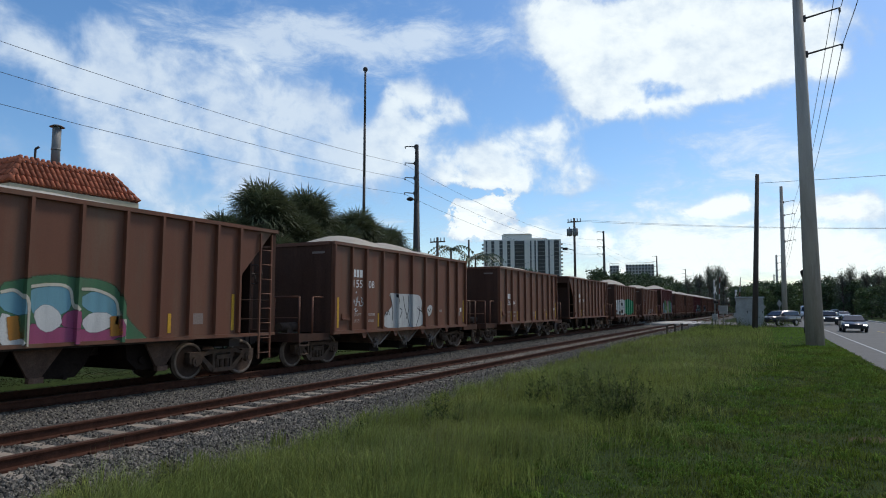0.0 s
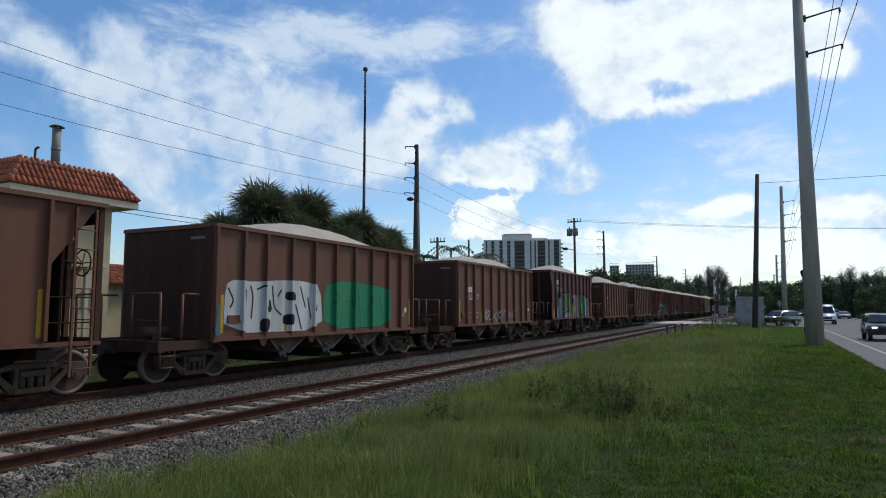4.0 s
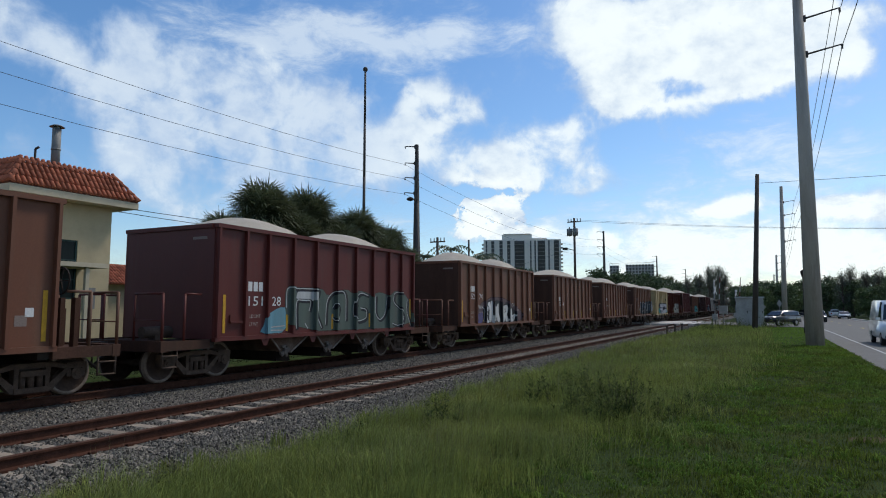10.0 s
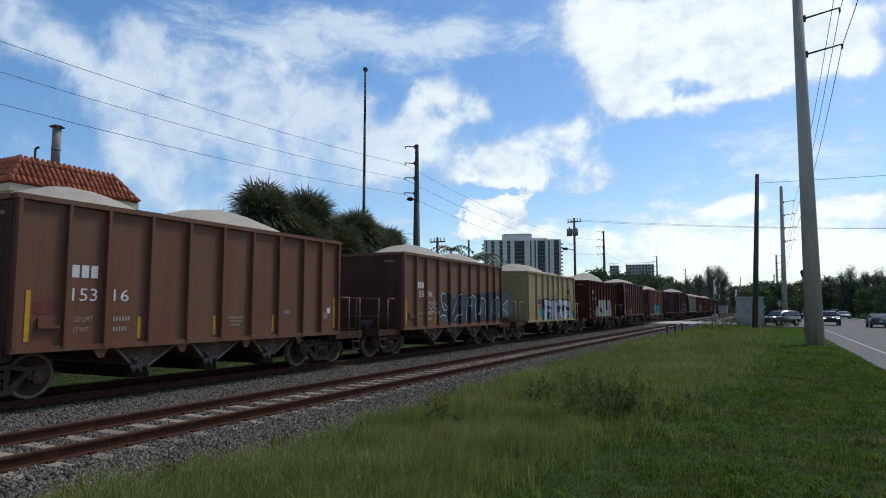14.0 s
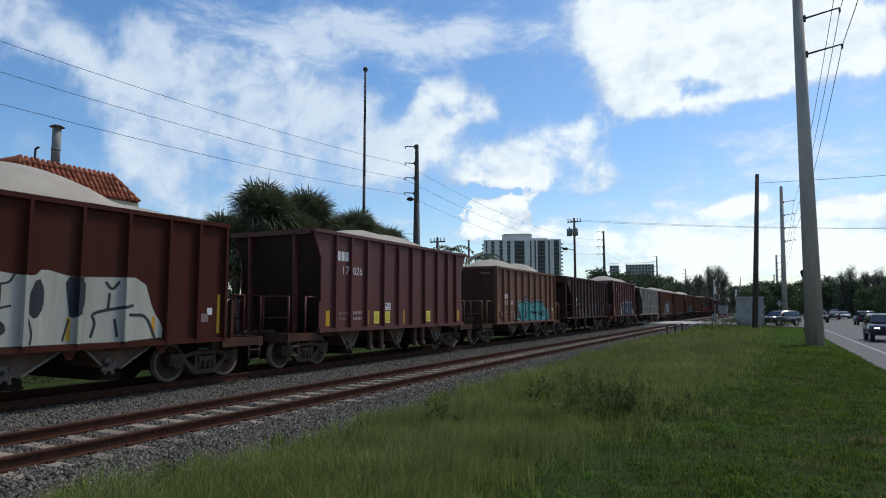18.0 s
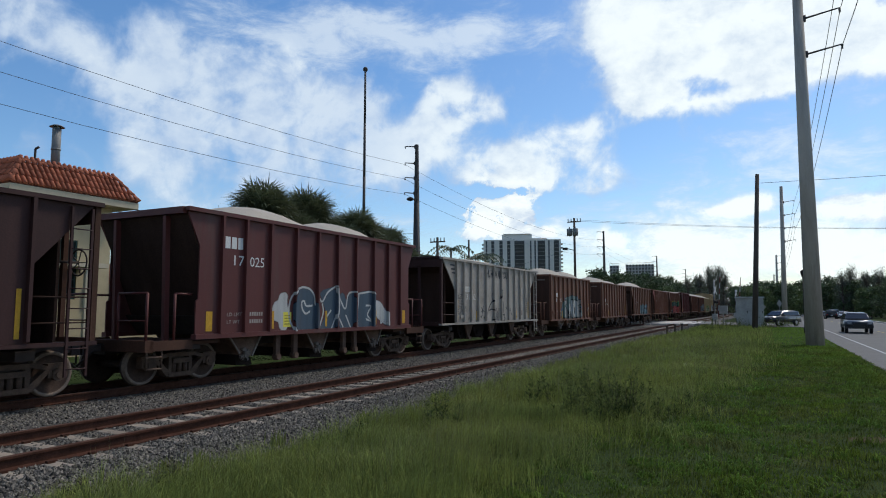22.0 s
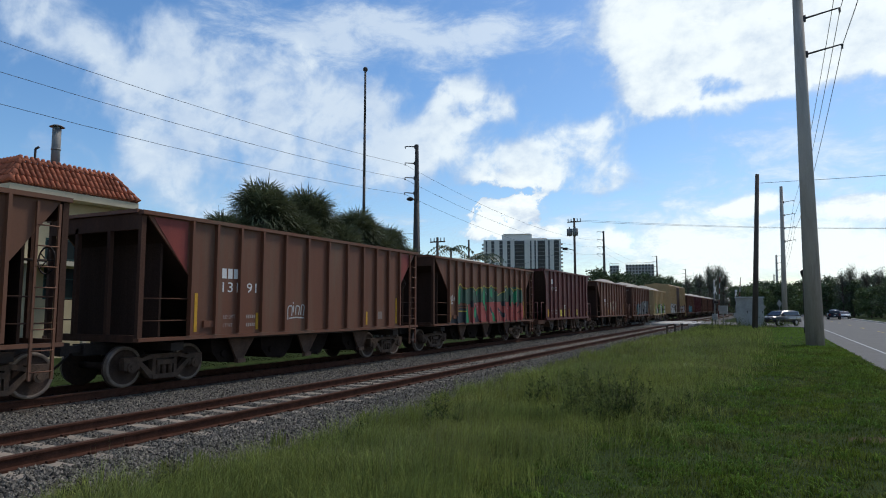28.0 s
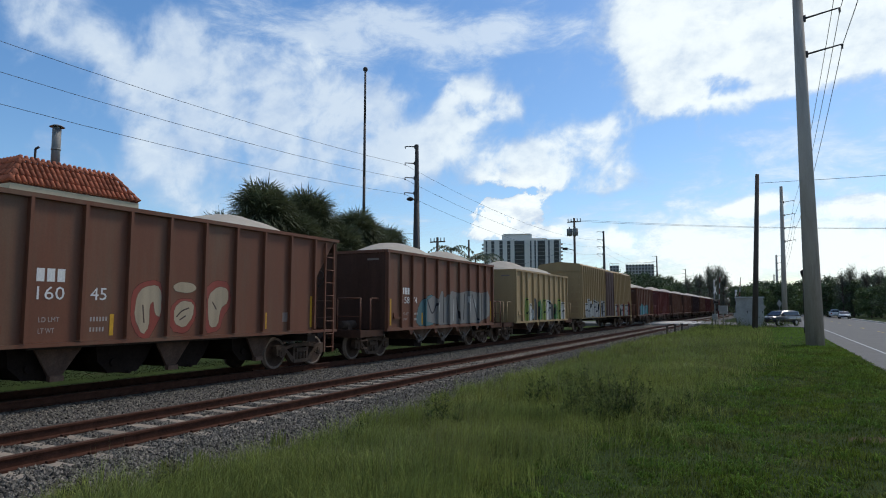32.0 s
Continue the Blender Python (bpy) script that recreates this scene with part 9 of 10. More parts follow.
def vehicle(kind, colour, name, label, at, lit=False):
    hl, hw_, hh, low, cab = SHAPES[kind]
    p = paint(*colour)
    car = thing(name, at, label, "van" if kind == "van" else "car", "vehicles")
    def shell(outline, w0, w1):
        def make(bm):
            zs = [z for _, z in outline]
            z0, z1 = min(zs), max(zs)
            def width(z):
                return w0 + (w1 - w0) * (z - z0) / (z1 - z0)
            a = [bm.verts.new((-width(z), y, z)) for y, z in outline]
            b = [bm.verts.new((width(z), y, z)) for y, z in outline]
            n = len(outline)
            bm.faces.new(a)
            bm.faces.new(b[::-1])
            for i in range(n):
                bm.faces.new((a[i], a[(i + 1) % n], b[(i + 1) % n], b[i]))
            bmesh.ops.bevel(bm, geom=list(bm.edges), offset=0.05, segments=2, affect="EDGES")
            for f in bm.faces:
                f.smooth = True
        return make
    part("body", cached(("car_body", kind), shell(low, hw_, hw_ * 0.95), p), None, car)
    part("cabin", cached(("car_cabin", kind), shell(cab, hw_ * 0.94, hw_ * 0.74), p), None, car)
    # glass: panes a little proud of the cabin
    y0, y1 = cab[0][0], cab[-1][0]
    z0, z1 = cab[0][1], max(z for _, z in cab)
    def wind(bm):
        (ya, za), (yb, zb) = cab[0], cab[1]
        wa, wb = hw_ * 0.86, hw_ * 0.70
        vs = [bm.verts.new(q) for q in ((-wa, ya + 0.06, za + 0.06), (wa, ya + 0.06, za + 0.06), (wb, yb - 0.02, zb - 0.04), (-wb, yb - 0.02, zb - 0.04))]
        f = bm.faces.new(vs)
        r = bmesh.ops.extrude_face_region(bm, geom=[f])
        for v in r["geom"]:
            if isinstance(v, bmesh.types.BMVert):
                v.co += Vector((0, -0.03, 0.03))
    part("windscreen", cached(("windscreen", kind), wind, CAR_GLASS), None, car)
    def rear(bm):
        (ya, za), (yb, zb) = cab[-2], cab[-1]
        wa, wb = hw_ * 0.68, hw_ * 0.84
        vs = [bm.verts.new(q) for q in ((-wa, ya, za - 0.05), (wa, ya, za - 0.05), (wb, yb, zb + 0.08), (-wb, yb, zb + 0.08))]
        f = bm.faces.new(vs)
        r = bmesh.ops.extrude_face_region(bm, geom=[f])
        for v in r["geom"]:
            if isinstance(v, bmesh.types.BMVert):
                v.co += Vector((0, 0.035, 0.02))
    part("rear_window", cached(("rear_window", kind), rear, CAR_GLASS), None, car)
    def side_glass(s):
        def make(bm):
            a, b = cab[0][0] + 0.35, (cab[1][0] + 0.15)
            c_, d = (cab[-2][0] - 0.1, cab[-1][0] - 0.3) if kind != "van" else (-0.6, -0.6)
            zlo, zhi = z0 + 0.07, z1 - 0.13
            k = lambda z: hw_ * (0.94 + (0.74 - 0.94) * (z - z0) / (z1 - z0))
            vs = [bm.verts.new((s * (k(z) + 0.008), y, z)) for y, z in ((a, zlo), (d, zlo), (c_, zhi), (b, zhi))]
            bm.faces.new(vs)
            r = bmesh.ops.extrude_face_region(bm, geom=list(bm.faces))
            for v in r["geom"]:
                if isinstance(v, bmesh.types.BMVert):
                    v.co.x -= s * 0.03
        return make
    for s in (-1, 1):
        part("side_window", cached(("side_window", kind, s), side_glass(s), CAR_GLASS), None, car)
        part("headlight", cached(("headlight", kind, lit), lambda bm: box(bm, -0.14, 0.14, -0.04, 0.05, -0.05, 0.05), HEAD_LAMP if lit else HEAD_OFF), None, car, at=pose(s * hw_ * 0.72, -hl + 0.05, low[1][1] * 0.98))
        part("tail_light", cached("tail_light", lambda bm: box(bm, -0.12, 0.12, -0.04, 0.04, -0.11, 0.11), TAIL_LAMP), None, car, at=pose(s * hw_ * 0.78, hl - 0.03, 0.85 if kind != "sedan" else 0.8))
        part("mirror", cached("mirror", lambda bm: box(bm, -0.1, 0.1, -0.06, 0.06, -0.07, 0.07), p), None, car, at=pose(s * (hw_ + 0.04), cab[0][0] + 0.5, z0 + 0.12))
    part("grille", cached(("grille", kind), lambda bm: box(bm, -hw_ * 0.5, hw_ * 0.5, -0.035, 0.05, -0.13, 0.1), TRIM_BLACK), None, car, at=pose(0, -hl + 0.01, low[1][1] * 0.85))
    part("bumper", cached(("bumper", kind), lambda bm: box(bm, -hw_ * 0.93, hw_ * 0.93, -0.05, 0.06, -0.08, 0.08), TRIM_BLACK), None, car, at=pose(0, -hl + 0.02, low[0][1] + 0.1))
    part("plate", cached("number_plate", lambda bm: box(bm, -0.16, 0.16, -0.01, 0.01, -0.08, 0.08), WHITE_LINE), None, car, at=pose(0, hl + 0.005, 0.7))
    r = 0.36 if kind != "sedan" else 0.33
    def tyre(bm):
        tube(bm, (-0.11, 0, 0), (0.11, 0, 0), r, seg=22)
        bmesh.ops.bevel(bm, geom=[e for e in bm.edges if abs(e.verts[0].co.x - e.verts[1].co.x) < 0.01], offset=0.03, segments=1, affect="EDGES")
    def rim(bm):
        for k in range(5):
            a = k * math.tau / 5
            bar(bm, (0, 0, 0), (0, 0.2 * math.cos(a), 0.2 * math.sin(a)), 0.24, 0.07)
        tube(bm, (-0.115, 0, 0), (0.115, 0, 0), 0.07, seg=10)
        tube(bm, (-0.112, 0, 0), (0.112, 0, 0), r * 0.62, seg=18)
    wheels = []
    for s in (-1, 1):
        for y in (-hl * 0.62, hl * 0.60):
            w = part("wheel", cached(("tyre", r), tyre, TYRE), None, car)
            w.matrix_parent_inverse = pose(s * (hw_ - 0.10), y, r)
            part("rim", cached(("rim", r), rim, ALLOY), None, w)
            wheels.append(w)
    CAR_WHEELS[car.name] = wheels
    return car


DARKBLUE, BLACKP, SILVERP, WHITEP, GREYP = ("dark_blue_paint", (0.012, 0.016, 0.028)), ("black_paint", (0.015, 0.015, 0.017)), ("silver_paint", (0.45, 0.46, 0.47)), ("white_paint", (0.75, 0.75, 0.74)), ("charcoal_paint", (0.045, 0.047, 0.05))
vehicle("suv", BLACKP, "car", "black car waiting on the street at the crossing", pose(1.05, 81.6, 0.06, 0, 0, -38))
vehicle("suv", WHITEP, "car", "white car parked by the far kerb", pose(12.6, 163.0, 0, 0, 0, 180))
vehicle("sedan", SILVERP, "car", "silver car parked by the far kerb", pose(12.6, 143, 0))
vehicle("sedan", SILVERP, "car", "silver car standing further along the road", pose(7.9, 152, 0))

LANE_IN, LANE_OUT = 6.4, 10.2
# moving vehicles: name, kind, paint, label, lane, rows of seconds and place along the road
MOVERS = []


def mover(kind, colour, label, lane, rows, lit):
    toward_us = lane == LANE_IN
    v = vehicle(kind, colour, "van" if kind == "van" else "car", label, pose(lane, rows[0][1], 0, 0, 0, 0 if toward_us else 180), lit)
    MOVERS.append((v, lane, rows, toward_us))


mover("sedan", DARKBLUE, "dark blue saloon car with its headlights on, driving", LANE_IN, ((0, 65.8), (1, 55.7), (2, 44), (3, 32), (32, -254)), True)
mover("suv", GREYP, "charcoal off-road car with its headlights on, driving", LANE_IN, ((0, 91.0), (1, 80.5), (2, 69.4), (3, 58.6), (3.5, 54), (32, -216)), True)
mover("van", WHITEP, "white high-roofed delivery van driving along the road", LANE_IN, ((0, 143), (5.5, 84.5), (6.5, 79), (7.5, 71), (8.5, 60.5), (9.5, 49.5), (10.5, 39), (32, -180)), False)
mover("suv", BLACKP, "black car with its headlights on, driving along the road", LANE_IN, ((0, 190), (12.5, 97), (13.5, 92.8), (14, 89.2), (14.5, 84), (16.5, 61.8), (17, 57), (17.5, 53), (18, 48.5), (18.5, 42), (19, 35), (20, 24), (32, -110)), True)
mover("suv", BLACKP, "black off-road car driving along the road", LANE_IN, ((0, 230), (18, 106), (19, 96.5), (20, 87.6), (21, 76.8), (22, 63.3), (22.5, 56.5), (23, 51), (23.5, 44), (24, 36), (25, 24), (32, -70)), False)
mover("sedan", GREYP, "dark grey car driving away along the road", LANE_OUT, ((0, -35), (13.5, 77.5), (14, 81.5), (14.5, 87), (16.5, 122), (17, 126), (18, 134), (19, 140), (21, 152), (32, 300)), False)
mover("suv", BLACKP, "black car driving away along the road", LANE_OUT, ((0, -110), (16.5, 79), (17, 81), (18, 92), (19, 102), (20, 113.7), (22, 139.7), (23, 150), (32, 270)), False)
mover("suv", DARKBLUE, "dark blue car driving away along the road", LANE_OUT, ((0, -160), (24, 80.5), (24.5, 86), (25, 92.3), (25.5, 98.5), (27.5, 126.4), (28, 133.8), (28.5, 139.7), (29, 147), (31, 167), (32, 177)), False)

# ---- grass and weeds ----
BLADE = mat("grass_blade", (0.198, 0.232, 0.060), 0.6, 0, 0.25, 0.5, 6, 0.0, island=0.5, dirt=(0.25, 0.24, 0.09), dirt_amount=0.35, thru=0.35, gloss=0.03)
LAWN = mat("lawn_blade", (0.108, 0.154, 0.025), 0.7, 0, 0.45, 1.1, 6, 0.0, island=0.6, thru=0.3, gloss=0.01, dirt=(0.14, 0.125, 0.05), dirt_amount=0.5)
# Far lawn in a brightened colour that stands in for light on it.
BRIGHTLAWN = mat("brightened_lawn", (0.14, 0.22, 0.038), 0.7, 0, 0.3, 0.4, 6, 0.0, island=0.25, thru=0.4, gloss=0.01)
# Ordinary grass darkened: the shade behind the train is put into its colour.
SHADEDGRASS = mat("shaded_grass", (0.026, 0.032, 0.015), 0.9, 0, 0.2, 0.7, 6, 0.0, island=0.12, thru=0.05, gloss=0.01)
CLOVER = mat("clover_leaf", (0.105, 0.175, 0.030), 0.7, 0, 0.3, 1.6, 12, 0.0, island=0.45, thru=0.35, gloss=0.02)
SEED = mat("seed_head", (0.20, 0.20, 0.095), 0.8, 0, 0.2, 0.7, 6, 0.0, island=0.3, thru=0.3, gloss=0.05)
WEED = mat("weed_leaf", (0.066, 0.088, 0.026), 0.75, 0, 0.2, 1.0, 10, 0.0, island=0.4, thru=0.35, gloss=0.02)
STRAW = mat("dry_stalk", (0.065, 0.060, 0.028), 0.8, 0, 0.2, 1.0, 10, 0.0, island=0.4)


def blades(name, centres, height, width, rng, material, label, bend=0.35):
    n = len(centres)
    a = rng.normal(0, 1.1, n) + 5.0 * np.array([noise.noise((x * 0.55, y * 0.55, 21.0)) for x, y in centres[:, :2]])
    d = np.stack([np.cos(a), np.sin(a), np.zeros(n)], 1)
    s = np.stack([-np.sin(a), np.cos(a), np.zeros(n)], 1)
    h = height * rng.uniform(0.55, 1.2, n)
    b = bend * rng.uniform(0.1, 1.3, n) * h
    w = width * rng.uniform(0.6, 1.3, n)
    up = np.array([0, 0, 1.0])
    p0, p1 = centres - s * w[:, None], centres + s * w[:, None]
    mid = centres + up * (h * 0.6)[:, None] + d * (b * 0.35)[:, None]
    tip = centres + up * (h * (1 - 0.25 * np.minimum(1, b / h)))[:, None] + d * b[:, None]
    v = np.stack([p0, p1, mid + s * (w * 0.75)[:, None], mid - s * (w * 0.75)[:, None], tip], 1).reshape(-1, 3)
    o = np.arange(n)[:, None] * 5
    f = (o + np.array([[0, 1, 2, 3]])).tolist() + (o + np.array([[3, 2, 4]])).tolist()
    ob = new(name, cloud_mesh(name, v.tolist(), f, material))
    return tagged(ob, label, "grass", kind="stuff")


def height_field(c):
    return np.array([ground_height(x, y) for x, y in c[:, :2]])


# worn spots in the verge: centre and half sizes
WORN = ((1.4, 11.95, 0.45, 0.33),)
EARTH = mat("bare_earth", (0.078, 0.058, 0.034), 0.95, 0, 0.4, 5, 60, 0.5, gloss=0.03)


def build_worn_spots():
    for i, (x, y, a, b) in enumerate(WORN):
        rings = []
        bm = bmesh.new()
        for r in (0.35, 0.7, 1.0):
            ring = []
            for k in range(26):
                w = k * math.tau / 26
                g = r * (1 + 0.35 * noise.noise((3 * math.cos(w), 3 * math.sin(w), 5.0 + i)))
                px, py = x + a * g * math.cos(w), y + b * g * math.sin(w)
                ring.append(bm.verts.new((px, py, ground_height(px, py) + (0.014 if r < 1 else -0.01))))
            rings.append(ring)
        bm.faces.new(rings[0])
        for p, q in zip(rings, rings[1:]):
            for k in range(26):
                bm.faces.new((p[k], q[k], q[(k + 1) % 26], p[(k + 1) % 26]))
        solid("bare_ground", bm, EARTH, "worn patch of bare brown earth in the grass", "ground", kind="structure")


build_worn_spots()


def build_grass():
    rng = np.random.default_rng(11)
    def field(n, x0, x1, y0, y1, power):
        x = rng.uniform(x0, x1, n)
        y = y0 + (y1 - y0) * rng.uniform(0, 1, n) ** power
        return np.stack([x, y, np.zeros(n)], 1)
    def wave(c, k, seed):
        return np.array([noise.noise((x * k, y * k, seed)) for x, y in c[:, :2]])
    # tall grass between the ballast and the mown verge, thinner towards the stones
    c = field(215000, -7.0, 0.6, 3.0, 40, 1.6)
    e = wave(c, 0.7, 1)
    keep = (c[:, 0] > -6.35 + 0.45 * e + 0.25) & (c[:, 0] < -2.5 + 1.4 * np.clip((c[:, 1] - 7) / 18, 0, 1) + 0.9 * e + 1.1 * rng.normal(0, 0.45, len(c)))
    c, e = c[keep], e[keep]
    c[:, 2] = height_field(c) - 0.02
    h = 0.27 + 0.22 * np.clip(wave(c, 0.33, 7) + 0.35, 0, 1) + 0.20 * wave(c, 1.5, 13) + 0.12 * wave(c, 4.0, 14) + 0.16 * np.clip((-2.5 - c[:, 0]) / 3, 0, 1) * np.clip((c[:, 1] - 6) / 6, 0, 1)
    blades("tall_grass", c, h, 0.0016 + 0.00017 * c[:, 1], rng, BLADE, "tall unmown green grass with dry stems beside the ballast", 0.85)
    k = rng.choice(len(c), 15000, replace=False)
    k = k[(wave(c[k], 0.4, 17) + 0.25 + 0.25 * ((c[k][:, 1] > 9) & (c[k][:, 0] > -5)) > rng.uniform(0, 0.7, len(k)))]
    blades("seed_stalks", c[k], h[k] * 1.35, 0.0009 + 0.00011 * c[k][:, 1], rng, SEED, "thin pale seed stalks standing in the tall grass", 0.3)
    c = field(36000, -6.6, 1.2, 27, 78, 1.2)
    c = c[c[:, 0] < -1.0 + 0.9 * wave(c, 0.7, 1) + 1.1 * rng.normal(0, 0.7, len(c))]
    c[:, 2] = height_field(c) - 0.02
    blades("tall_grass", c, 0.36 * np.clip((c[:, 1] - 22) / 10, 0.4, 1), 0.013, rng, BLADE, "tall unmown grass further along the track")
    # thinner behind the viewpoint
    c = field(14000, -6.2, -1.6, -28, 4, 1.0)
    c[:, 2] = height_field(c) - 0.02
    blades("tall_grass", c, 0.34 + 0.1 * wave(c, 0.8, 5), 0.007, rng, BLADE, "tall unmown grass back along the ballast")
    # mown verge, thinner round and behind the viewpoint
    c = field(60000, -2.2, 3.4, -14, 5.0, 1.0)
    c[:, 2] = height_field(c) - 0.015
    blades("lawn", c, 0.06 + 0.05 * np.clip(wave(c, 0.6, 9) + 0.3, 0, 1), 0.006, rng, LAWN, "short mown grass back along the road")
    c = field(205000, -4.0, 3.45, 4.0, 40, 1.8)
    e = wave(c, 0.8, 3)
    c = c[(c[:, 0] > -3.3 + 1.6 * np.clip((c[:, 1] - 7) / 18, 0, 1) + 1.0 * e) & (c[:, 0] < 3.32 + 0.15 * e)]
    worn = np.max([1.2 - ((c[:, 0] - x) / a) ** 2 - ((c[:, 1] - y) / b) ** 2 for x, y, a, b in WORN], 0) + 1.2 * wave(c, 3.0, 41)
    c = c[worn < rng.uniform(0.3, 2.0, len(c))]
    c[:, 2] = height_field(c) - 0.015
    blades("lawn", c, 0.045 + 0.07 * np.clip(wave(c, 0.6, 9) + 0.3, 0, 1) + 0.16 * np.clip(wave(c, 1.6, 10) - 0.12, 0, 1) + 0.14 * np.clip(wave(c, 4.5, 11) - 0.15, 0, 1), 0.0035 + 0.0002 * c[:, 1], rng, LAWN, "short bright green mown grass along the road", 0.8)
    # broad-leaved tufts in the lawn
    c = field(60000, -3.0, 3.2, 4.5, 34, 1.7)
    e = wave(c, 1.3, 31) + 0.6 * wave(c, 4.2, 32)
    c = c[(e > 0.16) & (c[:, 0] > -3.0 + 1.6 * np.clip((c[:, 1] - 7) / 18, 0, 1))]
    c[:, 2] = height_field(c) - 0.01
    blades("clover", c, 0.09 + 0.03 * wave(c, 2.0, 33), 0.009 + 0.0003 * c[:, 1], rng, CLOVER, "low broad-leaved green plants in the mown grass", 1.1)
    c = field(22000, -2.2, 3.3, 29, 78, 1.2)
    c[:, 2] = height_field(c) - 0.015
    blades("lawn", c, np.full(len(c), 0.075), 0.022, rng, BRIGHTLAWN, "short green grass further along the road, brightened in its colour")
    # beyond the railway
    c = field(90000, -25, -16.4, 2, 60, 1.3)
    c[:, 2] = height_field(c) - 0.015
    blades("lawn", c, np.full(len(c), 0.035), 0.022, rng, SHADEDGRASS, "rough green grass beyond the railway, darkened in place of shade")
    # stray tufts in the stones
    c = np.concatenate([np.array([[x, y, 0]]) + np.concatenate([rng.normal(0, 0.07, (60, 2)), np.zeros((60, 1))], 1) for x, y in zip(rng.uniform(-6.75, -6.2, 34), rng.uniform(3.5, 30, 34))])
    c[:, 2] = 0.0
    blades("grass_tufts", c, np.full(len(c), 0.24), 0.006, rng, BLADE, "sparse grass tufts at the ballast edge")


build_grass()


def weed(x, y, h, seed, stems=9, spread=0.35, material=WEED, label="tall leafy roadside weed in the grass", leaves=52):
    r = random.Random(seed)
    w = thing("weed", pose(x, y, 0), label, "weed", "weeds in the grass")
    bm = bmesh.new()
    verts, faces = [], []
    for k in range(stems):
        a = r.uniform(0, math.tau)
        d = spread * math.sqrt(r.uniform(0, 1))
        root = Vector((math.cos(a) * d, math.sin(a) * d, -0.03))
        tip = root + Vector((r.uniform(-0.25, 0.25), r.uniform(-0.25, 0.25), 1.0)) * h * r.uniform(0.45, 1.0)
        tube(bm, root, tip, 0.006, 0.002, seg=4, caps=False)
        for j in range(leaves):
            t = r.uniform(0.12, 1.0) ** 0.8
            p = root.lerp(tip, t)
            az = r.uniform(0, math.tau)
            out = Vector((math.cos(az), math.sin(az), r.uniform(-0.3, 0.9))).normalized()
            ln = r.uniform(0.06, 0.17) * (1.3 - 0.7 * t)
            p = p + out * r.uniform(0, 0.10) * (1.2 - t)
            sd = out.cross(Vector((0, 0, 1))).normalized() * ln * 0.13
            o = len(verts)
            verts += [tuple(p), tuple(p + out * ln * 0.5 + sd), tuple(p + out * ln), tuple(p + out * ln * 0.5 - sd)]
            faces.append((o, o + 1, o + 2, o + 3))
    part("stalk", bm, STRAW, w)["kind"] = "stuff"
    ob = new("leaves", cloud_mesh("leaves", verts, faces, material))
    ob.parent = w


# the loose stand of weeds in the middle of the tall grass
for i, (x, y, h, n, d) in enumerate(((-2.45, 12.4, 1.16, 3, 0.12), (-2.6, 12.6, 0.85, 7, 0.35), (-2.45, 12.1, 0.6, 8, 0.4), (-3.2, 12.5, 0.75, 8, 0.5), (-3.5, 13.2, 0.8, 9, 0.7), (-3.9, 12.8, 0.62, 7, 0.6), (-3.0, 13.6, 0.75, 9, 0.7), (-4.35, 12.6, 0.95, 2, 0.1), (-4.9, 9.6, 0.75, 5, 0.3), (-5.15, 9.9, 0.85, 3, 0.2), (-3.9, 14.4, 0.75, 9, 0.8), (-5.6, 8.2, 0.6, 4, 0.2), (-2.9, 11.8, 0.5, 8, 0.6), (-3.5, 11.9, 0.5, 7, 0.6), (-2.0, 12.9, 0.45, 6, 0.6), (-2.9, 14.6, 0.7, 8, 0.8), (-4.6, 13.6, 0.7, 4, 0.5), (-4.0, 15.5, 1.0, 3, 0.2), (-1.4, 14.2, 0.4, 6, 0.7))):
    weed(x, y, h, 100 + i, n, d)
for i, (x, y, h) in enumerate(((-6.55, 4.35, 0.42), (-6.62, 4.45, 0.36), (-6.3, 5.4, 0.3))):
    weed(x, y, h, 150 + i, 3, 0.1, STRAW, "dry brown weed stalk at the ballast edge")
for i, (x, y) in enumerate(((-4.6, 74), (-3.8, 73), (-2.0, 72), (-0.8, 73), (0.2, 72), (-5.0, 62), (-4.2, 60), (0.9, 76), (1.6, 77.5), (-3, 70))):
    weed(x, y, 1.3, 170 + i, 16, 1.1, leaves=60)


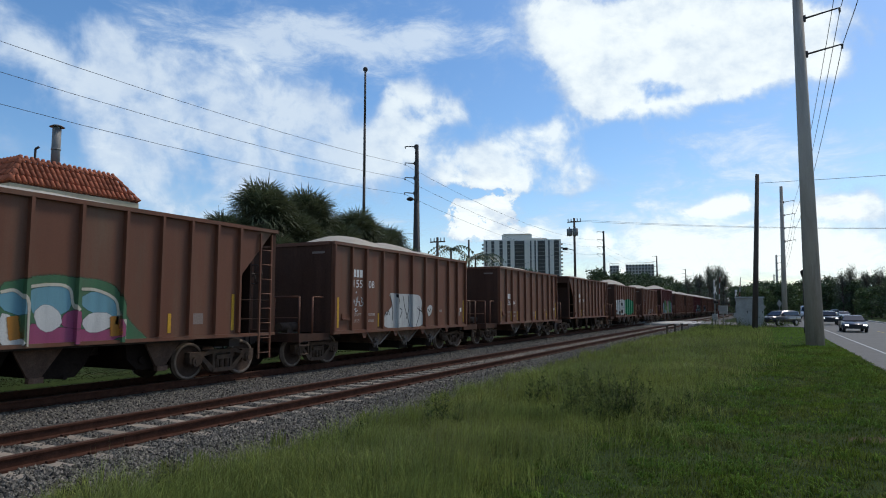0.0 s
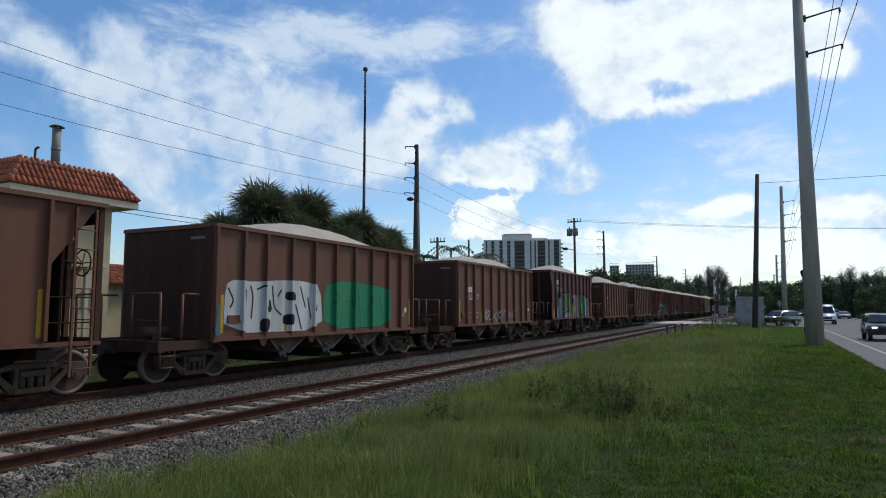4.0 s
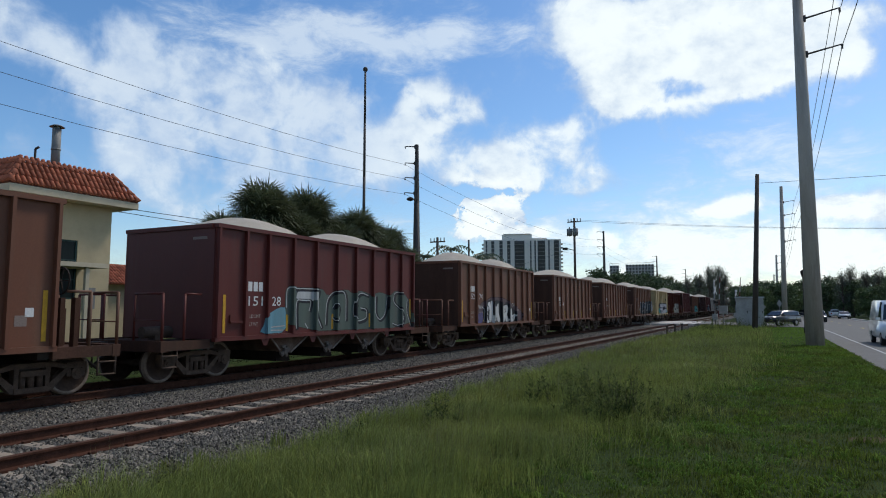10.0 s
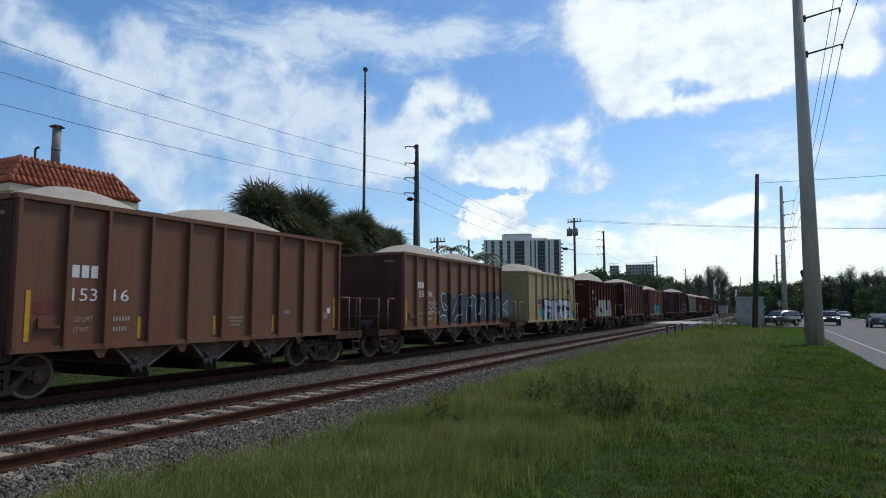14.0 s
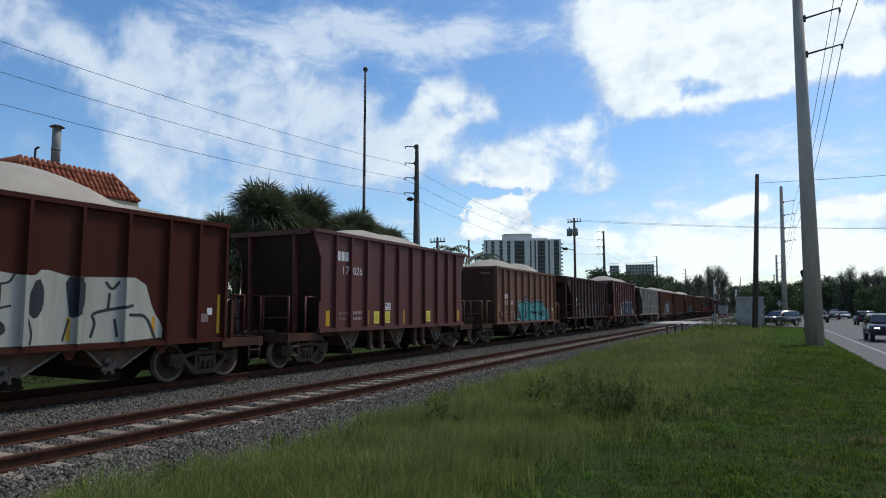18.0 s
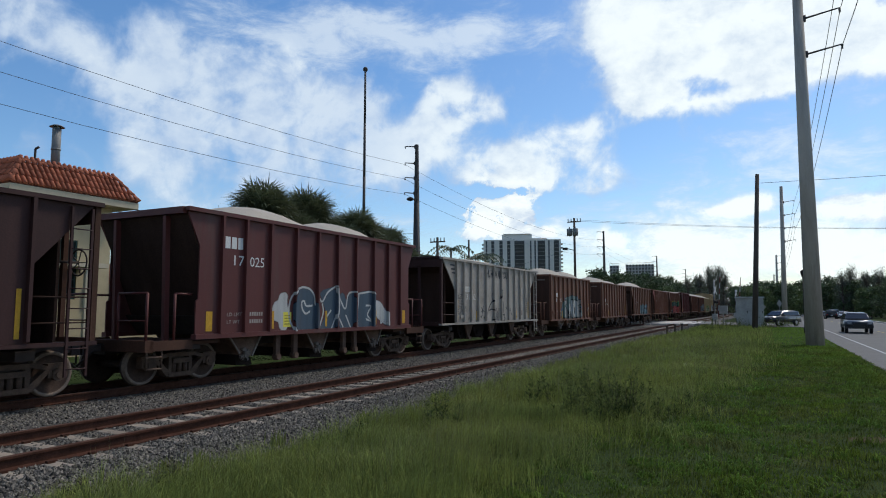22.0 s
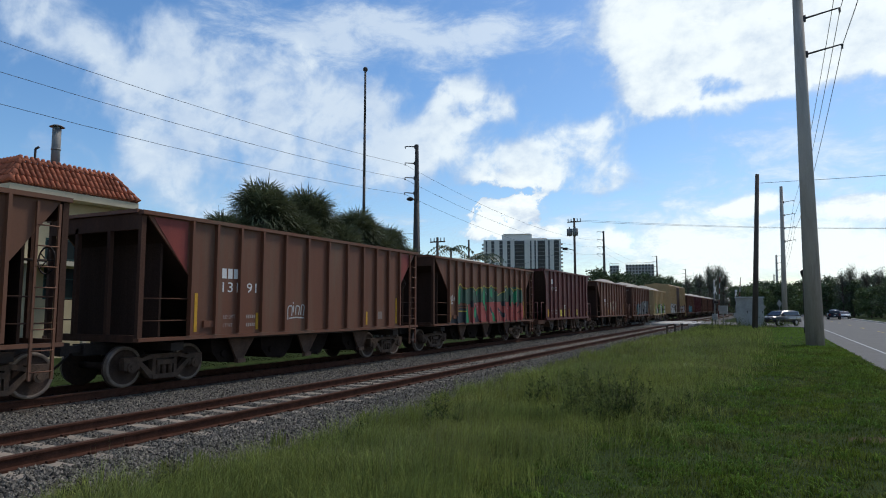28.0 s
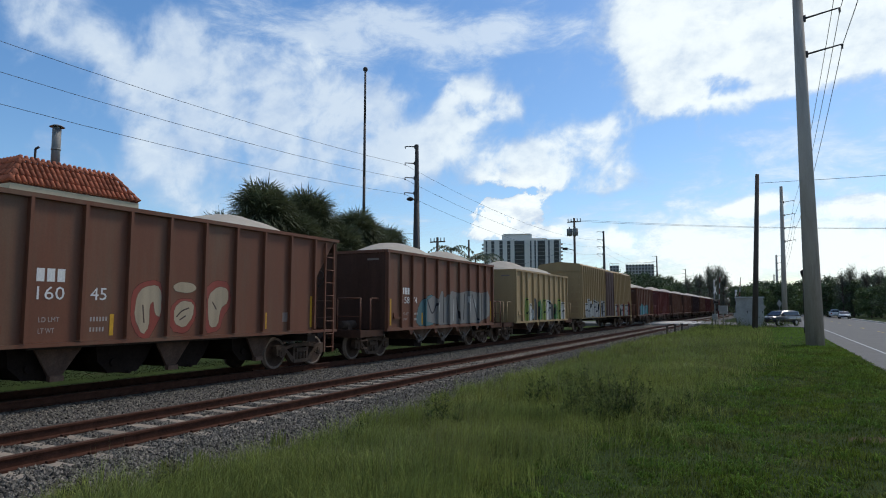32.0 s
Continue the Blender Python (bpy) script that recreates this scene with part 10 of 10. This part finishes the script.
# ---- sky ----
def cloud_material():
    m = bpy.data.materials.new("cloud")
    m.use_nodes = True
    n, l = m.node_tree.nodes, m.node_tree.links
    n.clear()
    out = n.new("ShaderNodeOutputMaterial")
    cover, flow, thin, veil, crisp, lit = (n.new("ShaderNodeAttribute") for _ in range(6))
    cover.attribute_name, flow.attribute_name, thin.attribute_name, veil.attribute_name, crisp.attribute_name = "cover", "flow", "thin", "veil", "crisp"
    lit.attribute_name = "lit"
    def fbm(scale, detail, rough, stretch=None, warp=None):
        t = n.new("ShaderNodeTexNoise")
        t.inputs["Scale"].default_value, t.inputs["Detail"].default_value, t.inputs["Roughness"].default_value = scale, detail, rough
        if warp:
            t.inputs["Distortion"].default_value = warp
        mp = n.new("ShaderNodeMapping")
        mp.inputs["Scale"].default_value = stretch or (1, 1, 1)
        if stretch and stretch[2] != 1:
            mp.inputs["Rotation"].default_value = (0, 0, -0.35)
        l.new(flow.outputs["Vector"], mp.inputs["Vector"])
        l.new(mp.outputs[0], t.inputs["Vector"])
        return t.outputs["Fac"]
    def math_node(op, a, b):
        k = n.new("ShaderNodeMath")
        k.operation = op
        for i, v in enumerate((a, b)):
            if isinstance(v, (int, float)):
                k.inputs[i].default_value = v
            else:
                l.new(v, k.inputs[i])
        return k.outputs[0]
    def smooth(v, a, b, top=1.0):
        k = n.new("ShaderNodeMapRange")
        k.interpolation_type = "SMOOTHSTEP"
        k.inputs["From Min"].default_value, k.inputs["From Max"].default_value, k.inputs["To Max"].default_value = a, b, top
        l.new(v, k.inputs["Value"])
        return k.outputs[0]
    billow = math_node("SUBTRACT", fbm(5.0, 5, 0.5, (1.0, 1.35, 1), 0.5), 0.5)
    rough_noise = math_node("SUBTRACT", fbm(12.0, 10, 0.58, None, 0.35), 0.5)
    puffs = math_node("SUBTRACT", fbm(34.0, 7, 0.6), 0.5)
    edge = math_node("ADD", math_node("MULTIPLY", billow, 1.5), math_node("MULTIPLY", rough_noise, 2.25))
    edge = math_node("ADD", edge, math_node("MULTIPLY", puffs, math_node("ADD", math_node("MULTIPLY", crisp.outputs["Fac"], 1.7), 0.7)))
    firm = math_node("ADD", math_node("MULTIPLY", crisp.outputs["Fac"], 2.6), 1.0)
    dense = math_node("MULTIPLY", math_node("SUBTRACT", math_node("ADD", cover.outputs["Fac"], edge), 0.5), firm)
    dense = smooth(math_node("ADD", dense, 0.5), 0.02, 1.10)
    wisp = smooth(math_node("ADD", thin.outputs["Fac"], math_node("MULTIPLY", math_node("SUBTRACT", fbm(9.0, 12, 0.66, (0.8, 2.0, 1.001), 0.35), 0.5), 2.6)), 0.2, 1.2)
    wisp = math_node("MULTIPLY", wisp, veil.outputs["Fac"])
    solid_part = math_node("MINIMUM", math_node("ADD", math_node("MULTIPLY", crisp.outputs["Fac"], 0.6), 0.86), 1.0)
    dense = math_node("MULTIPLY", dense, solid_part)
    alpha = math_node("MAXIMUM", dense, wisp)
    lumps = math_node("ADD", math_node("MULTIPLY", fbm(7.0, 4, 0.5, (1, 1.5, 1), 0.4), 1.0), math_node("MULTIPLY", fbm(19.0, 7, 0.6, (1, 1.3, 1)), 0.9))
    shade = smooth(math_node("ADD", math_node("MULTIPLY", math_node("MINIMUM", cover.outputs["Fac"], 1.0), 0.36), lumps), 0.74, 1.46)
    shade = math_node("ADD", math_node("MULTIPLY", shade, dense), math_node("MULTIPLY", wisp, 1.1))
    shade = math_node("MULTIPLY", math_node("MINIMUM", shade, 1.0), lit.outputs["Fac"])
    ramp = n.new("ShaderNodeMix")
    ramp.data_type = "RGBA"
    ramp.inputs["A"].default_value, ramp.inputs["B"].default_value = (0.40, 0.53, 0.74, 1), (0.93, 1.0, 1.0, 1)
    l.new(shade, ramp.inputs["Factor"])
    em, tr, mix = n.new("ShaderNodeEmission"), n.new("ShaderNodeBsdfTransparent"), n.new("ShaderNodeMixShader")
    em.inputs["Strength"].default_value = 1.05
    l.new(ramp.outputs["Result"], em.inputs["Color"])
    l.new(alpha, mix.inputs["Fac"])
    l.new(tr.outputs[0], mix.inputs[1])
    l.new(em.outputs[0], mix.inputs[2])
    l.new(mix.outputs[0], out.inputs["Surface"])
    return m


# cloud banks: bearing from the view's axis (degrees, right positive), height over the horizon (degrees), half width, half height, weight
BANKS_WEST = ((-34.2, 21.6, 3.2, 2.3, 1.0), (-31.5, 20.0, 3.0, 2.0, 0.8), (-28.3, 17.4, 3.4, 2.3, 0.8), (-26.4, 21.5, 2.9, 2.5, 0.55), (-23.7, 19.8, 3.5, 3.5, 0.75), (-24.8, 15.3, 3.4, 3.1, 0.9), (-20.9, 16.1, 4.9, 4.1, 0.95), (-23.4, 11.3, 3.7, 2.7, 0.95), (-21.5, 8.7, 3.1, 2.1, 0.8), (-15.8, 17.1, 5.7, 3.7, 0.75), (-16.6, 12.8, 6.1, 3.3, 0.85), (-11.4, 15.5, 5.4, 3.8, 0.75), (-11.3, 11.6, 5.4, 2.7, 0.6), (-7.4, 13.7, 4.0, 3.4, 0.7), (-18.3, 20.0, 5.6, 2.7, 0.55), (-7.4, 18.0, 3.6, 2.4, 0.5), (-26.6, 13.0, 1.6, 2.2, 0.55), (-35.5, 19.7, 1.7, 2.3, 0.6))
BANKS_MID = ((0.8, 17.7, 3.6, 2.4, 1.1), (-1.5, 18.6, 2.3, 1.9, 0.7), (-2.0, 14.5, 3.1, 2.5, 0.9), (-4.3, 12.8, 3.1, 2.5, 0.5), (3.4, 13.2, 3.3, 1.8, 0.85), (6.9, 12.2, 4.0, 2.5, 1.0), (10.4, 12.6, 3.5, 2.7, 1.15), (12.9, 11.0, 2.9, 1.4, 1.1), (2.4, 11.2, 3.1, 1.1, 0.4), (12.5, 15.6, 2.2, 1.0, 0.6), (9.0, 15.1, 3.0, 1.4, 0.5), (3.9, 16.9, 1.3, 1.2, 0.6), (2.7, 8.7, 1.1, 1.4, 1.6), (5.9, 8.7, 1.5, 1.3, 1.8), (5.1, 8.0, 2.0, 1.5, 1.5), (4.1, 6.7, 3.2, 1.1, 1.5), (8.9, 6.6, 2.5, 0.8, 0.8), (2.9, 10.2, 4.1, 0.5, -0.9))
BANKS_EAST = ((14.1, 24.0, 3.4, 3.3, 1.1), (16.5, 20.2, 3.1, 3.4, 1.15), (16.9, 17.4, 2.6, 1.6, 0.9), (20.8, 22.4, 5.9, 3.9, 1.4), (26.4, 21.1, 5.0, 4.2, 1.4), (20.6, 17.0, 4.5, 1.2, 0.95), (24.6, 17.9, 2.6, 2.0, 0.6), (28.0, 18.7, 3.6, 2.5, 0.9), (32.4, 20.8, 3.7, 2.8, 1.3), (34.1, 18.0, 1.8, 1.3, 0.9), (13.7, 6.4, 2.4, 1.5, 0.75), (16.1, 5.6, 2.3, 1.2, 0.6), (22.9, 7.9, 3.0, 0.7, 0.75), (25.9, 8.4, 3.3, 1.2, 0.95), (32.1, 7.8, 3.3, 1.1, 0.95), (34.6, 7.5, 2.1, 1.2, 0.9), (22.3, 3.5, 7.3, 2.3, 0.7), (31.6, 4.5, 5.5, 2.6, 0.85), (23.1, 17.8, 2.6, 1.1, -0.8), (25.0, 18.3, 1.5, 0.9, -0.5))
WISPS = ((-15.5, 23.4, 8.2, 2.6, 0.8), (-7.5, 23.6, 7.7, 2.5, 0.95), (0.3, 22.9, 5.2, 1.8, 0.8), (-11.5, 21.1, 6.0, 2.1, 0.6), (4.0, 25.1, 5.7, 2.2, 0.6), (9.1, 23.5, 3.1, 2.7, 0.5), (-23.0, 23.3, 4.0, 2.1, 0.5), (-3.3, 20.5, 4.1, 1.4, 0.5), (33.6, 15.3, 2.2, 0.9, 0.75), (31.1, 16.5, 2.3, 0.9, 0.5), (22.7, 12.8, 11.3, 3.2, 0.42), (30.8, 11.9, 6.4, 3.8, 0.55), (20.2, 5.9, 12.4, 3.3, 0.8), (10.9, 8.2, 7.8, 2.5, 0.35), (-7.3, 7.2, 14.7, 2.5, 0.5), (-30.4, 12.8, 3.4, 2.1, 0.12))


def build_clouds():
    """One sheet of cloud high over the place; it drifts as a whole."""
    top = 420.0
    bear = np.concatenate([np.linspace(-180, -48, 40), np.linspace(-46, 46, 130), np.linspace(48, 180, 40)])
    nb, ne = len(bear), 70
    elev = np.concatenate([np.linspace(0.15, 12, 38), np.linspace(12.5, 40, ne - 38)])
    B, E = np.meshgrid(bear, elev)
    def pile(rows):
        v = np.zeros_like(B)
        for b, e, rb, re, k in rows:
            v = v + k * np.exp(-1.3 * (((B - b) / rb) ** 2 + ((E - e) / re) ** 2) ** 1.1)
        return v
    cover = np.minimum(pile(BANKS_WEST), 0.86) + np.minimum(1.05 * pile(BANKS_MID), 0.95) + np.minimum(1.1 * pile(BANKS_EAST), 1.25)
    # Glowing cloud beside and above the view, unseen, added to whiten the ambient light.
    away = np.clip((np.abs(B) - 38) / 6, 0, 1) + np.clip((E - 30) / 5, 0, 1)
    cover = np.maximum(cover, 0.5 * np.clip(away, 0, 1))
    thin = np.minimum(pile(WISPS) + 0.66 * np.exp(-(E / 3.6) ** 2) + 0.3 * np.exp(-((B - 27) / 12) ** 2 - ((E - 6) / 6) ** 2), 1.15)
    reach = np.minimum(top / np.sin(np.radians(E)), 4300)
    az = np.radians(B) - YAW
    x = np.sin(az) * np.cos(np.radians(E)) * reach
    y = np.cos(az) * np.cos(np.radians(E)) * reach
    z = np.sin(np.radians(E)) * reach + EYE.z
    verts = np.stack([x, y, z], -1).reshape(-1, 3)
    faces = [(j * nb + i, j * nb + i + 1, (j + 1) * nb + i + 1, (j + 1) * nb + i) for j in range(ne - 1) for i in range(nb - 1)]
    me = cloud_mesh("cloud_layer", verts.tolist(), faces, cloud_material())
    crisp = np.minimum(1, 1.3 * pile(((2.6, 8.6, 2.6, 2.4, 1), (5.9, 8.7, 3.2, 2.4, 1)))) + 0.16 * np.minimum(1, pile(BANKS_EAST)) + 0.06 * np.minimum(1, pile(BANKS_MID))
    lit = 1.0 - 0.29 * np.clip(pile(BANKS_WEST), 0, 1) * np.clip((4 - B) / 8, 0, 1) - 0.12 * np.clip((6 - B) / 10, 0, 1)
    veil = 0.92 - 0.26 * np.clip((E - 6) / 6, 0, 1)
    for name, values in (("cover", cover), ("thin", thin), ("veil", veil), ("crisp", crisp), ("lit", lit)):
        me.attributes.new(name, "FLOAT", "POINT").data.foreach_set("value", values.ravel().astype(np.float32))
    flow = np.stack([1.15 * np.sin(np.radians(B)), E / 50, 1.15 - 1.15 * np.cos(np.radians(B))], -1)
    me.attributes.new("flow", "FLOAT_VECTOR", "POINT").data.foreach_set("vector", flow.ravel().astype(np.float32))
    for p in me.polygons:
        p.use_smooth = True
    return tagged(new("cloud_layer", me), "drifting broken white clouds in a blue sky, unseen ones added around", "clouds", kind="structure")


clouds = build_clouds()


# ---- what moves ----
def spin_rows(metres_a_second, radius, way):
    """Rows for a rolling wheel about its own x axis, under a quarter turn each."""
    rate = math.degrees(metres_a_second / radius)
    n = math.ceil(32 * rate / 84)
    return [(32 * k / n, pose(0, 0, 0) @ Matrix.Rotation(radians(way * rate * 32 * k / n), 4, "X")) for k in range(n + 1)]


def share(wheels, rows):
    """Rolls the first wheel and gives the others the same turning."""
    walk(wheels[0], rows)
    turning = wheels[0].animation_data
    for w in wheels[1:]:
        w.rotation_mode = "QUATERNION"
        data = w.animation_data_create()
        data.action = turning.action
        data.action_slot = turning.action_slot


def motions():
    for ob, u in TRAIN:
        walk(ob, [(t, pose(FAR_TRACK, u - SPEED * t, RAIL_Z)) for t in (0.0, 16.0, 32.0)])
    share(WHEELSETS, spin_rows(SPEED, 0.457, 1))
    inward, outward = [], []
    for v, lane, rows, toward_us in MOVERS:
        walk(v, [(t, pose(lane, y, 0, 0, 0, 0 if toward_us else 180)) for t, y in rows])
        (inward if toward_us else outward).extend(CAR_WHEELS[v.name])
    share(inward + outward, spin_rows(10.5, 0.35, 1))
    right = Vector((math.cos(YAW), math.sin(YAW), 0))
    ahead = Vector((-math.sin(YAW), math.cos(YAW), 0))
    rows = []
    for t in (0.0, 16.0, 32.0):
        d = right * (118.0 * (t - 16) / 32) - ahead * (26.0 * (t - 16) / 32)
        rows.append((t, pose(d.x, d.y, 0)))
    walk(clouds, rows)


motions()
